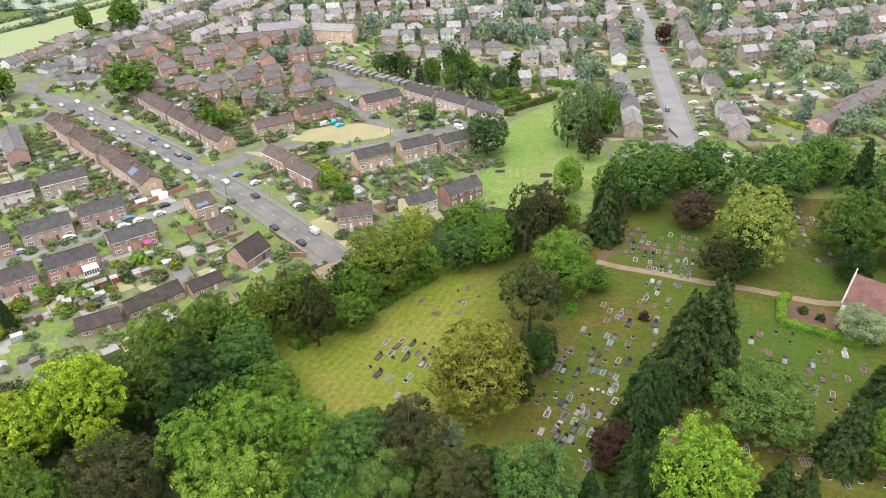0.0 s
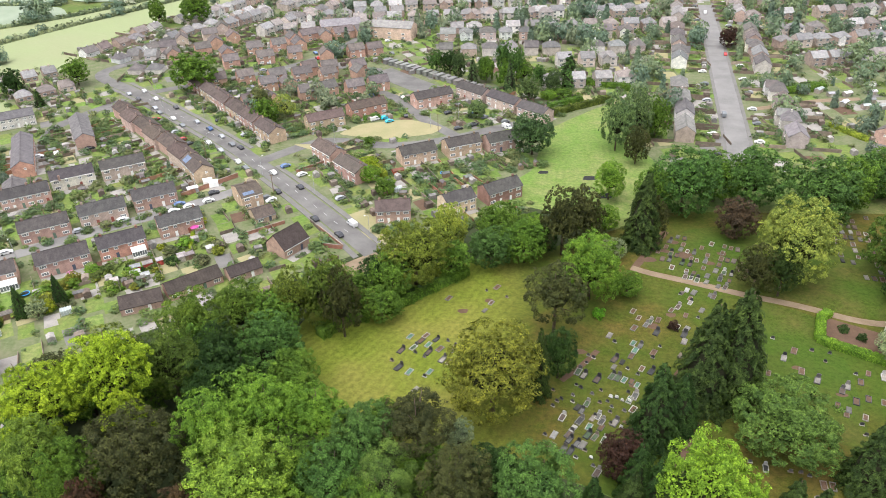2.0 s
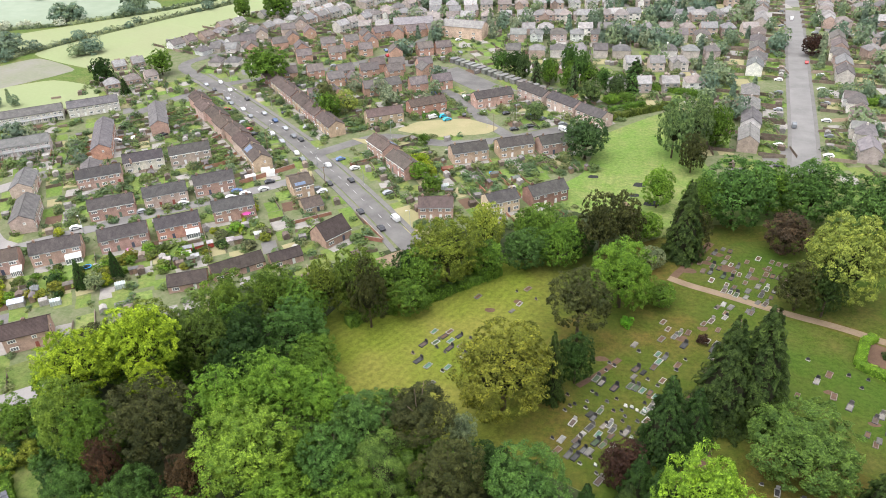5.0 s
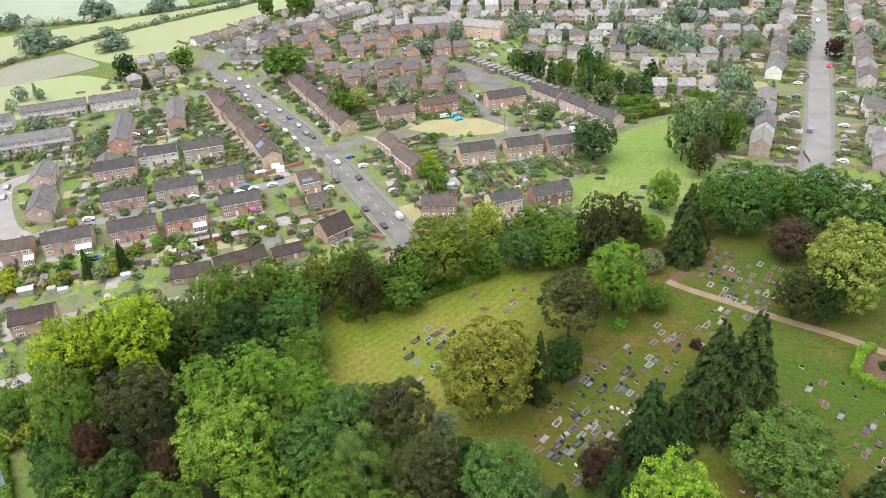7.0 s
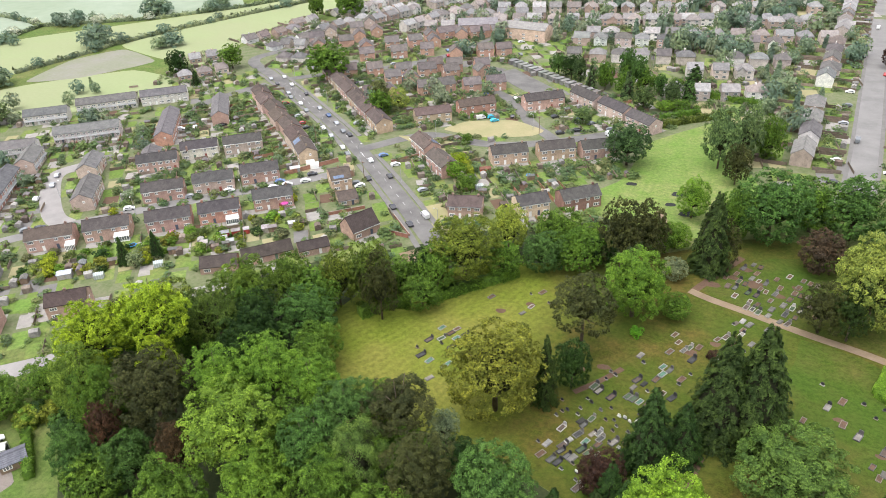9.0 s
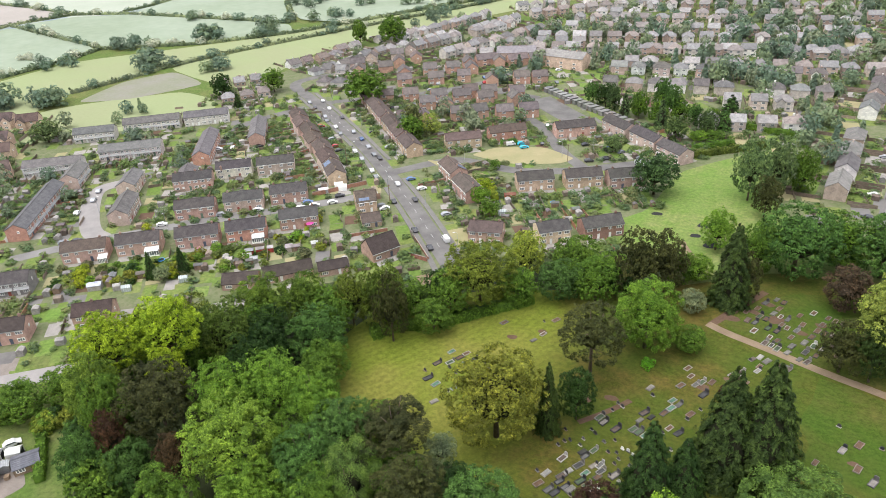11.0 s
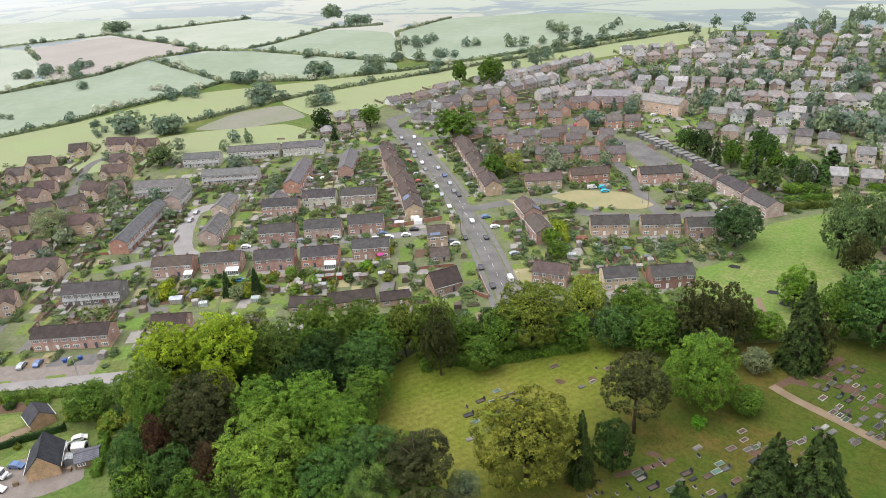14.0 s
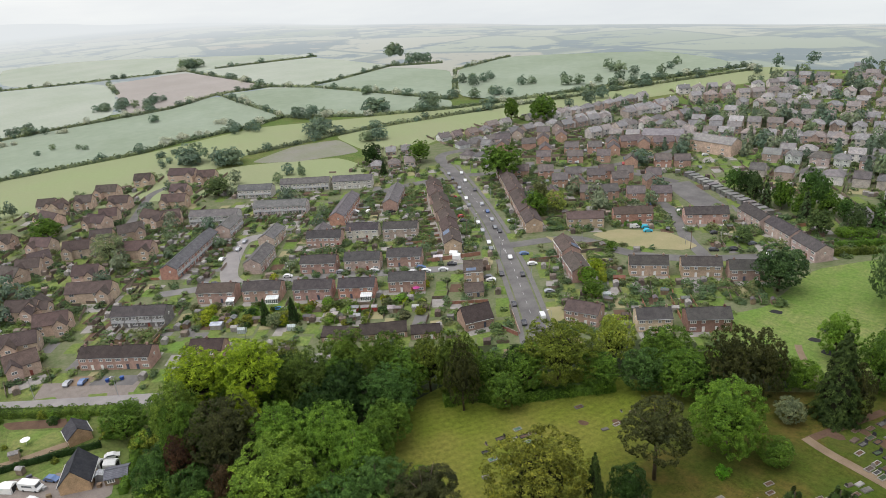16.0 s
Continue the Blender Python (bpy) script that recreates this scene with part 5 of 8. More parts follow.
for i in range(6):
    block(-122.5 - i * 10.3 + (i % 2) * 0.8, 261.5 + i * 9.2 + (i % 2) * 0.8, 138, 13.6, 2, BROWN_BRICK if i % 2 else PINK_BRICK, BROWN_TILE, "brown brick terrace along the road", 1, name="terrace", group="terrace along the road")
for i in range(6):
    block(-100 - i * 11.6 - (i % 2) * 0.7, 285 + i * 11.6 + (i % 2) * 0.7, 315, 15.8, 2, (TAN_BRICK, BROWN_BRICK)[i % 2 if i else 0], BROWN_TILE, "brown roofed brick terrace along the road", 1, name="terrace", group="terrace along the road")
block(-81.5, 222.5, 40, 8.0, 1, TAN_BRICK, BROWN_TILE, "buff brick end house with solar panels", 0, D=12, solar=4)
block(-73, 212, 40, 7.5, 1, TAN_BRICK, BROWN_TILE, "buff brick garage with brown roof", 0, D=8, eave=2.6, ridge=4.6, chimneys=False, porch=False)
block(-55.7, 193.3, 60, 11, 1, BROWN_BRICK, (0.058, 0.046, 0.043), "brown brick house with skylights in a steep roof", 0, D=9, eave=3.4, ridge=7.6, skylights=3, chimneys=False)
block(-67, 264, 317, 15, 2, BROWN_BRICK, BROWN_TILE, "brown brick semi with solar panels on its roof", 0, solar=8, solar_back=True)
block(-53, 249, 317, 16, 2, BROWN_BRICK, BROWN_TILE, "brown brick semi-detached houses with brown roof", 0)
block(-27, 215.5, 12, 12.5, 2, BROWN_BRICK, BROWN_TILE, "brown brick house with dark brown roof", 0)
block(-3.3, 225, 37, 12, 2, BUFF_BRICK, SLATE, "buff brick house with dark roof", 0)
block(12.0, 235, 37, 15, 2, (0.30, 0.18, 0.15), SLATE, "dark red brick semi-detached houses with dark roof", 0)
# cul-de-sac
block(-25, 265.5, 30, 15.5, 2, TAN_BRICK, SLATE, "buff brick semi-detached houses with dark roof", 0)
block(-7, 275, 30, 15.5, 2, TAN_BRICK, SLATE, "buff brick semi-detached houses with dark roof", 0)
block(9.8, 281, 30, 15.5, 2, BROWN_BRICK, SLATE, "brown brick semi-detached houses with dark roof", 0)
block(-73.5, 299, 34, 17.5, 2, TAN_BRICK, BROWN_TILE, "buff brick semi-detached houses with brown roof", 1)
block(-57, 316, 37, 18.5, 2, RED_BRICK, BROWN_TILE, "red brick semi-detached houses with brown roof", 1)
block(-27.5, 332, 34, 20, 2, BROWN_BRICK, SLATE, "brown brick semi-detached houses with dark roof", 1)
block(-11.8, 341, 320, 18.5, 2, PINK_BRICK, SLATE, "pink brick semi-detached houses with dark roof", 1)
block(4.5, 329, 320, 18.5, 2, PINK_BRICK, SLATE, "pink brick semi-detached houses with dark roof", 1)
block(19, 316, 320, 16, 2, PINK_BRICK, SLATE, "pink brick semi-detached houses with dark roof", 1)
# low buildings by the belt
block(-67, 176.5, 42, 10.5, 1, BROWN_BRICK, (0.058, 0.046, 0.043), "low brick outbuilding with brown roof", 1, D=6, eave=2.6, ridge=4.4, chimneys=False)
block(-80, 168, 44, 17, 2, BROWN_BRICK, (0.058, 0.046, 0.043), "low brick bungalow with brown roof", 1, D=7, eave=2.6, ridge=4.8, chimneys=False)
block(-92, 156.5, 30, 12, 1, BROWN_BRICK, (0.058, 0.046, 0.043), "low brick bungalow with brown roof", 1, D=7, eave=2.6, ridge=4.8, chimneys=False)
block(-121, 121, 37, 12, 1, BROWN_BRICK, (0.058, 0.046, 0.043), "brown brick house behind a lime-green tree", 1)
# foreground left
block(-116.5, 70.6, 350, 7, 1, (0.42, 0.28, 0.17), (0.05, 0.05, 0.055), "buff brick garage with dark pitched roof", 0, D=6.5, eave=2.6, ridge=5.2, chimneys=False, porch=False)
block(-98, 62.2, 325, 10.5, 1, (0.42, 0.28, 0.17), (0.042, 0.042, 0.047), "buff brick house with steep dark roof", 0, D=8, eave=2.8, ridge=7.0, chimneys=False)
block(-85.5, 71, 55, 6, 1, (0.2, 0.15, 0.1), (0.12, 0.12, 0.13), "dark timber shed with grey roof", 1, D=5, eave=2.2, ridge=3.2, chimneys=False, porch=False)

# brown-roofed detached houses on the far left
EST = "buff brick detached house with brown tiled roof"


def villa(x, y, a, w):
    """A detached house with a gabled wing to the front."""
    ob = block(x, y, a, w, 1, (0.5, 0.375, 0.295), (0.095, 0.07, 0.064) if rng.random() < 0.4 else (0.082, 0.066, 0.06), EST, 1, D=8, eave=4.9, ridge=8.2, chimneys=False, group="detached brown-roofed houses", both=True)
    r = random.Random(int(x * 3 + y))
    g, side = 5.0, r.choice((-1, 1))

    def wing():
        return Shape().prism([(-g / 2, -0.3), (g / 2, -0.3), (g / 2, 4.8), (0, 7.2), (-g / 2, 4.8)], -2.4, 4.0).mesh("gable_wing", BRICK)

    def cover():
        e = g / 2 + 0.3
        return Shape().prism([(-e, 4.52), (0, 7.26), (e, 4.52), (e, 4.7), (0, 7.46), (-e, 4.7)], -2.7, 4.0).mesh("gable_roof", ROOF)
    cx = side * (w / 2 - g / 2 - 0.2)
    part("gable_wing", stored("villa_wing", wing), ob, vary((0.5, 0.375, 0.295), 0.1, r), pose(cx, 0, 0, 0, 0, 90))
    part("gable_roof", stored("villa_cover", cover), ob, vary((0.085, 0.067, 0.061), 0.12, r), pose(cx, 0, 0, 0, 0, 90))
    for z in (0.8, 3.4):
        add_window(ob, cx - 0.9, -2.4, z, 1.8, 1.2, lod=2)


villa(-343, 241, 30, 19)
villa(-323, 247, 38, 12)
villa(-357, 221, 42, 11)
villa(-354, 195, 37, 14)
villa(-323, 188, 40, 12)
villa(-360, 161, 42, 11)
villa(-349, 168, 120, 10)
villa(-345, 177, 45, 10)
villa(-301, 163, 17, 13)
villa(-304, 173, 50, 10)
villa(-278, 184, 10, 17)
villa(-267, 191, 55, 10)
villa(-272, 154, 50, 11)
villa(-266, 168, 70, 13)
villa(-267, 139, 48, 13)
villa(-239, 155, 38, 17)
villa(-333, 150, 10, 16)
villa(-268, 123, 75, 10)
villa(-264, 115, 50, 11)
villa(-230, 127, 42, 12)
villa(-262, 105, 20, 11)
villa(-209, 119, 40, 20)
villa(-216, 94, 37, 14)
villa(-213, 104, 130, 9)
villa(-192, 97, 55, 13)
villa(-185, 83, 58, 12)
villa(-168, 78, 75, 11)
villa(-311, 220, 30, 11)
villa(-294, 207, 36, 15)
villa(-245, 85, 40, 13)
villa(-290, 130, 30, 12)
villa(-315, 120, 40, 12)

# red brick estate behind the cul-de-sac
RED_EST = "red brick house with brown tiled roof"


def red_row(x0, y0, x1, y1, n, a, w=9.0, wall=(0.44, 0.28, 0.215)):
    for i in range(n):
        if rng.random() < 0.1:
            continue
        k = i / max(1, n - 1)
        x, y = x0 + (x1 - x0) * k + rng.uniform(-2, 2), y0 + (y1 - y0) * k + rng.uniform(-2, 2)
        turn = a + rng.choice((0, 0, 0, 90)) + rng.uniform(-6, 6)
        block(x, y, turn, w * rng.uniform(0.9, 1.15), 1, wall, (0.12, 0.104, 0.1), RED_EST, 1 if i % 2 else 2, D=7.5, eave=4.8, ridge=7.6, chimneys=False, group="red brick estate")


red_row(-118, 322, -58, 352, 6, 36)
red_row(-134, 336, -74, 374, 5, 36)
red_row(-152, 384, -122, 402, 3, 30)
red_row(-104, 374, -78, 380, 3, 30)
red_row(-98, 404, -74, 412, 3, 30)
red_row(-146, 352, -104, 364, 4, 36)
red_row(-160, 404, -120, 424, 4, 30)
red_row(-166, 424, -112, 446, 4, 120)
red_row(-120, 440, -70, 462, 4, 36, 14)
red_row(-192, 400, -170, 440, 4, 120)
red_row(-206, 415, -186, 460, 4, 120, wall=PINK_BRICK)
block(-105, 452, 20, 26, 3, (0.5, 0.38, 0.32), (0.2, 0.19, 0.185), "pale brick three-storey flats", 2, D=12, eave=7.5, ridge=10.5)
block(-72, 448, 350, 28, 3, (0.55, 0.42, 0.33), (0.2, 0.19, 0.185), "pale brick three-storey flats", 2, D=12, eave=7.5, ridge=10.5)

# far town: streets of pale houses, distance haze put into their wall and roof colours
HAZED_WALLS = [(0.48, 0.45, 0.42), (0.6, 0.59, 0.57), (0.41, 0.36, 0.33), (0.42, 0.36, 0.325), (0.39, 0.31, 0.27), (0.37, 0.28, 0.24)]
HAZED_ROOFS = [(0.215, 0.207, 0.205), (0.19, 0.187, 0.19), (0.25, 0.247, 0.247), (0.205, 0.178, 0.167), (0.17, 0.162, 0.16), (0.195, 0.177, 0.17)]


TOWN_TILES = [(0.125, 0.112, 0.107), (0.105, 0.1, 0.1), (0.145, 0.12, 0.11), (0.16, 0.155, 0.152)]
WALL_MATS = [tinted("town_wall", 2.0, 0.9, 0.15, fixed=c) for c in HAZED_WALLS]
ROOF_MATS = [tinted("town_roof", 1.5, 0.85, 0.2, 1.2, fixed=c) for c in HAZED_ROOFS]
# Window white dulled as well: haze-softened contrast painted in.
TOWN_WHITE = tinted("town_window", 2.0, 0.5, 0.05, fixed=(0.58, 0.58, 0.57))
town = Heap()


def town_house(x, y, a, w, eave, style, r):
    """One of the many houses of the far town: walls, roof, wing, windows and chimney."""
    m = at(x, y, a, 1, height(x, y))
    d, ridge = 8.0, eave + 2.7
    FOOT.append((x, y, a, w, d, "town houses"))
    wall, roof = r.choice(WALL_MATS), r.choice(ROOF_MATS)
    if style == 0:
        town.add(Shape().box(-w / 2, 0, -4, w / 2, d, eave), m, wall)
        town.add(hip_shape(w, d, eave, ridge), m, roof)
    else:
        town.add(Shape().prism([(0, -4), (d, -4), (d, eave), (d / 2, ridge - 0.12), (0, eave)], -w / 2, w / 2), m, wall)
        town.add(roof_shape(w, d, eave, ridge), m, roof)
    if style == 0 and r.random() < 0.6:
        g, k = w * 0.45, m @ pose(-w * 0.22, 0, 0, 0, 0, 90)
        town.add(Shape().prism([(-g / 2, -4), (g / 2, -4), (g / 2, eave), (0, eave + g * 0.45), (-g / 2, eave)], -1.4, d * 0.4), k, r.choice((wall, WALL_MATS[1])))
        town.add(wing_roof_shape(g, d, eave), k, roof)
    for i in (0.62, 0.15):
        for z in (0.8, 3.3) if eave > 4 else (0.8,):
            for y0, s in ((0, -1), (d, 1)):
                x0 = -w / 2 + w * i
                town.add(Shape().box(x0, y0 - 0.06, z, x0 + 1.8, y0 + 0.06, z + 1.2), m, TOWN_WHITE)
                town.add(Shape().box(x0 + 0.12, y0 - 0.1, z + 0.12, x0 + 1.68, y0 + 0.1, z + 1.08), m, GLASS)
    if r.random() < 0.5:
        town.add(Shape().stack((0.45, 0.3, -1), (0.45, 0.3, 0.9)), m @ pose(w * 0.1, d / 2, ridge), wall)


def street(x0, y0, x1, y1, gap, off, eave=5.0, skip=0.06, near=False):
    """Houses on both sides of a street line; off: from the line to the fronts."""
    L = math.hypot(x1 - x0, y1 - y0)
    a = math.degrees(math.atan2(y1 - y0, x1 - x0))
    dx, dy = (x1 - x0) / L, (y1 - y0) / L
    for i in range(int(L / gap)):
        for side in (-1, 1):
            if rng.random() < skip:
                continue
            t = (i + 0.5) * gap + rng.uniform(-1, 1)
            o = off + rng.uniform(-0.6, 0.6)
            x, y = x0 + dx * t - dy * side * o, y0 + dy * t + dx * side * o
            turn = a if side > 0 else a + 180
            w = gap * rng.uniform(0.62, 0.8)
            if not near:
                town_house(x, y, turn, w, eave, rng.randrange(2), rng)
            elif rng.random() < 0.55:
                hip_house(x, y, turn, w, 8, rng.choice(HAZED_WALLS), rng.choice(TOWN_TILES), "pale detached house with tiled roof", eave=eave, ridge=eave + 2.6, gable=rng.random() < 0.5)
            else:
                block(x, y, turn, round(w), 1, rng.choice(HAZED_WALLS), rng.choice(TOWN_TILES), "pale gabled house with tiled roof", 2, D=8, eave=eave, ridge=eave + 2.7, chimneys=rng.random() < 0.4, group="town houses")


street(109.5, 292, 120, 385, 19, 19, near=True)
street(120.5, 392, 132.5, 480, 17, 18, near=True)
street(133, 490, 152, 640, 13, 16)
for i in range(6):
    block(171 + i * 10.6 + (i % 2), 308 + i * 10.3 - (i % 2), 225, 14, 2, (0.45, 0.3, 0.25), (0.13, 0.115, 0.11), "red brick terrace with many chimneys", 1, D=8, name="terrace", group="old brick terrace")
street(165, 425, 330, 470, 12, 13)
street(160, 485, 340, 535, 12.5, 13)
street(-40, 432, 90, 448, 12.5, 13, near=True)
street(-40, 480, 110, 500, 12.5, 13)
street(-110, 500, 120, 545, 12.5, 13, skip=0.12)
street(-150, 470, -60, 495, 12, 12)
street(-175, 455, -130, 560, 12, 12)
street(-205, 470, -165, 590, 12, 12)
street(-232, 440, -200, 520, 12, 11, eave=2.8)
street(-242, 392, -222, 440, 12, 10, eave=2.8, near=True)
street(-225, 385, -190, 390, 11, 10, eave=2.8, near=True)
street(-120, 570, 110, 600, 13, 13, skip=0.15)
street(-170, 600, -60, 690, 13, 13, skip=0.12)
street(-100, 630, 130, 660, 13.5, 14, skip=0.2)
street(-110, 700, 100, 720, 14, 14, skip=0.25)
street(170, 560, 330, 610, 13.5, 14, skip=0.2)
street(-80, 760, 90, 775, 14, 14, skip=0.3)
street(20, 380, 80, 392, 13, 13, skip=0.2)
street(-238, 358, -262, 332, 11, 12, eave=2.8)
town.build("town_houses", "haze-paled houses of the far town with tiled roofs", "houses")
# garages in the court
for i in range(16):
    k = i / 15
    me = stored("garage", lambda: Shape().box(-1.5, 0, 0, 1.5, 5.5, 2.3).box(-1.6, -0.1, 2.3, 1.6, 5.6, 2.5).mesh("lockup_garage", STONE))
    solid("lockup_garage", me, at(-66 + 56 * k, 397 - 42 * k, -37), "pale grey flat-roofed lock-up garage", "garage", vary((0.17, 0.167, 0.16), 0.15), "garage court")


# chapel
def chapel(x, y, a):
    ob = thing("chapel", at(x, y, a), "pale stone chapel with reddish tiled roof", "chapel")
    part("wall", Shape().prism([(0, -0.2), (10, -0.2), (10, 5.0), (5, 11.3), (0, 5.0)], 0, 24).mesh("wall", STONE), ob, (0.55, 0.51, 0.43))
    part("roof", roof_mesh(23.4, 10, 5.0, 11.4, 0.4), ob, (0.155, 0.085, 0.075), pose(12.1, 0, 0))
    part("gable_coping", Shape().prism([(-0.6, 4.3), (-0.1, 4.3), (5, 10.9), (10.1, 4.3), (10.6, 4.3), (5, 12.0)], -0.25, 0.2).mesh("gable_coping", STONE), ob, (0.4, 0.37, 0.32))
    part("gable_cross", Shape().stack((0.12, 0.2, 11.8), (0.12, 0.14, 12.6), (0.12, 0.5, 12.62), (0.12, 0.5, 12.85), (0.12, 0.14, 12.87), (0.12, 0.14, 13.4)).mesh("gable_cross", STONE), ob, (0.7, 0.67, 0.62), pose(0, 5, 0))
    for i in range(4):
        part("buttress", stored("buttress", lambda: Shape().prism([(-1.0, -0.2), (0, -0.2), (0, 3.6), (-0.4, 3.4), (-1.0, 2.0)], -0.35, 0.35).mesh("buttress", STONE)), ob, (0.6, 0.56, 0.48), pose(0.8 + i * 6, 0, 0))
        if i < 3:
            win = part("window", stored("lancet", lambda: Shape().add([(0.7 * math.cos(t), -0.05, 1.9 + 1.0 * math.sin(t)) for t in [math.pi * j / 8 for j in range(9)]] + [(-0.7, -0.05, 0.6), (0.7, -0.05, 0.6)], [tuple(range(11))]).mesh("window", GLASS)), ob, m=pose(3.8 + i * 6, -0.02, 0.2))
    return ob


chapel(119, 166.5, -42)

# ---- hedges ----
hedge([(107.5, 174.5), (104.6, 172), (101.0, 162.2), (103, 160.3), (119, 152)], 2.6, 1.9, (0.14, 0.25, 0.03), "clipped bright green hedge in the cemetery", 0.26, 20, uneven=0.03)
plot("gravel_bed", [(106.5, 173), (103, 164), (116, 156), (121, 166)], 0.075, EARTH, "gravelled grave plot inside the hedge", "ground")
hedge([(24, 318), (38, 330), (58, 345)], 2.5, 3.0, (0.10, 0.13, 0.03), "long clipped hedge beside the park", 0.5, 8)
hedge([(41, 371), (58, 366), (76, 359)], 3.5, 3.0, GREEN, "tall clipped dark green garden hedge", 0.6, 4)
hedge([(141, 361), (167, 370)], 5, 3.5, GREEN, "wide dark green hedge by the allotments", 0.6, 4)
hedge([(154, 319), (164, 303)], 2.5, 2.2, (0.2, 0.25, 0.04), "yellow-green clipped garden hedge", 0.5, 5)
hedge([(28, 330), (44, 343)], 3, 3.5, GREEN, "dark hedge behind the park", 0.6, 4)
hedge([(-24, 160), (-30, 158), (-36, 150)], 4, 3.0, GREEN, "wild hedge at the lawn's edge", 0.5, 6)
hedge([(-20, 163), (-8, 176), (2, 186)], 4, 3.0, GREEN, "wild hedge at the lawn's edge", 0.5, 6)
hedge([(-59, 310), (-52, 314)], 3.5, 2.2, (0.06, 0.13, 0.025), "clipped dark green hedge on the green", 0.4, 9)
FIELD_LINES = [[(-1025, 319), (-973, 379), (-930, 437), (-874, 558), (-712, 534), (-612, 513), (-551, 530), (-427, 531), (-351, 530)], [(-602, 191), (-634, 228), (-632, 278), (-614, 385), (-638, 458), (-614, 513)], [(-638, 458), (-456, 410)],
               [(-473, 130), (-475, 174), (-450, 268), (-453, 299), (-445, 365), (-449, 405), (-375, 442), (-322, 496), (-299, 533), (-160, 790)], [(-361, 306), (-351, 346), (-346, 376), (-327, 428), (-304, 474), (-279, 522), (-150, 770)],
               [(-879, 444), (-774, 407)], [(-850, 590), (-790, 731)], [(-567, 536), (-563, 575), (-578, 676), (-524, 718)], [(-351, 535), (-465, 672), (-470, 790)]]
for p in FIELD_LINES:
    # Hedge green lightened and greyed: distance haze put into the colour.
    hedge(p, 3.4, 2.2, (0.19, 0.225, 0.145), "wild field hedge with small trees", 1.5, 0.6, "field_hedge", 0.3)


hedge([(-165, 52), (-146, 66), (-128, 80), (-118, 88)], 3.6, 2.2, (0.10, 0.16, 0.03), "green roadside garden hedge", 0.35, 10)
hedge([(-118.5, 52), (-116.3, 57.1), (-110.6, 67.8), (-105.6, 76)], 1.2, 1.9, DARK, "dark fence-like hedge between gardens", 0.3, 10)
hedge([(-92, 80), (-80, 70)], 2.5, 2.4, GREEN, "garden hedge below the wood", 0.4, 8)

# ---- vehicles ----
def car_meshes(van):
    def make():
        if van:
            o = [(-2.4, 0.35), (2.3, 0.35), (2.4, 0.9), (1.95, 1.15), (1.4, 1.95), (-2.35, 2.0), (-2.45, 1.2)]
            g = [(1.9, 1.2), (1.45, 1.82), (0.4, 1.85), (0.4, 1.2)]
        else:
            o = [(-2.1, 0.3), (2.05, 0.3), (2.15, 0.65), (1.25, 0.92), (0.55, 1.42), (-1.2, 1.46), (-1.85, 0.98), (-2.15, 0.85)]
            g = [(1.1, 0.95), (0.52, 1.34), (-1.1, 1.37), (-1.65, 0.98)]
        w = 0.9
        body = Shape().prism(o, -w, w)
        glass = Shape().prism(g, -w - 0.015, w + 0.015)
        front = Shape().add([(-w + 0.1, g[0][0] + 0.06, g[0][1]), (w - 0.1, g[0][0] + 0.06, g[0][1]), (w - 0.15, g[1][0] + 0.08, g[1][1] + 0.02), (-w + 0.15, g[1][0] + 0.08, g[1][1] + 0.02)], [(0, 1, 2, 3)])
        wheel = Shape().tube((-0.11, 0, 0), (0.11, 0, 0), 0.33, 0.33, 10)
        return body.mesh("body", CARPAINT), glass.mesh("side_glass", GLASS), front.mesh("windscreen", GLASS), wheel.mesh("wheel", RUBBER)
    return stored(("car", van), make)


CARS = [(0.62, 0.62, 0.62), (0.3, 0.31, 0.33), (0.03, 0.03, 0.035), (0.05, 0.09, 0.2), (0.35, 0.04, 0.04), (0.16, 0.17, 0.18), (0.72, 0.72, 0.7), (0.1, 0.16, 0.3), (0.04, 0.4, 0.55)]
SHADES = ["white", "silver", "black", "dark blue", "red", "grey", "white", "blue", "turquoise"]


def car(x, y, a, pick=None, van=False, z=0.1):
    i = rng.choice((0, 0, 1, 1, 2, 2, 5, 5, 6, 3, 4, 7)) if pick is None else pick
    ob = thing("van" if van else "car", at(x, y, a - 90, 1, z + height(x, y)), SHADES[i] + (" panel van parked at the kerb" if van else " hatchback car parked by the road"), "van" if van else "car", "parked vehicles")
    body, glass, front, wheel = car_meshes(van)
    part("body", body, ob, CARS[i])
    part("side_glass", glass, ob)
    part("windscreen", front, ob)
    for wx in (-0.82, 0.82):
        for wy in (-1.3, 1.3):
            part("wheel", wheel, ob, m=pose(wx, wy, 0.33))


for x, y, kind in ((-162.9, 312.2, 5), (-157.6, 319.6, 2), (-152.5, 305.3, 0), (-144, 297.1, 5), (-138.9, 301.9, 1), (-129.1, 294, 3), (-119.9, 285.6, 1), (-123.1, 278.3, 0), (-111.8, 277.5, 5), (-106.5, 274.2, 2), (-114.4, 270.7, 1), (-102.4, 260.1, 0), (-97, 254.5, 5),
                   (-83.8, 251, 0), (-76.4, 234.7, 2), (-68.8, 239.2, 2), (-56, 215.1, 2), (-44.4, 204.9, 2), (-168, 318, 1), (-174, 331, 0), (-183, 330, 2), (-186, 342, 0), (-192, 337, 1)):
    car(x, y, 136 + rng.uniform(-3, 3), kind)
car(-41.4, 212.4, 136, 0, True)
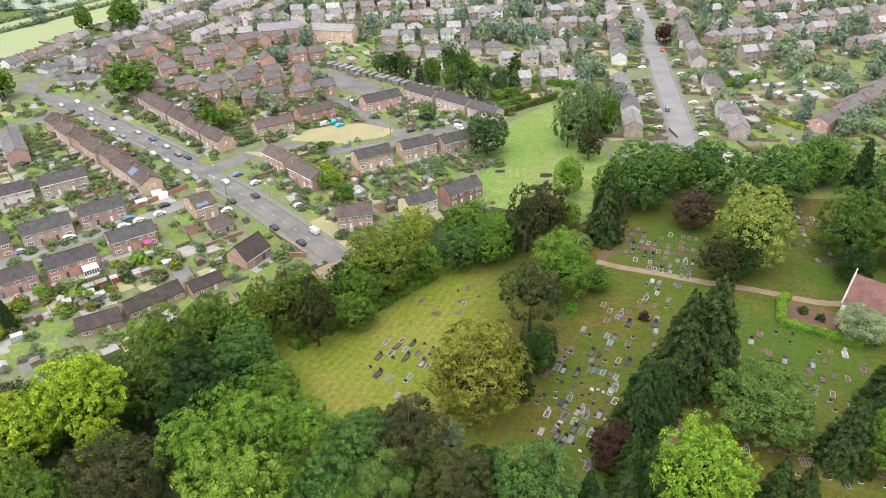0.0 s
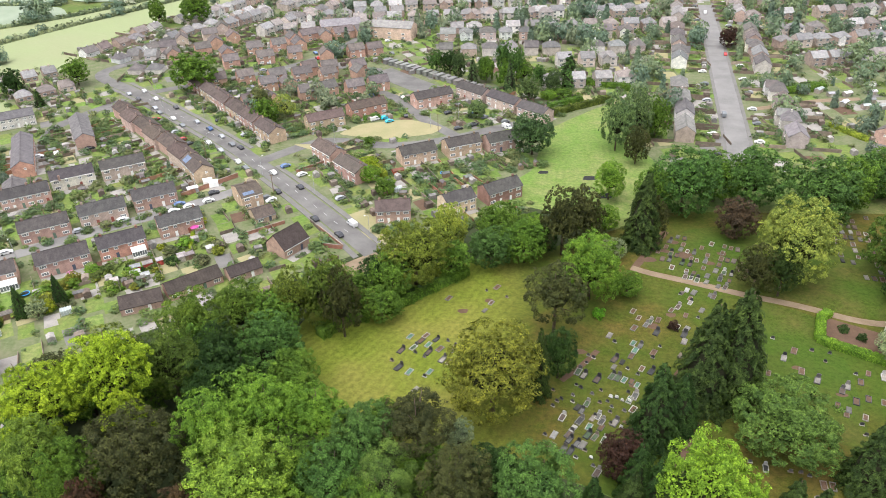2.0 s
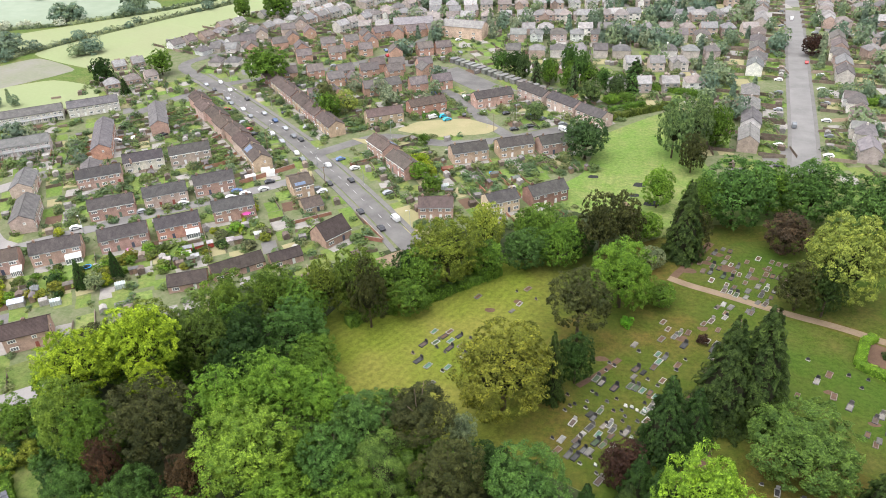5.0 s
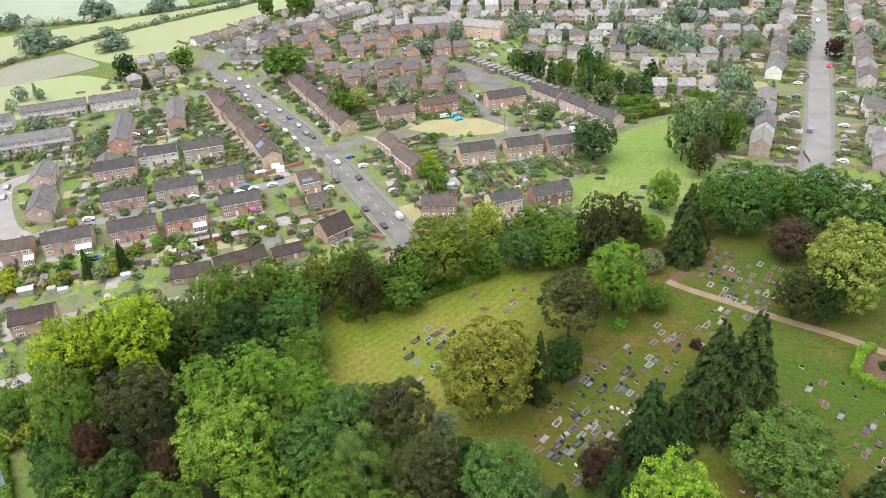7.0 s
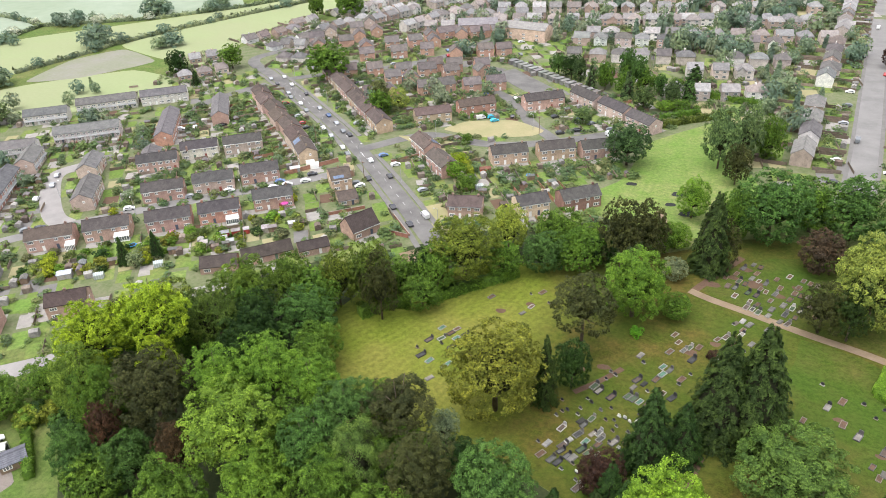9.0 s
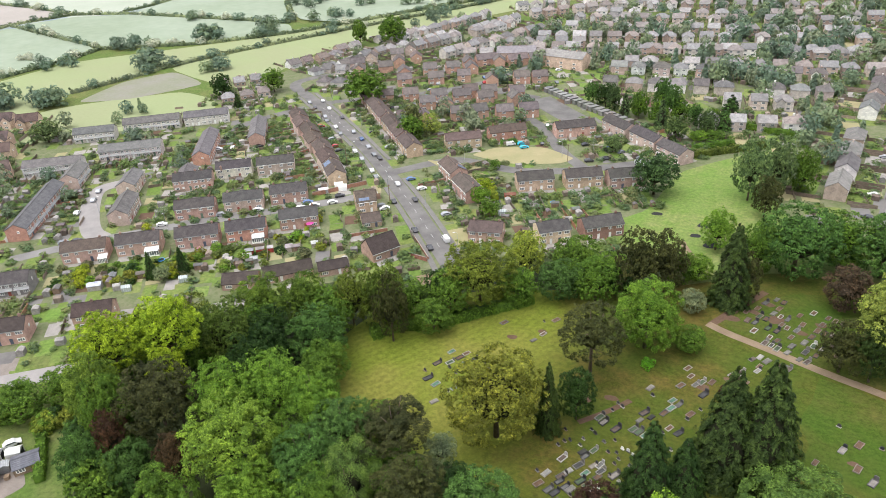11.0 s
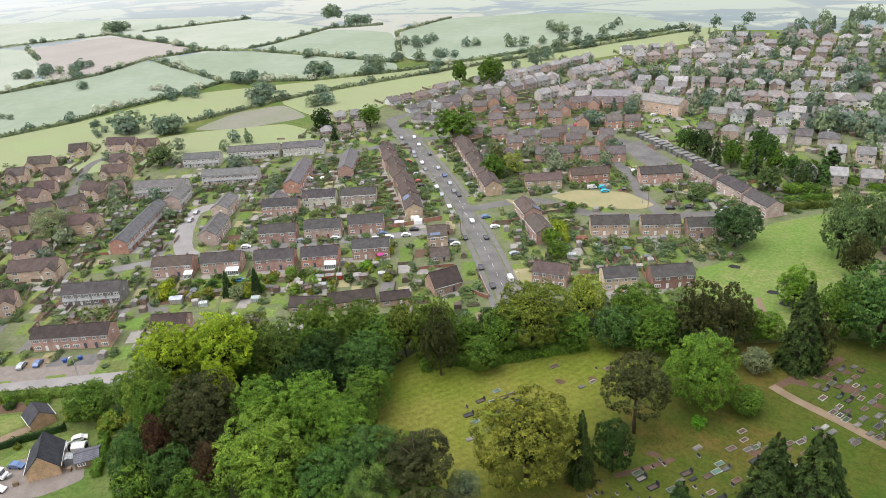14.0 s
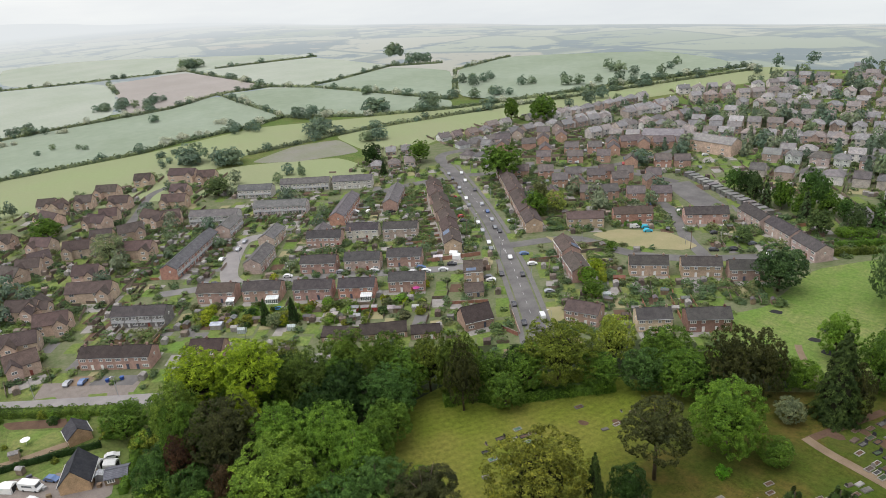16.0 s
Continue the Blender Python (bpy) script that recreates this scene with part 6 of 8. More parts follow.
for x, y, a, kind in ((-76.5, 227.5, 215, 0), (-79.5, 229, 215, 5), (-92.6, 236.6, 40, 0), (-101, 231.5, 40, 2), (-100.4, 225, 40, 0), (-110.4, 221.5, 40, 7), (-80.5, 257.5, 45, 7), (-71.2, 250.2, 45, 0), (-50.5, 231.5, 45, 1), (-128.4, 304.5, 45, 2), (-109.5, 288.5, 45, 1), (-143.3, 289, 50, 1), (-136, 281, 50, 4), (-131, 276.5, 50, 2), (-160.5, 303.5, 50, 4)):
    car(x, y, a, kind)
car(-149.8, 84.9, 127, 1)
car(-146.2, 88.5, 127, 7)
for x, y, a in ((-138, 199, 40), (-126, 208, 40), (-110, 216, 40), (-106, 220, 40), (-155, 183, 40), (-199, 178, 124), (-203, 190, 124), (-209, 198, 124), (-181, 157, 60), (-177, 160, 60),
                (-192, 258, 30), (-186, 262, 120), (-174, 268, 60), (-13, 303, 30), (-6, 308, 30), (-2, 318, 60), (-8, 322, 60), (8, 313, 20), (-20, 322, 40), (-40, 317, 110), (-46, 342, 120), 
                (-215, 84, 40), (-222, 79, 40), (-225, 83, 130)):
    car(x, y, a)
car(-54, 311, 40, 0, True)
car(9, 306, 320, 0, True)
for i in range(26):
    k = i / 25
    s = (-1, 1)[i % 2]
    if i % 9 == 4:
        car(107.2 + 37 * k + s * 3.6, 285 + 270 * k, 82, None, i % 2 == 0)
    else:
        car(107.2 + 37 * k + s * rng.uniform(9.2, 11.0), 285 + 270 * k + rng.uniform(-2, 2), 172 + rng.uniform(-4, 4), None, False, 0.06)
for i in range(22):
    car(rng.uniform(-150, -60), rng.uniform(330, 450), rng.choice((36, 126)))


def gazebo(x, y, r=2.0):
    ob = thing("parasol", at(x, y, 0, 1, 0.05), "white octagonal garden parasol on the lawn", "parasol")
    n = 8
    ring = [(r * math.cos(i * math.tau / n), r * math.sin(i * math.tau / n), 2.1) for i in range(n)]
    part("canopy", Shape().add(ring + [(0, 0, 2.8), (0, 0, 2.05)], [(i, (i + 1) % n, n) for i in range(n)] + [((i + 1) % n, i, n + 1) for i in range(n)]).mesh("canopy", PAINT), ob, (0.8, 0.8, 0.78))
    part("pole", Shape().tube((0, 0, 0), (0, 0, 2.7), 0.04, 0.04, 6).mesh("pole", PAINT), ob, (0.5, 0.5, 0.5))


def motorhome(x, y, a):
    ob = thing("motorhome", at(x, y, a - 90, 1, 0.06), "white motorhome parked in the yard", "motorhome")
    part("body", Shape().prism([(-3.2, 0.4), (2.9, 0.4), (3.1, 1.1), (2.4, 1.5), (2.1, 2.1), (2.4, 2.7), (-3.1, 2.8), (-3.3, 1.5)], -1.1, 1.1).mesh("body", CARPAINT), ob, (0.75, 0.75, 0.74))
    part("windscreen", Shape().prism([(2.42, 1.5), (2.5, 1.5), (2.2, 2.1), (2.12, 2.1)], -0.95, 0.95).mesh("windscreen", GLASS), ob)
    for e in (-1, 1):
        part("side_window", Shape().box(e * 1.1 - 0.02, -2.0, 1.5, e * 1.1 + 0.02, 1.2, 2.1).mesh("side_window", GLASS), ob)
        for wy in (-1.9, 1.9):
            part("wheel", car_meshes(False)[3], ob, m=pose(e * 1.0, wy, 0.36))


gazebo(-125.5, 62.5, 1.5)
motorhome(-103, 55.5, 30)
car(-97.5, 53.5, 30, 0, False, 0.06)
car(-102.3, 60.5, 30, 7, False, 0.06)
car(-97.9, 75.6, 60, 0, False, 0.08)
for x, y, a, c in ((-97.4, 70.6, 40, (0.55, 0.55, 0.54)), (-93.6, 73.4, 40, (0.5, 0.5, 0.49)), (-108, 51.4, 35, (0.72, 0.72, 0.7))):
    ob = thing("tent", at(x, y, a, 1, 0.06), "white garden tent with sloping roof", "tent")
    part("cover", stored("tent", lambda: Shape().prism([(-1.5, 0), (1.5, 0), (1.5, 1.9), (0, 2.6), (-1.5, 1.9)], -1.8, 1.8).mesh("cover", PAINT)), ob, c)
    # A black sheet on the closed end paints the dark inside of the opening.
    part("opening", stored("tentdoor", lambda: Shape().box(1.79, -0.9, 0.05, 1.83, 0.9, 1.8).mesh("opening", RUBBER)), ob)


for x, y, a, w, d, c, k in ((-92, 68.2, 325, 2.2, 2.2, (0.2, 0.2, 0.2), (0.3, 0.31, 0.32)), (-112.4, 55.6, 30, 2.0, 1.6, (0.2, 0.16, 0.12), (0.26, 0.25, 0.24)), (-121, 57.4, 60, 2.6, 2.0, (0.3, 0.24, 0.17), (0.2, 0.19, 0.18))):
    ob = thing("shed", at(x, y, a, 1, 0.06), "small weathered shed in the yard", "shed")
    part("wall", Shape().prism([(0, 0), (d, 0), (d, 1.8), (d / 2, 2.3), (0, 1.8)], -w / 2, w / 2).mesh("wall", TIMBER), ob, c)
    part("roof", roof_mesh(w, d, 1.85, 2.35, 0.12), ob, k)


# ---- street lamps and poles ----
def street_lamp(x, y, a):
    ob = thing("street_lamp", at(x, y, a, 1, 0.05), "grey steel street lamp beside the road", "street lamp", "street lamps")
    part("post", stored("post", lambda: Shape().tube((0, 0, 0), (0, 0, 7.6), 0.1, 0.06, 8).mesh("post", STONE)), ob, (0.3, 0.31, 0.31))
    part("arm", stored("arm", lambda: Shape().tube((0, 0, 7.5), (1.0, 0, 7.9), 0.05, 0.05, 6).mesh("arm", STONE)), ob, (0.3, 0.31, 0.31))
    part("lantern", stored("lantern", lambda: Shape().box(0.9, -0.13, 7.82, 1.6, 0.13, 8.0).mesh("lantern", PAINT)), ob, (0.6, 0.6, 0.58))


for x, y, a in ((-34, 207, 225), (-62, 236, 225), (-88, 250, 45), (-98, 276, 225), (-120, 272, 45), (-138, 309, 225), (-160, 312, 45), (-180, 344, 225), (-26, 304, 200), (-14, 314, 90), (-66, 283, 90), (-118, 206, 300), (-150, 181, 300), (-190, 182, 30), (-150, 74, 120), (-128, 92, 300)):
    street_lamp(x, y, a)
for x, y in ((-77.5, 233.5), (-117, 262), (-150, 200), (-22, 300)):
    ob = thing("telegraph_pole", at(x, y, 20, 1, 0.0), "brown timber telegraph pole among gardens", "pole")
    part("pole", stored("tpole", lambda: Shape().tube((0, 0, 0), (0, 0, 8.5), 0.15, 0.11, 8).mesh("pole", TIMBER)), ob, (0.18, 0.13, 0.09))
    part("crossbar", stored("tbar", lambda: Shape().box(-0.8, -0.06, 8.0, 0.8, 0.06, 8.12).mesh("crossbar", TIMBER)), ob, (0.16, 0.12, 0.09))

# ---- graves ----
GRAVE_WORDS = ["grave with stone kerb and grey headstone", "flat pale stone grave slab", "small dark polished headstone on the lawn", "bare earth grave with kerb stones",
               "dark granite grave with kerb and headstone", "grave with pale kerb and green stone chippings", "small white marble headstone on the lawn"]
BEDS = [(0.1, 0.1, 0.095), (0.2, 0.185, 0.165), (0.06, 0.085, 0.05), (0.085, 0.065, 0.055), (0.05, 0.05, 0.05)]


def headstone_mesh(w, h, t, arch):
    n = 9
    top = [(w * math.cos(math.pi * j / 6), h - arch + arch * math.sin(math.pi * j / 6)) for j in range(1, 6)]
    out = [(w, 0), (w, h - arch)] + top + [(-w, h - arch), (-w, 0)]
    s = Shape().add([(x, y, z) for y in (0, t) for x, z in out], [tuple(range(n)), tuple(range(2 * n - 1, n - 1, -1))] + [(j, j + n, (j + 1) % n + n, (j + 1) % n) for j in range(n)])
    return s.mesh("headstone", STONE)


GRAVE_SPOTS = []


def grave(x, y, a, kind, tone):
    GRAVE_SPOTS.append((x, y))
    ob = thing("grave", at(x, y, a, rng.uniform(0.95, 1.25), 0.06), GRAVE_WORDS[kind], "grave", "cemetery graves")
    kerb = stored("kerb", lambda: Shape().ring(-0.6, -1.1, 0.6, 1.1, 0.14, 0, 0.24).mesh("kerb", STONE))
    bed = stored("bed", lambda: Shape().box(-0.46, -0.96, 0, 0.46, 0.96, 0.1).mesh("grave_bed", STONE))
    slab = stored("slab", lambda: Shape().stack((0.6, 1.1, 0), (0.6, 1.1, 0.16), (0.48, 0.98, 0.3)).mesh("slab", STONE))
    big = stored("headstone", lambda: headstone_mesh(0.42, 1.1, 0.15, 0.2))
    low = stored("low_headstone", lambda: headstone_mesh(0.36, 0.8, 0.14, 0.12))
    dark = rng.choice([(0.035, 0.035, 0.04), (0.05, 0.048, 0.048), (0.09, 0.085, 0.085)])
    if kind == 4:
        tone = dark
    if kind == 1:
        part("slab", slab, ob, tuple(v * 0.68 for v in tone))
    elif kind in (0, 3, 4, 5):
        part("kerb", kerb, ob, (0.26, 0.25, 0.23) if kind == 5 else tone)
        part("grave_bed", bed, ob, {3: (0.10, 0.062, 0.042), 5: (0.075, 0.14, 0.105)}.get(kind) or rng.choice(BEDS))
    if kind in (0, 4):
        part("headstone", big, ob, dark if kind == 4 or rng.random() < 0.4 else tone, pose(0, 1.12, 0))
    if kind in (2, 6):
        part("headstone", low, ob, (0.62, 0.61, 0.58) if kind == 6 else dark, pose(0, 0.9, 0))
        part("base", stored("grave_base", lambda: Shape().stack((0.5, 0.25, 0), (0.5, 0.25, 0.12), (0.42, 0.2, 0.14)).mesh("base", STONE)), ob, tone, pose(0, 0.97, 0))


TONES = [(0.2, 0.19, 0.175), (0.15, 0.142, 0.132), (0.34, 0.33, 0.315), (0.16, 0.12, 0.1), (0.05, 0.05, 0.05), (0.26, 0.24, 0.22), (0.17, 0.14, 0.12), (0.09, 0.085, 0.08)]


def grave_rows(x, y, rows, cols, along, apart, a, keep, kinds):
    """Rows of graves: cols graves every along metres, rows every apart metres, on bearing a."""
    c, s = math.cos(radians(a)), math.sin(radians(a))
    for i in range(rows):
        for j in range(cols):
            if rng.random() > keep:
                continue
            u, v = j * along + rng.uniform(-0.4, 0.4), i * apart + rng.uniform(-0.3, 0.3)
            gx, gy = x + u * c - v * s, y + u * s + v * c
            if all(math.hypot(gx - p, gy - q) > 1.75 for p, q in GRAVE_SPOTS):
                grave(gx, gy, a + rng.uniform(-5, 5), rng.choice(kinds), rng.choice(TONES))


# clustered plots of the cemetery
grave_rows(-16, 142, 6, 10, 1.6, 3.0, -28, 0.5, (0, 4, 2, 2, 3, 5))
grave_rows(-10, 134, 2, 4, 2.2, 3.0, -28, 0.5, (0, 1))
for x, y, kind in ((31, 125.9, 0), (28.4, 134.3, 2), (29.3, 130.4, 2), (28.2, 128.7, 2), (30.4, 131.4, 2), (33.1, 130.6, 2), (34.8, 129.7, 1), (35.7, 128.5, 0), (37.1, 131.2, 0), (38.3, 126.4, 0), (39.6, 127.2, 0), (35.1, 125.2, 0), (33.5, 122.6, 1), (32.5, 120.6, 0), (29, 120.1, 1), (32.5, 118.9, 4), (34.2, 117.9, 4), (36.8, 120.8, 4), (38.4, 120.3, 0), (35.5, 117.6, 1), (40.5, 119.6, 0), (31, 115.7, 0), (32.6, 115.3, 4), (35.5, 115.1, 2), (33.4, 112.8, 2), (37.1, 110.8, 2), (38.3, 109.7, 0), (28.4, 116.5, 3), (43.4, 125.4, 4), (42, 124.4, 2)):
    grave(x, y, -28 + rng.uniform(-5, 5), kind, rng.choice(TONES))
for x, y, kind in ((35.4, 142.7, 0), (36.8, 141.4, 4), (40.1, 140.2, 4), (34.4, 136.8, 2), (35.4, 135.9, 2), (37.3, 145.6, 2), (45.2, 148.6, 0), (47.1, 147.7, 1), (44.8, 145.6, 1), (44, 141.8, 0), (45.4, 141.4, 4), (47, 140.8, 5), (50.1, 139.2, 5), (48.8, 140.4, 3), (42.7, 133.4, 6), (44.1, 133, 6), (45.4, 132.5, 6), (47, 132.1, 6), (47.7, 133.6, 5), (48.2, 130.4, 3), (47.2, 135.5, 2), (39.9, 131, 2), (42.6, 129.9, 2), (45.5, 128.7, 2), (40.1, 123.6, 3), (44.6, 158.7, 1), (50.8, 155.9, 5), (52.6, 155, 4), (51, 152.9, 5), (49.7, 150.4, 3), (37.9, 148.6, 2), (39.1, 147.7, 2), (45.2, 154.9, 2)):
    grave(x, y, -28 + rng.uniform(-5, 5), kind, rng.choice(TONES))
for x, y, kind in ((57.6, 161.1, 0), (55.2, 164.5, 0), (56.5, 166, 0), (58.9, 167.1, 3), (53.5, 167.6, 3), (55.8, 152.5, 3), (57.3, 154.3, 2), (54.8, 149.4, 2), (65.1, 160.9, 0), (66.2, 163.6, 1), (64.7, 158, 1), (62.8, 151.9, 1), (64, 164.5, 3), (67, 170.1, 3), (65.4, 173.9, 0), (67.6, 181.2, 1), (69.4, 182.9, 1), (71.2, 181.7, 1), (69.6, 178.6, 3), (66.6, 179.6, 2), (69.3, 176.4, 0), (75.9, 180.9, 1), (76.7, 180.2, 0), (63.3, 172.2, 3), (69.8, 168.4, 2), (51.7, 162.7, 3), (52.2, 170.6, 3), (72, 172.9, 1)):
    grave(x, y, -26 + rng.uniform(-5, 5), kind, rng.choice(TONES))
for x, y, kind in ((89.6, 153.6, 0), (88.4, 160.8, 2), (97.4, 156.4, 2), (101.8, 155.9, 2), (99.5, 152.3, 2), (92.7, 148.7, 3), (95.6, 145.5, 4), (105.7, 148, 2), (102.3, 143.9, 0), (100.5, 142.2, 4), (97.7, 137, 3), (99.8, 135.5, 1), (102.6, 138.7, 3), (102.8, 133.3, 3), (84.1, 147.2, 3), (93.1, 156.9, 3), (103.2, 158.4, 2), (106.2, 146, 3)):
    grave(x, y, -20 + rng.uniform(-5, 5), kind, rng.choice(TONES))
grave_rows(26, 119, 7, 9, 2.0, 3.1, -28, 0.5, (2, 2, 4, 0, 2, 6, 5))
grave_rows(36, 138, 5, 7, 2.6, 3.6, -28, 0.3, (2, 3, 0, 2))
grave_rows(61, 197, 6, 14, 2.1, 4.0, -20, 0.55, (3, 3, 1, 1, 3, 0, 4))
grave_rows(66, 192, 1, 10, 2.1, 4.0, -24, 0.5, (0, 1))
grave_rows(-2, 172, 4, 10, 2.5, 4.2, -25, 0.32, (3, 3, 1, 2))
grave_rows(106, 140, 5, 6, 3.6, 5.0, -20, 0.35, (3, 2, 0, 3))
grave_rows(84, 128, 3, 6, 4, 5.5, -20, 0.3, (3, 2))
grave_rows(70, 116, 1, 12, 1.3, 4, -12, 0.8, (2, 2, 0))
grave_rows(84, 107, 2, 12, 1.6, 5, -10, 0.6, (2, 2, 3))
grave_rows(97, 118, 5, 5, 2.0, 3, -10, 0.5, (3, 2, 3))
grave_rows(120, 196, 11, 7, 2.4, 4, -10, 0.45, (3, 3, 1))


patch_rng = random.Random(5)
for x, y, w in ((60, 199, 3.0), (66, 205, 2.4), (72, 203, 3.4), (79, 199, 2.6), (69, 211, 2.8), (84, 205, 2.2), (57, 164, 2.6), (63, 170, 2.0), (49, 139, 1.6), (36, 151, 2.2), (3, 166, 2.0), (10, 172, 1.8), (30, 148, 2.4), (100, 141, 1.6), (92, 150, 1.8), (46, 126, 1.2)):
    ring = [(x + w * patch_rng.uniform(0.6, 1.1) * math.cos(i * math.tau / 7), y + w * patch_rng.uniform(0.35, 0.7) * math.sin(i * math.tau / 7)) for i in range(7)]
    plot("bare_earth", ring, 0.062, EARTH, "worn patch of bare brown earth between graves", "ground")
shrub(42, 167, 3.0, 1.6, (0.1, 0.26, 0.02), "clipped round bright green bush among the graves", 0)
shrub(62.5, 163.5, 2.6, 1.4, COPPER, "small dark red bush among the graves", 0)
for x, y in ((109, 167), (112.5, 163.5), (117, 160)):
    shrub(x, y, 2.0, 1.2, DARK, "dark clipped bush inside the hedge", 0)
shrub(124.5, 168.5, 2.2, 1.2, DARK, "small dark yew bush beside the path", 0)


# ---- gardens: fences, sheds, shrubs, lawns ----
def fence(x0, y0, x1, y1, h=1.7, color=(0.2, 0.14, 0.09), label="weathered timber panel garden fence"):
    L = math.hypot(x1 - x0, y1 - y0)
    n = max(1, round(L / 3.8))
    w = round(L / n, 1)
    ob = thing("fence", at(x0, y0, math.degrees(math.atan2(y1 - y0, x1 - x0)), 1, 0.02), label, "fence")
    me = stored(("fence", w, h), lambda: Shape().prism([(-0.03, 0.0), (0.03, 0.0), (0.03, h - 0.08), (0.07, h - 0.08), (0.07, h), (-0.07, h), (-0.07, h - 0.08), (-0.03, h - 0.08)], 0, w).mesh("fence_panel", TIMBER))
    for i in range(n):
        part("fence_panel", me, ob, vary(color, 0.2), pose(i * w, 0, 0))


def shed(x, y, a, w=2.4, d=1.9, color=(0.2, 0.145, 0.1), roof=(0.14, 0.132, 0.125), label="small timber garden shed"):
    ob = thing("shed", at(x, y, a, 1, 0.02), label, "shed")
    part("wall", stored(("shedw", w, d), lambda: Shape().prism([(0, 0), (d, 0), (d, 1.8), (d / 2, 2.3), (0, 1.8)], -w / 2, w / 2).mesh("wall", TIMBER)), ob, vary(color, 0.2))
    part("roof", roof_mesh(w, d, 1.85, 2.35, 0.12), ob, vary(roof, 0.25))
    part("door", stored("sheddoor", lambda: Shape().box(-0.4, -0.05, 0.05, 0.4, 0.02, 1.7).mesh("door", TIMBER)), ob, vary(color, 0.3))


def conservatory(x, y, a, w=4.5):
    ob = thing("conservatory", at(x, y, a, 1, 0.02), "white framed conservatory against a house", "conservatory")
    s = Shape()
    for i in range(7):
        k = -w / 2 + w * i / 6
        s.box(k - 0.06, -3, 0, k + 0.06, -2.9, 2.2).prism([(-3.05, 2.2), (0, 2.75), (0, 2.85), (-3.05, 2.3)], k - 0.06, k + 0.06)
    s.box(-w / 2, -3, 0, w / 2, -2.9, 0.5).box(-w / 2, -3, 2.15, w / 2, -2.88, 2.3)
    part("frame", s.mesh("frame", PAINT), ob, (0.82, 0.82, 0.8))
    part("glass_roof", Shape().prism([(-3.0, 2.2), (0, 2.75), (0, 2.79), (-3.0, 2.24)], -w / 2, w / 2).mesh("glass_roof", PAINT), ob, (0.6, 0.62, 0.62))
    part("glazing", Shape().box(-w / 2, -2.96, 0.5, w / 2, -2.93, 2.15).mesh("glazing", GLASS), ob)


SHRUBS = [GREEN, BRIGHT, (0.10, 0.13, 0.04), (0.16, 0.21, 0.05), DARK, OLIVE, (0.12, 0.13, 0.07)]
SHRUB_WORDS = "leafy green shrub in a garden"


bushes = Wood(150, 0.36)


def garden(x, y, a, w, depth, r, front=False, near=False):
    """One plot before a house side: lawn, paving, fence, shed and shrubs. (x, y): middle of the house side."""
    m = at(x, y, a)

    def to(u, v):
        p = m @ Vector((u, -v, 0))
        return p.x, p.y
    lawn0, lawn1 = r.uniform(2.5, 4.5), depth * r.uniform(0.62, 0.95)
    e = w / 2 - r.uniform(0.3, 1.2)
    pts = [to(-e, lawn0), to(e, lawn0), to(e, lawn1), to(-e, lawn1)]
    kind = r.random()
    plot("garden_lawn", pts, 0.05 + r.uniform(0, 0.01), LAWN if kind < 0.55 else (PARK if kind < 0.75 else (DRY if kind < 0.87 else PATIO)), "small back garden lawn of grass" if kind < 0.87 else "paved back garden with slabs", "lawn")
    plot("patio", [to(-w / 2 + 0.3, 0.1), to(w / 2 - 0.3, 0.1), to(w / 2 - 0.3, lawn0 - 0.2), to(-w / 2 + 0.3, lawn0 - 0.2)], 0.045, PATIO, "pale paved patio strip", "patio")
    if not front:
        f0, f1 = to(w / 2, 1.0), to(w / 2, depth)
        if r.random() < 0.85:
            fence(*f0, *f1, r.choice((1.2, 1.7)), r.choice([(0.19, 0.15, 0.115), (0.26, 0.205, 0.155), (0.14, 0.115, 0.095), (0.27, 0.14, 0.09)]))
        if r.random() < 0.5:
            shed(*to(r.uniform(-w / 2 + 1.5, w / 2 - 1.5), depth - r.uniform(1, 4)), a + r.choice((0, 90)), r.choice((1.8, 2.4, 3.0)), r.choice((1.6, 2.2)))
    for i in range(int(w * depth / (9 if front else 11))):
        edge = r.choice((-1, 1)) * (w / 2 - r.uniform(0.2, 1.4)) if r.random() < 0.75 else r.uniform(-w / 2, w / 2)
        q = to(edge, r.uniform(1.5 if front else 4, depth))
        s = r.uniform(0.6, 1.7) if r.random() < 0.8 else r.uniform(1.6, 2.4)
        if near:
            shrub(*q, s * r.uniform(1.0, 1.6), s, r.choice(SHRUBS), SHRUB_WORDS, 1, "garden shrubs")
        else:
            bushes.add(*q, "broad", s * r.uniform(1.0, 1.6), s, r.randrange(5))


def gardens(x, y, a, L, units, depth, back=None, near=False):
    r = random.Random(int(x * 3 + y * 11))
    c, s = math.cos(radians(a)), math.sin(radians(a))
    for i in range(units):
        u = -L / 2 + (i + 0.5) * L / units
        garden(x + u * c, y + u * s, a, L / units, depth, r, depth < 9, near)
        if back:
            garden(x + u * c - 8 * s, y + u * s + 8 * c, a + 180, L / units, back, r, back < 9)


for x, y in ((-160, 150), (-145, 162), (-127.5, 174.5), (-113, 185.5), (-99.5, 201)):
    gardens(x, y, 37, 16, 2, 22, 5, True)
for x, y in ((-146, 193), (-131.5, 206), (-118, 219)):
    gardens(x, y, 36, 16, 2, 6, 12)
for x, y in ((-168, 215), (-159, 232), (-143.5, 243)):
    gardens(x, y, 36, 16, 2, 10, 14)
gardens(-149.8, 105.9, 217, 26, 4, 14)
gardens(-168.5, 120.5, 38, 22, 4, 14, 10)
gardens(-210, 173, 124, 46, 7, 11, 14)
gardens(-174, 187, 304, 20, 3, 8, 8)
gardens(-192, 256, 124, 36, 5, 10, 10)
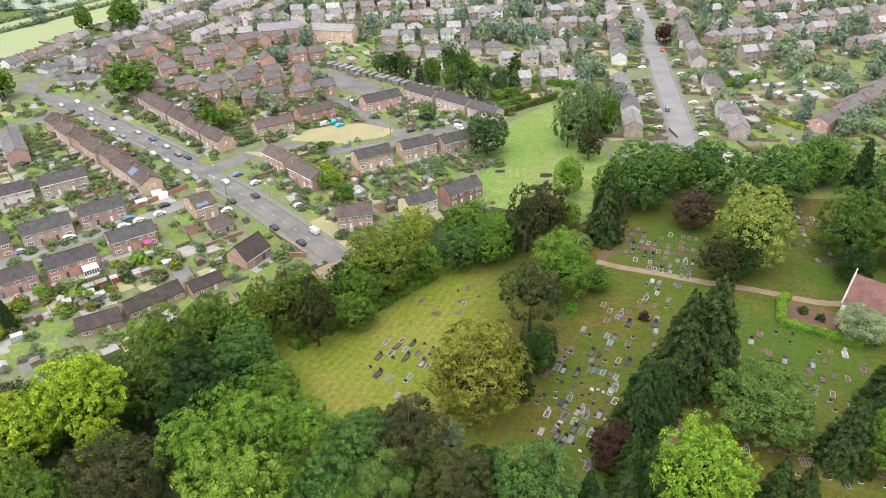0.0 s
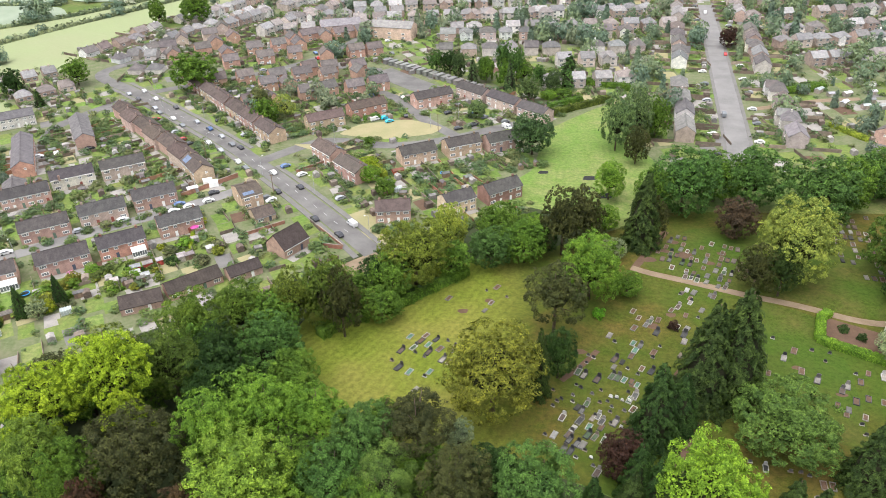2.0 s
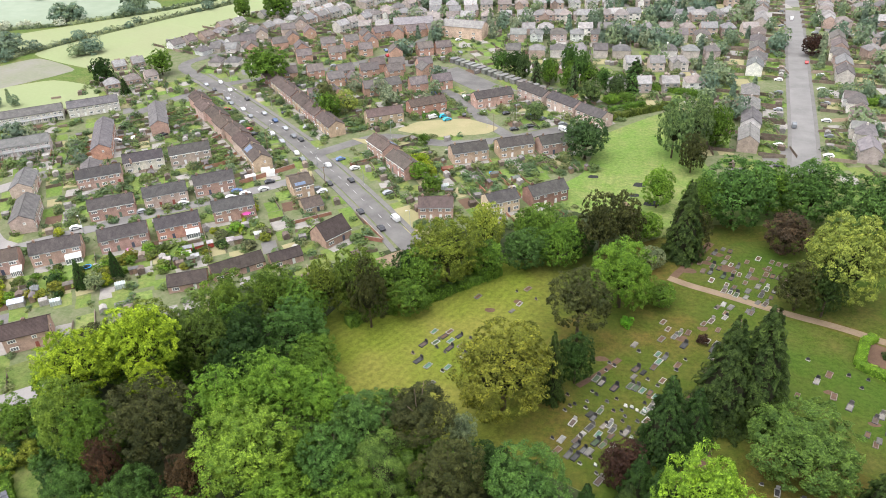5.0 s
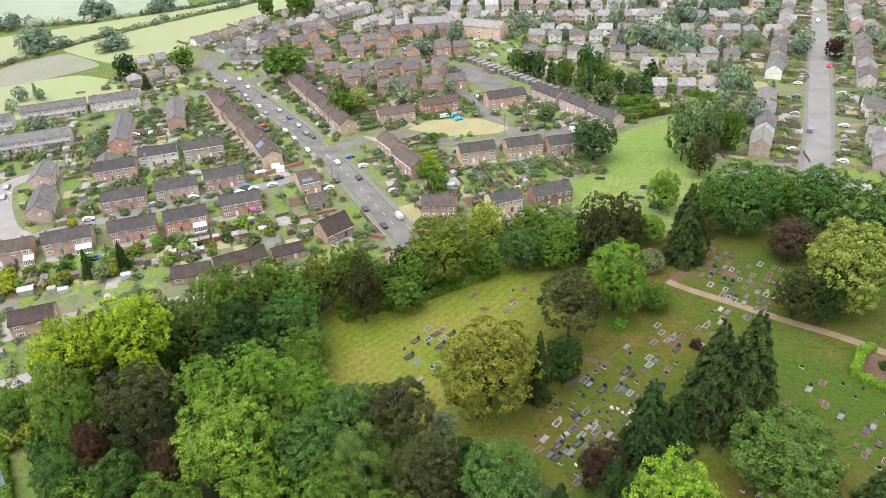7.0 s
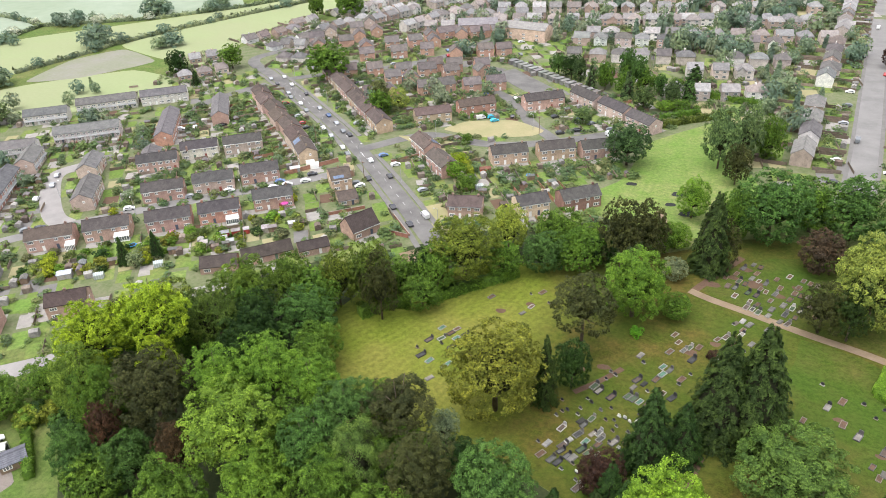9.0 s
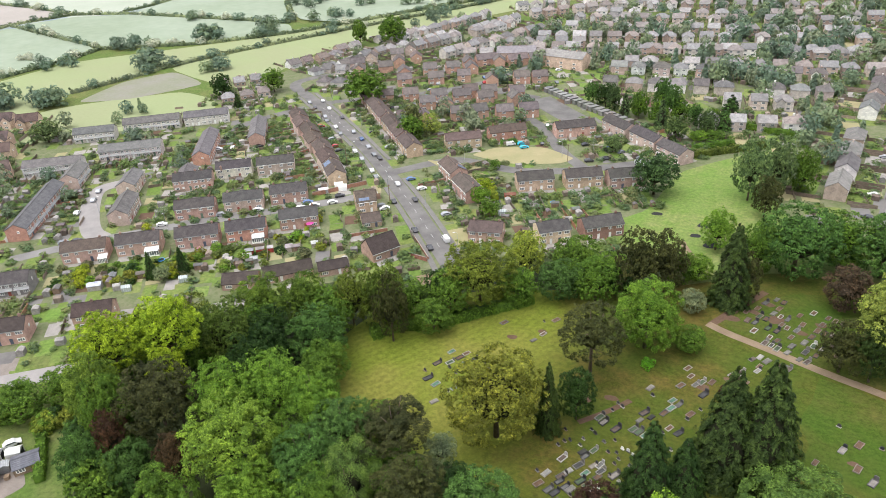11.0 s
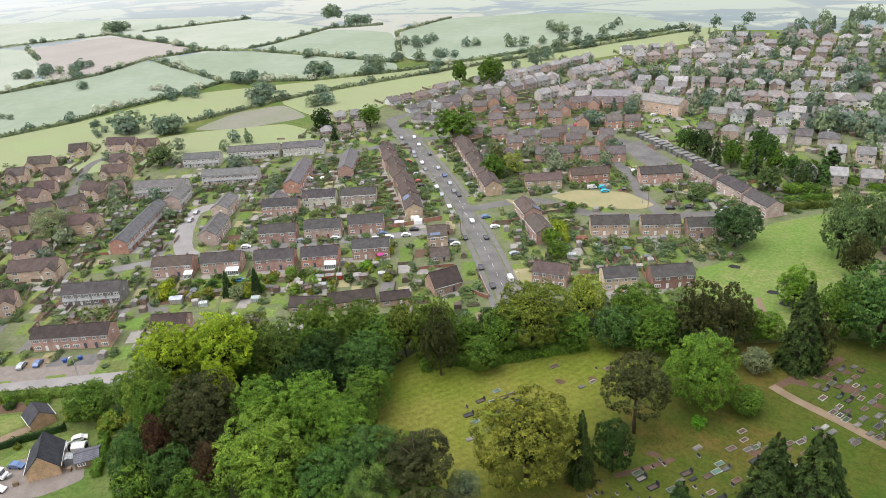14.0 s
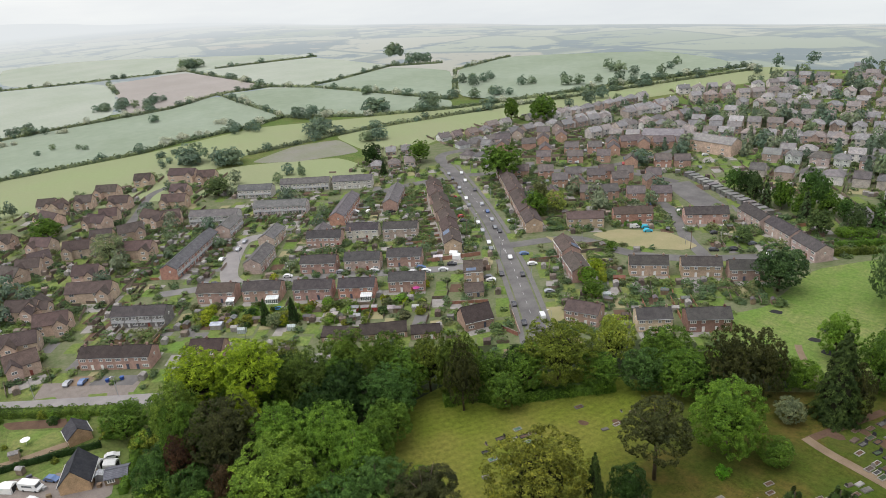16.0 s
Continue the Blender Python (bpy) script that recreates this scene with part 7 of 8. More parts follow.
gardens(-247.5, 204.5, 36, 27, 5, 10, 12)
gardens(-227.5, 234, 37, 30, 6, 12, 12)
gardens(-181, 283, 126, 30, 4, 8, 12)
gardens(-111, 250, 134, 15, 2, 7, 18)
for i in range(6):
    gardens(-122.5 - i * 10.3, 261.5 + i * 9.2, 138, 14, 2, 8.5, 18)
    gardens(-100 - i * 11.6, 285 + i * 11.6, 315, 15.5, 2, 6, 18)
gardens(-67, 264, 317, 15, 2, 6, 16)
gardens(-53, 249, 317, 16, 2, 6, 16)
gardens(-27, 215.5, 12, 12.5, 2, 8, 16)
gardens(-3.3, 225, 37, 12, 2, 10, 18)
gardens(12, 235, 37, 15, 2, 10, 18)
for x, y in ((-25, 265.5), (-7, 275), (9.8, 281)):
    gardens(x, y, 30, 15.5, 2, 20, 6)
gardens(-73.5, 299, 34, 17.5, 2, 6, 12)
gardens(-57, 316, 37, 18.5, 2, 6, 12)
gardens(-27.5, 332, 34, 20, 2, 10, 12)
gardens(-11.8, 341, 320, 18.5, 2, 8, 14)
gardens(4.5, 329, 320, 18.5, 2, 8, 14)
gardens(19, 316, 320, 16, 2, 8, 14)
gardens(-81.5, 222.5, 40, 8, 1, 14, 5)
gardens(-55.7, 193.3, 60, 11, 1, 7, 6)
conservatory(-109.5, 188.0, 37)
conservatory(-141.0, 164.9, 37, 5.0)
conservatory(-154.5, 154.0, 37, 3.2)


def spot(x, y, pad=0.0):
    """Whether a place is clear of houses and roads."""
    for hx, hy, ha, hl, hd, _ in NEAR.get((int(x // 25), int(y // 25)), ()):
        dx, dy = x - hx, y - hy
        c, s = math.cos(radians(ha)), math.sin(radians(ha))
        if abs(dx * c + dy * s) < hl / 2 + pad and -pad < -dx * s + dy * c < hd + pad:
            return False
    for x0, y0, x1, y1, w in LANES.get((int(x // 25), int(y // 25)), ()):
        ex, ey = x1 - x0, y1 - y0
        t = max(0.0, min(1.0, ((x - x0) * ex + (y - y0) * ey) / (ex * ex + ey * ey + 1e-9)))
        if math.hypot(x - x0 - t * ex, y - y0 - t * ey) < w + pad:
            return False
    return True


NEAR, LANES = {}, {}
for h in FOOT:
    for i in range(-1, 2):
        for j in range(-1, 2):
            NEAR.setdefault((int(h[0] // 25) + i, int(h[1] // 25) + j), []).append(h)
ROADS += [(-60, 300, -28, 303, 9.5), (-82, 281, -46, 269, 6.5)]
for r in ROADS:
    for k in range(5):
        gx, gy = r[0] + (r[2] - r[0]) * k / 4, r[1] + (r[3] - r[1]) * k / 4
        for i in range(-1, 2):
            for j in range(-1, 2):
                cell = LANES.setdefault((int(gx // 25) + i, int(gy // 25) + j), [])
                if r not in cell:
                    cell.append(r)

yards = Heap()
small = Wood(52, 0.54)
FENCE_MATS = [tinted("far_fence", 3.0, 0.9, 0.3, fixed=c) for c in ((0.15, 0.12, 0.095), (0.22, 0.18, 0.145))]
HUT_MATS = [tinted("far_hut", 2.0, 0.85, 0.2, fixed=c) for c in ((0.27, 0.26, 0.245), (0.12, 0.095, 0.08), (0.18, 0.15, 0.125), (0.22, 0.21, 0.2))]


def yard(x, y, a, w, d, r, far):
    """Plain garden ground on both sides of a far house: lawn, paving, fence, hut and bushes."""
    m = at(x, y, a, 1, height(x, y))
    for lo, hi in ((-11, -0.5), (d + 0.5, d + 13)):
        c = m @ Vector((0, (lo + hi) / 2, 0))
        if spot(c.x, c.y, 2.5):
            k = r.random()
            yards.add(Shape().box(-w / 2 - 0.5, lo + r.uniform(1, 3), 0.02, w / 2 + 0.5, hi - r.uniform(0, 2), 0.06 + 0.01 * k), m, LAWN if k < 0.45 else (PARK if k < 0.7 else (PATIO if k < 0.88 else DRY)))
            for e in (-1, 1):
                yards.add(Shape().box(e * (w / 2 + 1.3) - 0.05, lo, 0, e * (w / 2 + 1.3) + 0.05, hi, 1.6), m, r.choice(FENCE_MATS))
        if r.random() < 0.7:
            q = m @ Vector((r.uniform(-w / 2, w / 2), lo + 1.5 if lo < 0 else hi - 2, 0))
            if spot(q.x, q.y, 2):
                yards.add(Shape().prism([(-1.1, 0), (1.1, 0), (1.1, 1.9), (0, 2.4), (-1.1, 1.9)], -1.4, 1.4), at(q.x, q.y, a + r.choice((0, 90)), 1, height(q.x, q.y)), r.choice(HUT_MATS))
        for i in range(7 if far else 10):
            q = m @ Vector((r.uniform(-w / 2 - 2, w / 2 + 2), r.uniform(lo - 1, hi + 1), 0))
            if spot(q.x, q.y, 0.8):
                s = r.uniform(0.7, 1.9)
                (small if far else bushes).add(q.x, q.y, "broad", s * r.uniform(1.0, 1.9), s, r.randrange(5))


garden_rng = random.Random(21)
for hx, hy, ha, hl, hd, grp in FOOT:
    if grp in ("detached brown-roofed houses", "red brick estate", "town houses"):
        yard(hx, hy, ha, hl, hd, garden_rng, grp == "town houses")


def mosaic(x0, x1, y0, y1, a, cell, keep, r, ok=None):
    """Small plots of lawn, paving and soil that fill the ground between houses, with fences and huts."""
    c, s = math.cos(radians(a)), math.sin(radians(a))
    R = math.hypot(x1 - x0, y1 - y0) / 2
    cx, cy, n = (x0 + x1) / 2, (y0 + y1) / 2, int(R / cell) + 1
    for i in range(-n, n):
        for j in range(-n, n):
            u, v = i * cell + r.uniform(-0.15, 0.15) * cell, j * cell * 1.5 + r.uniform(-0.3, 0.3) * cell + (cell * 0.6 if i % 2 else 0)
            x, y = cx + u * c - v * s, cy + u * s + v * c
            if not (x0 < x < x1 and y0 < y < y1) or r.random() > keep or not spot(x, y, 1.6) or (ok and not ok(x, y)):
                continue
            m = at(x, y, a + r.uniform(-5, 5), 1, height(x, y))
            w, d, k = cell * r.uniform(0.36, 0.48), cell * r.uniform(0.5, 0.74), r.random()
            mat = LAWN if k < 0.42 else (PARK if k < 0.6 else (PATIO if k < 0.76 else (DRY if k < 0.84 else (EARTH if k < 0.92 else PAVING))))
            yards.add(Shape().box(-w, -d, 0.0, w, d, 0.03 + 0.012 * r.random()), m, mat)
            if r.random() < 0.26:
                yards.add(Shape().box(w + 0.2, -d, 0, w + 0.3, d, 1.3), m, r.choice(FENCE_MATS))
            if r.random() < 0.12:
                yards.add(Shape().box(-w, d + 0.2, 0, w, d + 0.3, 1.3), m, r.choice(FENCE_MATS))
            for e in range(r.choice((0, 1, 2, 3))):
                q, k = m @ Vector((w + r.uniform(-0.4, 0.8), r.uniform(-d, d), 0)), r.uniform(0.7, 1.6)
                if spot(q.x, q.y, 0.8):
                    small.add(q.x, q.y, "broad", k * r.uniform(1.1, 1.8), k, r.randrange(5))
            if r.random() < 0.22:
                yards.add(Shape().prism([(-1.1, 0), (1.1, 0), (1.1, 1.9), (0, 2.4), (-1.1, 1.9)], -1.3, 1.3), m @ pose(r.uniform(-w / 2, w / 2), -d * 0.7, 0, 0, 0, r.choice((0, 90))), r.choice(HUT_MATS))


mosaic(-265, -36, 100, 345, 37, 6.0, 0.85, garden_rng, lambda x, y: y > 140 + (x + 95) * (0.6 if x < -95 else 0.8))
mosaic(-60, 26, 212, 350, 34, 6.0, 0.8, garden_rng, lambda x, y: y > 222 + max(0, x + 10) * 0.85 and not (x > 15 and 238 < y < 308))
mosaic(-385, -185, 78, 250, 37, 7.0, 0.7, garden_rng, lambda x, y: y < 250 + (x + 300) * 0.5 and y > 80)
mosaic(-215, -20, 318, 470, 36, 7.0, 0.8, garden_rng)
mosaic(62, 250, 272, 440, 10, 8.0, 0.75, garden_rng)
mosaic(-240, 340, 430, 620, 10, 10.0, 0.6, garden_rng, lambda x, y: x > -240 + (y - 430) * 0.5)
mosaic(-170, 140, 600, 790, 10, 11.0, 0.55, garden_rng, lambda x, y: x > -150 + (y - 600) * 0.4)
mosaic(-215, -118, 70, 128, 37, 6.0, 0.8, garden_rng, lambda x, y: y > 73 + (x + 153) * 0.86)
mosaic(-30, 66, 346, 432, 36, 8.0, 0.7, garden_rng)
yards.build("far_gardens", "lawns, fences and huts of far gardens", "gardens")
for x0, x1, y0, y1, n in ((-260, -40, 130, 330, 520), (-60, 30, 210, 340, 130), (-390, -190, 80, 250, 260), (-180, -60, 320, 460, 200), (60, 230, 280, 430, 260)):
    for i in range(n):
        q = garden_rng.uniform(x0, x1), garden_rng.uniform(y0, y1)
        if spot(*q, 1.2) and not (q[1] < 262 and q[0] > 2) and not (q[0] > 15 and 238 < q[1] < 330 and q[0] < 78):
            s = garden_rng.uniform(0.6, 2.0)
            small.add(*q, "broad", s * garden_rng.uniform(1.0, 1.7), s, garden_rng.randrange(5))
small.build("wild_shrubs", "small shrubs and bushes between the houses")
bushes.build("garden_shrubs", "leafy green shrubs and hedges of the gardens")

# things that stand out in the gardens behind the semis
shed(-104.5, 176.5, 37, 3.0, 2.2, (0.30, 0.06, 0.045), (0.2, 0.2, 0.2), "red painted garden shed with grey roof")
shed(-101.5, 179.0, 37, 3.0, 2.2, (0.30, 0.06, 0.045), (0.2, 0.2, 0.2), "red painted garden shed with grey roof")
shed(-98.5, 181.2, 37, 2.0, 2.2, (0.30, 0.06, 0.045), (0.3, 0.3, 0.3), "red painted garden shed with grey roof")
shed(-92.0, 184.0, 37, 2.6, 3.0, (0.26, 0.24, 0.21), (0.3, 0.29, 0.28), "grey garden shed with pale roof")
shed(-32.0, 254.0, 30, 4.5, 2.5, (0.33, 0.08, 0.045), (0.22, 0.1, 0.07), "orange-red timber garden shed")
hedge([(-96, 201), (-93, 192)], 1.2, 1.6, (0.26, 0.32, 0.03), "narrow yellow-green garden hedge", 0.25, 14)
hedge([(-47, 262), (-41, 256), (-37, 250)], 3.0, 3.0, (0.24, 0.29, 0.03), "thick yellow-green garden hedge", 0.4, 9)


def trampoline(x, y, r=1.6):
    ob = thing("trampoline", at(x, y, 0, 1, 0.06), "round garden trampoline with a blue rim", "trampoline")
    n = 14
    ring = [(q * math.cos(i * math.tau / n), q * math.sin(i * math.tau / n), z) for q, z in ((r, 0.72), (r, 0.8), (r * 0.78, 0.8), (r * 0.78, 0.72)) for i in range(n)]
    part("rim", Shape().add(ring, [(k * n + i, k * n + (i + 1) % n, (k + 1) % 4 * n + (i + 1) % n, (k + 1) % 4 * n + i) for k in range(4) for i in range(n)]).mesh("rim", PAINT), ob, (0.03, 0.22, 0.5))
    part("mat", Shape().tube((0, 0, 0.72), (0, 0, 0.76), r * 0.78, r * 0.78, n).mesh("mat", RUBBER), ob)
    for i in range(4):
        a = i * math.tau / 4
        part("leg", stored("trampleg", lambda: Shape().tube((0, 0, 0), (0, 0, 0.72), 0.04, 0.04, 6).mesh("leg", PAINT)), ob, (0.4, 0.4, 0.4), pose(r * 0.9 * math.cos(a), r * 0.9 * math.sin(a), 0))


def parasol(x, y, color, label, r=1.6):
    ob = thing("parasol", at(x, y, 0, 1, 0.05), label, "parasol")
    n = 8
    ring = [(r * math.cos(i * math.tau / n), r * math.sin(i * math.tau / n), 2.1) for i in range(n)]
    part("canopy", Shape().add(ring + [(0, 0, 2.7), (0, 0, 2.05)], [(i, (i + 1) % n, n) for i in range(n)] + [((i + 1) % n, i, n + 1) for i in range(n)]).mesh("canopy", PAINT), ob, color)
    part("pole", stored("parasolpole", lambda: Shape().tube((0, 0, 0), (0, 0, 2.6), 0.04, 0.04, 6).mesh("pole", PAINT)), ob, (0.5, 0.5, 0.5))


def greenhouse(x, y, a):
    ob = thing("greenhouse", at(x, y, a, 1, 0.05), "small glass greenhouse with a pale frame", "greenhouse")
    s = Shape()
    for i in range(5):
        k = -1.5 + 3.0 * i / 4
        s.box(k - 0.03, -1.05, 0, k + 0.03, -0.95, 1.6).box(k - 0.03, 0.95, 0, k + 0.03, 1.05, 1.6)
        s.prism([(-1.05, 1.6), (0, 2.3), (1.05, 1.6), (1.05, 1.68), (0, 2.4), (-1.05, 1.68)], k - 0.03, k + 0.03)
    part("frame", s.mesh("frame", PAINT), ob, (0.7, 0.72, 0.7))
    part("glazing", Shape().prism([(-1.0, 0), (1.0, 0), (1.0, 1.58), (0, 2.26), (-1.0, 1.58)], -1.48, 1.48).mesh("glazing", PAINT), ob, (0.36, 0.4, 0.4))


trampoline(-117.9, 170.5)
trampoline(-133.0, 161.0, 1.4)
trampoline(-14.0, 256.0, 1.5)
parasol(-96.1, 203.0, (0.45, 0.07, 0.25), "bright pink garden parasol before a house")
car(-49.5, 313.5, 40, 8)
car(-46.5, 309.5, 40, 8)
parasol(-124.0, 171.5, (0.55, 0.2, 0.35), "pale pink garden parasol", 1.2)
greenhouse(-114.8, 153.6, 37)
greenhouse(-129.2, 141.3, 37)
greenhouse(-30.0, 240.0, 30)
for x, y, a, w, d, c, k in ((-107.2, 168.3, 37, 2.4, 2.4, (0.3, 0.27, 0.23), (0.34, 0.33, 0.32)), (-99, 172.4, 37, 2.6, 2.2, (0.2, 0.19, 0.18), (0.26, 0.25, 0.25)), (-102.9, 173.4, 37, 3.0, 2.0, (0.24, 0.22, 0.2), (0.3, 0.3, 0.29)), (-84.7, 190.1, 37, 2.6, 2.4, (0.3, 0.28, 0.25), (0.36, 0.35, 0.33)),
                            (-139.8, 136.7, 37, 4.5, 3.0, (0.3, 0.28, 0.26), (0.36, 0.37, 0.38)), (-138.8, 145.4, 127, 3.0, 2.4, (0.15, 0.13, 0.12), (0.12, 0.12, 0.13)), (-109.4, 231.7, 37, 4.0, 2.6, (0.3, 0.29, 0.28), (0.4, 0.4, 0.4))):
    shed(x, y, a, w, d, c, k, "weathered garden shed with a pale felt roof")
for x, y in ((-104.1, 238.6), (-107, 240)):
    ob = thing("tent", at(x, y, 30, 1, 0.06), "white garden tent with sloping roof", "tent")
    part("cover", STORE["tent"], ob, (0.75, 0.75, 0.74))
for i, (x, y) in enumerate(((167, 357.5), (175.5, 359), (191.6, 370.9), (177.7, 341.7), (185.7, 342), (170, 346), (183, 350), (196, 352), (164, 364), (188, 362))):
    shed(x, y, 10 + 20 * (i % 3), 3.5 + i % 3, 2.6, (0.27, 0.24, 0.21), (0.45, 0.45, 0.46) if i % 2 else (0.25, 0.24, 0.24), "allotment hut with a pale sheet roof")
for x, y, h, r in ((-149.3, 139.1, 5, 2.2), (-152, 143, 4.5, 1.8), (-147, 137, 4, 1.8), (-96, 209, 3, 1.3), (-158, 178, 3, 1.6), (-103, 190.5, 2, 1.2), (-120, 154, 4, 1.6)):
    shrub(x, y, h, r, (0.27, 0.31, 0.03), "yellow-green leafy garden shrub", 0, "yellow shrubs")

# shrubs, rubbish and garden things beside the road and behind the garage
yard_rng = random.Random(77)
for x0, y0, x1, y1, n, h0, h1 in ((-100, 74, -86, 92, 16, 2.5, 5.5), (-112, 80, -100, 96, 10, 2.0, 4.5), (-164, 48, -120, 82, 16, 1.2, 2.6), (-128, 58, -110, 64, 6, 0.8, 1.8)):
    for i in range(n):
        k = yard_rng.random()
        x, y = x0 + (x1 - x0) * k + yard_rng.uniform(-4, 4), y0 + (y1 - y0) * k + yard_rng.uniform(-3, 3)
        h = yard_rng.uniform(h0, h1)
        if spot(x, y, h * 0.5):
            shrub(x, y, h, h * yard_rng.uniform(0.5, 0.7), yard_rng.choice((GREEN, BRIGHT, DARK, (0.16, 0.19, 0.03), BLUE)), "leafy shrub in the garden by the wood", 0, "roadside shrubs")
for x, y, a, w, d, h in ((-100.5, 57.5, 20, 1.6, 1.0, 0.9), (-95.5, 57, 60, 1.2, 0.8, 1.1), (-106.5, 53.5, 35, 2.2, 1.1, 0.7), (-91, 66, 10, 1.5, 1.2, 1.2), (-109, 57, 80, 1.4, 0.7, 0.8), (-88.5, 67.5, 40, 1.1, 1.1, 1.0)):
    solid("crate", Shape().stack((w / 2, d / 2, 0), (w / 2, d / 2, h * 0.85), (w / 2 * 1.06, d / 2 * 1.06, h * 0.86), (w / 2 * 1.06, d / 2 * 1.06, h)).mesh("crate", TIMBER), at(x, y, a, 1, 0.06), "weathered crate with a lid in the yard", "crate", vary(yard_rng.choice([(0.3, 0.29, 0.27), (0.2, 0.15, 0.1), (0.12, 0.13, 0.15)]), 0.2), "yard clutter")
for x, y in ((-139.4, 93.9), (-136.5, 97.6)):
    ob = thing("wheelie_bin", at(x, y, 40, 1, 0.07), "blue plastic wheeled rubbish bin", "bin", "bins")
    part("bin_body", stored("binbody", lambda: Shape().stack((0.42, 0.42, 0.05), (0.55, 0.55, 1.2)).mesh("bin_body", PAINT)), ob, (0.03, 0.07, 0.25))
    part("lid", stored("binlid", lambda: Shape().stack((0.58, 0.58, 1.2), (0.58, 0.58, 1.26), (0.45, 0.4, 1.34)).mesh("lid", PAINT)), ob, (0.04, 0.1, 0.32))
    for e in (-1, 1):
        part("wheel", stored("binwheel", lambda: Shape().tube((-0.05, 0, 0), (0.05, 0, 0), 0.12, 0.12, 8).mesh("wheel", RUBBER)), ob, None, pose(e * 0.4, 0.42, 0.12))


def garden_wall(x0, y0, x1, y1, h=1.6, color=(0.3, 0.15, 0.11)):
    L = round(math.hypot(x1 - x0, y1 - y0), 1)
    ob = thing("garden_wall", at(x0, y0, math.degrees(math.atan2(y1 - y0, x1 - x0)), 1, 0.0), "red-brown brick garden wall with coping", "wall")
    part("wall", Shape().box(0, -0.12, -0.1, L, 0.12, h).mesh("wall", BRICK), ob, vary(color, 0.12))
    part("coping", Shape().prism([(-0.18, h), (0.18, h), (0.18, h + 0.06), (0, h + 0.14), (-0.18, h + 0.06)], -0.05, L + 0.05).mesh("coping", STONE), ob, (0.25, 0.2, 0.17))


for x0, y0, x1, y1, h in ((-112.5, 227.7, -97.1, 246.9, 1.9), (-147.7, 265.6, -143.7, 274.4, 1.8), (-78.8, 201, -66.1, 211.7, 1.3), (-74.5, 252.9, -64.5, 263.7, 1.2), (-51.9, 197.7, -41.1, 196.4, 1.6), (-53.5, 210.1, -41.2, 197.7, 1.1)):
    garden_wall(x0, y0, x1, y1, h)

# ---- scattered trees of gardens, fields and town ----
# Far leaves paled further: the haze before them is painted into their colours.
HAZED_LEAVES = [leafy("hazed_far_leaves", 0.2, c) for c in ((0.155, 0.205, 0.135), (0.185, 0.235, 0.14), (0.125, 0.165, 0.125), (0.135, 0.19, 0.145), (0.19, 0.22, 0.15), (0.45, 0.46, 0.38))]
wood = Wood(290, 0.255, HAZED_LEAVES)


def scatter(n, x0, x1, y0, y1, lod, hmin, hmax, colors, label, group, seed, kinds=("broad", "broad", "broad", "conifer")):
    r = random.Random(seed)
    for _ in range(n):
        h = r.uniform(hmin, hmax)
        kind = r.choice(kinds)
        x, y, w = r.uniform(x0, x1), r.uniform(y0, y1), h * (0.24 if kind == "conifer" else r.uniform(0.34, 0.48))
        if not spot(x, y, 1.5):
            continue
        if lod == 2:
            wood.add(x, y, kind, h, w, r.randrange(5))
        else:
            tree(x, y, kind, h, w, r.choice(colors), label, lod, group, 0.05)


TOWN = [GREEN, BRIGHT, DARK, BLUE, (0.10, 0.13, 0.04)]
GT = "green garden tree among the houses"
tree(-158, 346, "broad", 21, 12, GREEN, "large dark green tree by the road", 1, low=0.03)
tree(-228, 350, "broad", 15, 7, GREEN, "dark green tree near the fields", 1, low=0.03)
tree(-252, 330, "broad", 16, 6, DARK, "dark green tree near the fields", 1)
tree(-230, 318, "conifer", 9, 3, DARK, "small dark conifer at the field's edge", 1)
tree(-292, 236, "broad", 13, 7.5, (0.13, 0.18, 0.08), "pale green tree among houses", 1, low=0.04)
tree(-248, 147, "weeping", 14, 8, SILVER, "pale silver-green willow tree", 0, low=0.04)
tree(-309, 142, "broad", 13, 8, GREEN, "round green tree among houses", 1, low=0.04)
tree(-216, 480, "broad", 22, 11, GREEN, "big round tree beyond the houses", 1)
tree(-240, 472, "broad", 20, 6, GREEN, "tall tree beyond the houses", 1)
tree(-104, 302, "broad", 13, 6, GREEN, "green tree behind the terrace", 1)
tree(-98, 312, "weeping", 12, 5, YELLOW, "yellow-leaved tree behind houses", 1)
tree(-112, 318, "broad", 13, 6, (0.13, 0.15, 0.06), "dull green tree behind houses", 1)
tree(-127, 151, "conifer", 11, 2.6, DARK, "dark green garden conifer", 0)
tree(-119, 158, "conifer", 11, 2.6, DARK, "dark green garden conifer", 0)
tree(-122, 151, "broad", 6, 3, SILVER, "white flowering garden tree", 1)
tree(-34, 236, "broad", 8, 4, GREEN, "small green garden tree", 1, low=0.02)
tree(-42, 246, "broad", 8, 4, BRIGHT, "small green garden tree", 1, low=0.02)
tree(-45, 258, "broad", 6, 4, LIME, "small yellow-green garden tree", 1, low=0.02)
tree(-50, 281, "broad", 5, 2.5, GREEN, "small green street tree", 1)
tree(-6, 318, "broad", 8, 4.5, (0.12, 0.17, 0.07), "pale green tree on the verge", 1)
for i in range(9):
    tree(-20 + i * 7.5 + rng.uniform(-3, 3), 372 - i * 1.5 + rng.uniform(-8, 8), rng.choice(("broad", "conifer", "broad")), rng.uniform(11, 16), rng.uniform(3.6, 5.2), rng.choice((GREEN, (0.07, 0.11, 0.045), BLUE)), "tall dark tree behind the cul-de-sac", 1)
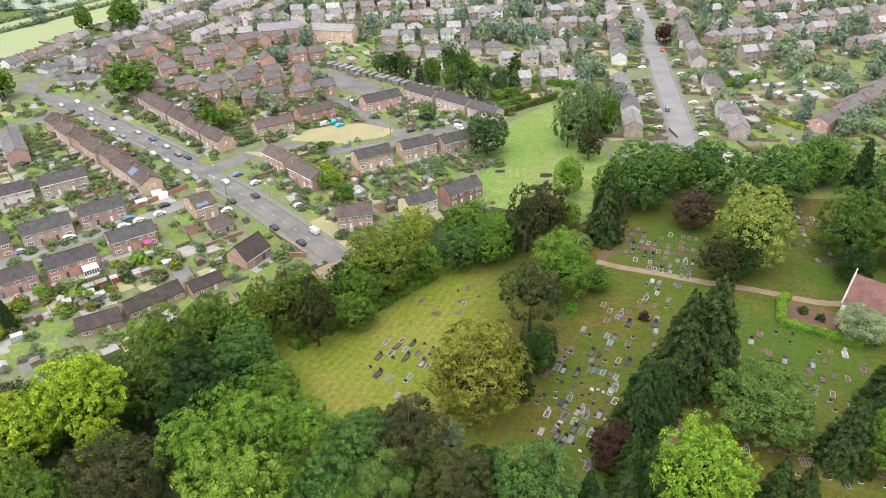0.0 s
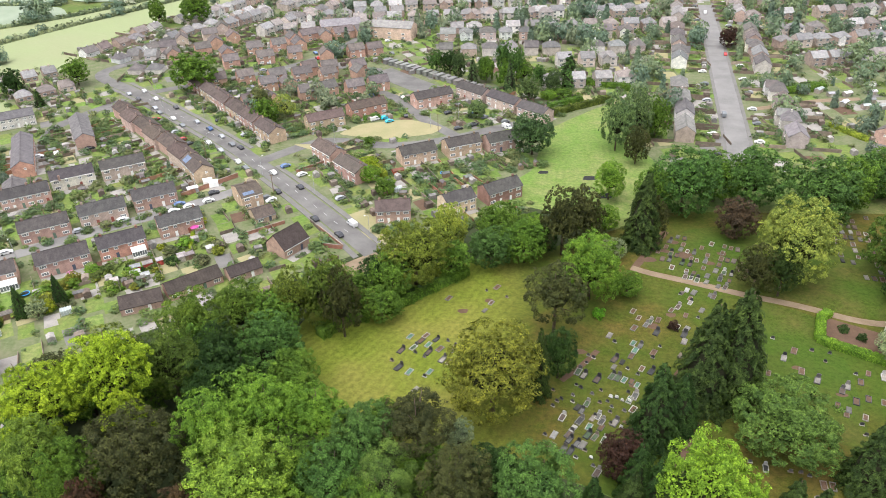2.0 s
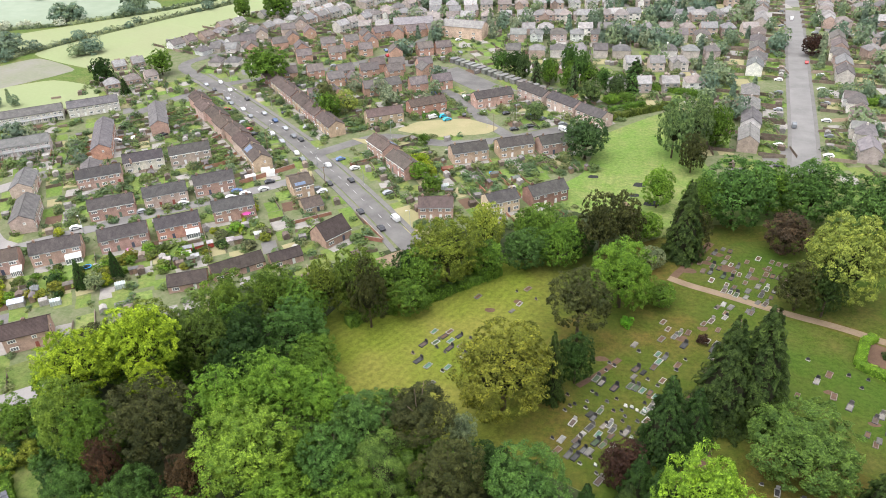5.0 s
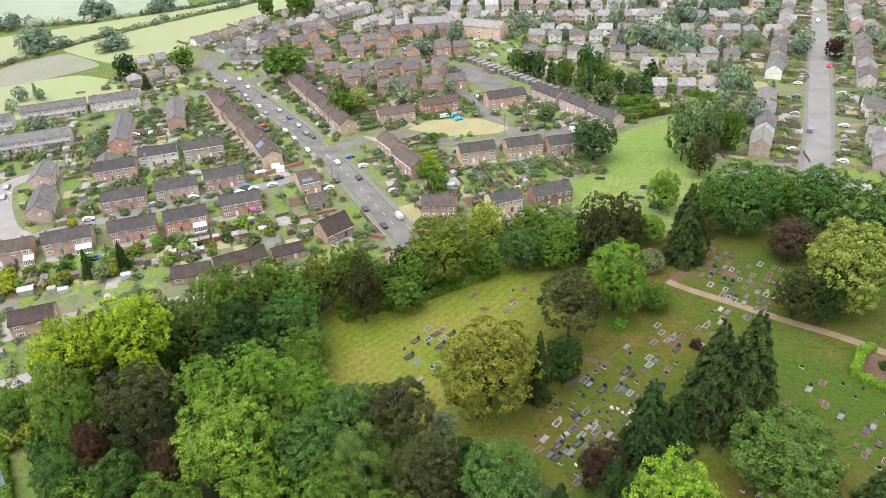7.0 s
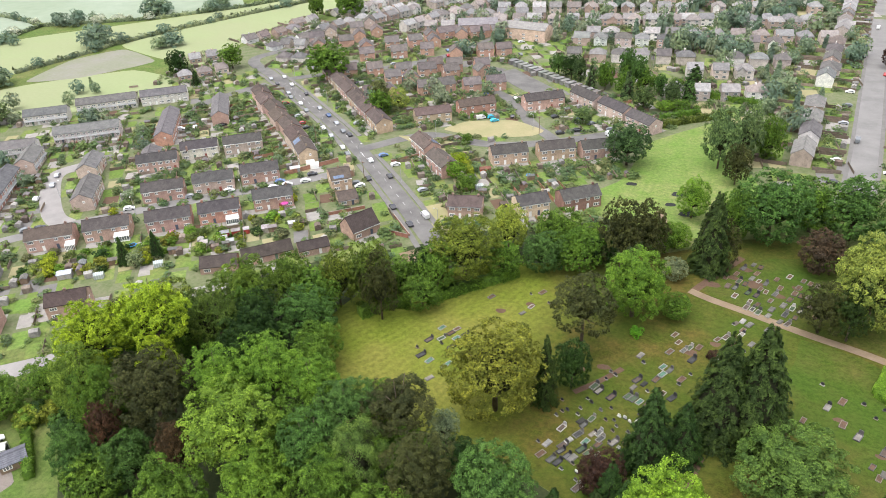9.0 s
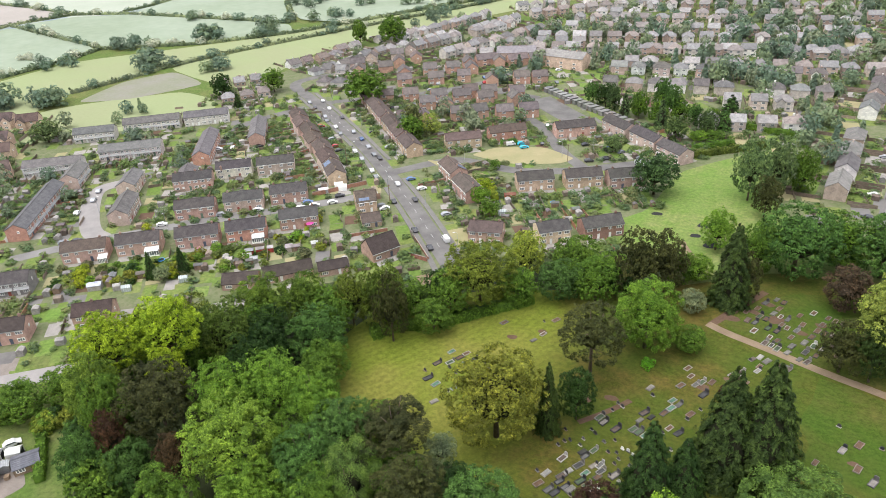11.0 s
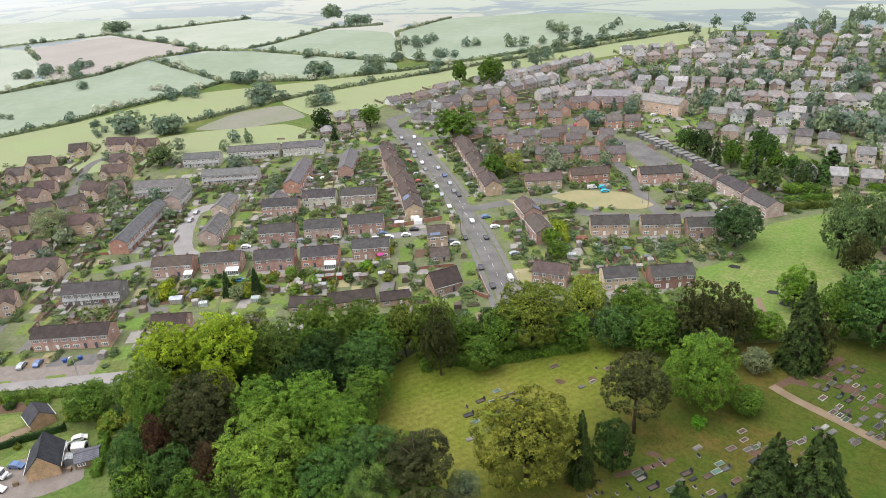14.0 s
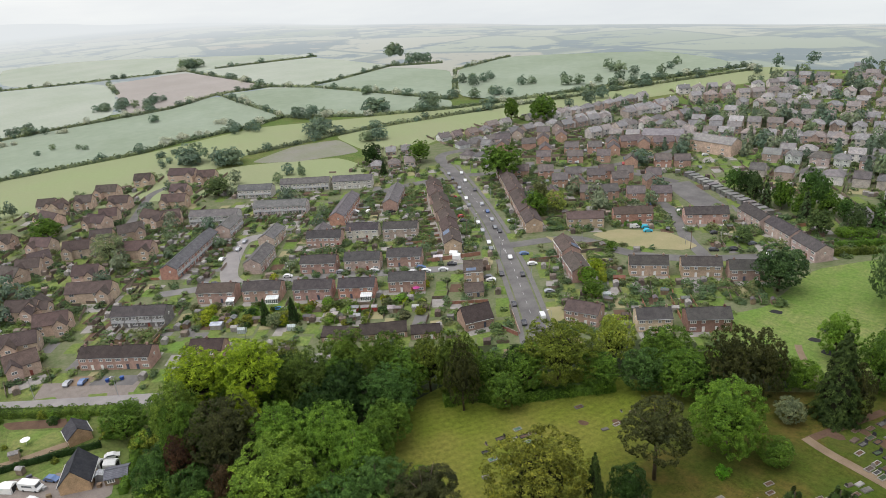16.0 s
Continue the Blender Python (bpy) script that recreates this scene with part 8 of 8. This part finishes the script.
for x, y, kind, h, w, c in ((-34, 385, "broad", 13, 5, BLUE), (-26, 381.5, "broad", 14, 5, DARK), (-6.5, 373, "broad", 12, 5.5, BLUE), (5.5, 363, "broad", 12, 5, GREEN), (11, 372, "airy", 19, 4.6, BLUE), (4, 379, "airy", 20, 4.4, BLUE), (18, 343, "broad", 12, 5.5, (0.08, 0.12, 0.045)), (38.5, 373, "conifer", 15, 7, DARK),
                            (28, 345, "broad", 5, 4.5, BRIGHT), (35.5, 347, "broad", 5.5, 4.5, GREEN), (27, 362, "broad", 7, 4, DARK), (30, 378, "broad", 6, 4, GREEN)):
    tree(x, y, kind, h, w, c, "dark green tree behind the cul-de-sac gardens", 1, low=0.03)
scatter(26, -130, -60, 290, 450, 2, 6, 12, TOWN, GT, "estate trees", 3)
scatter(36, -300, -120, 150, 300, 2, 4, 8, TOWN + [OLIVE, LIME], GT, "estate trees", 4)
scatter(30, -390, -190, 85, 260, 2, 5, 10, TOWN, GT, "estate trees", 5)
scatter(24, 60, 100, 300, 430, 2, 6, 11, TOWN, GT, "town trees", 6)
scatter(70, 125, 260, 290, 430, 2, 5, 11, TOWN, GT, "town trees", 7)
scatter(100, -230, 120, 440, 600, 2, 5, 10, TOWN, GT, "town trees", 8)
scatter(110, 20, 340, 430, 640, 2, 6, 12, TOWN, GT, "town trees", 9)
scatter(90, -150, 150, 600, 820, 2, 6, 12, TOWN, GT, "town trees", 10)
scatter(20, -60, 30, 540, 600, 2, 7, 12, TOWN, GT, "town trees", 12)
scatter(150, 0, 340, 400, 640, 2, 8, 15, TOWN, GT, "town trees", 13)
scatter(90, -120, 60, 440, 560, 2, 7, 13, TOWN, GT, "town trees", 14)
scatter(130, -60, 220, 620, 860, 2, 9, 16, TOWN, GT, "town trees", 15)

# trees that stand in and along the field hedges, copses and flowering hawthorns
field_rng = random.Random(31)
for line in FIELD_LINES:
    for (x0, y0), (x1, y1) in zip(line, line[1:]):
        for _ in range(int(math.hypot(x1 - x0, y1 - y0) / 17)):
            k, h = field_rng.random(), field_rng.uniform(3, 7.5)
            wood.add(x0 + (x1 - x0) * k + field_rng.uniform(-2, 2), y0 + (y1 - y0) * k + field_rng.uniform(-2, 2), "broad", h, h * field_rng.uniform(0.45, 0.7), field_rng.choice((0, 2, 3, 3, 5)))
for x, y, n, spread, h in ((-895, 580, 9, 16, 13), (-662, 372, 14, 26, 10), (-563, 342, 2, 4, 7), (-640, 258, 8, 18, 8), (-358, 368, 5, 8, 12), (-378, 268, 4, 6, 12), (-352, 283, 8, 9, 10), (-303, 382, 5, 9, 9), (-440, 365, 7, 15, 7), (-430, 420, 8, 16, 9), (-380, 458, 7, 14, 11),
                           (-345, 490, 4, 8, 12), (-650, 765, 6, 14, 15), (-566, 712, 8, 16, 12), (-462, 525, 3, 7, 8), (-410, 265, 6, 16, 5), (-520, 246, 4, 18, 5), (-300, 640, 7, 30, 9), (-220, 640, 6, 26, 8), (-260, 720, 8, 40, 10), (-380, 620, 6, 30, 9), (-330, 560, 5, 18, 9), (-240, 575, 5, 16, 9)):
    for _ in range(n):
        q = h * field_rng.uniform(0.7, 1.1)
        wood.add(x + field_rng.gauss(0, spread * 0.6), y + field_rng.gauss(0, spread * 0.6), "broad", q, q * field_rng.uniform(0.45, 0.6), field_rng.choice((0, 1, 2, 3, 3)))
for x, y, n, spread in ((-462, 312, 6, 12), (-485, 368, 5, 9), (-442, 368, 2, 5), (-392, 436, 6, 14), (-606, 274, 3, 6), (-600, 220, 5, 14), (-456, 330, 3, 6)):
    for _ in range(n):
        q = field_rng.uniform(3, 5)
        wood.add(x + field_rng.gauss(0, spread * 0.6), y + field_rng.gauss(0, spread * 0.6), "broad", q, q * 0.6, 5)
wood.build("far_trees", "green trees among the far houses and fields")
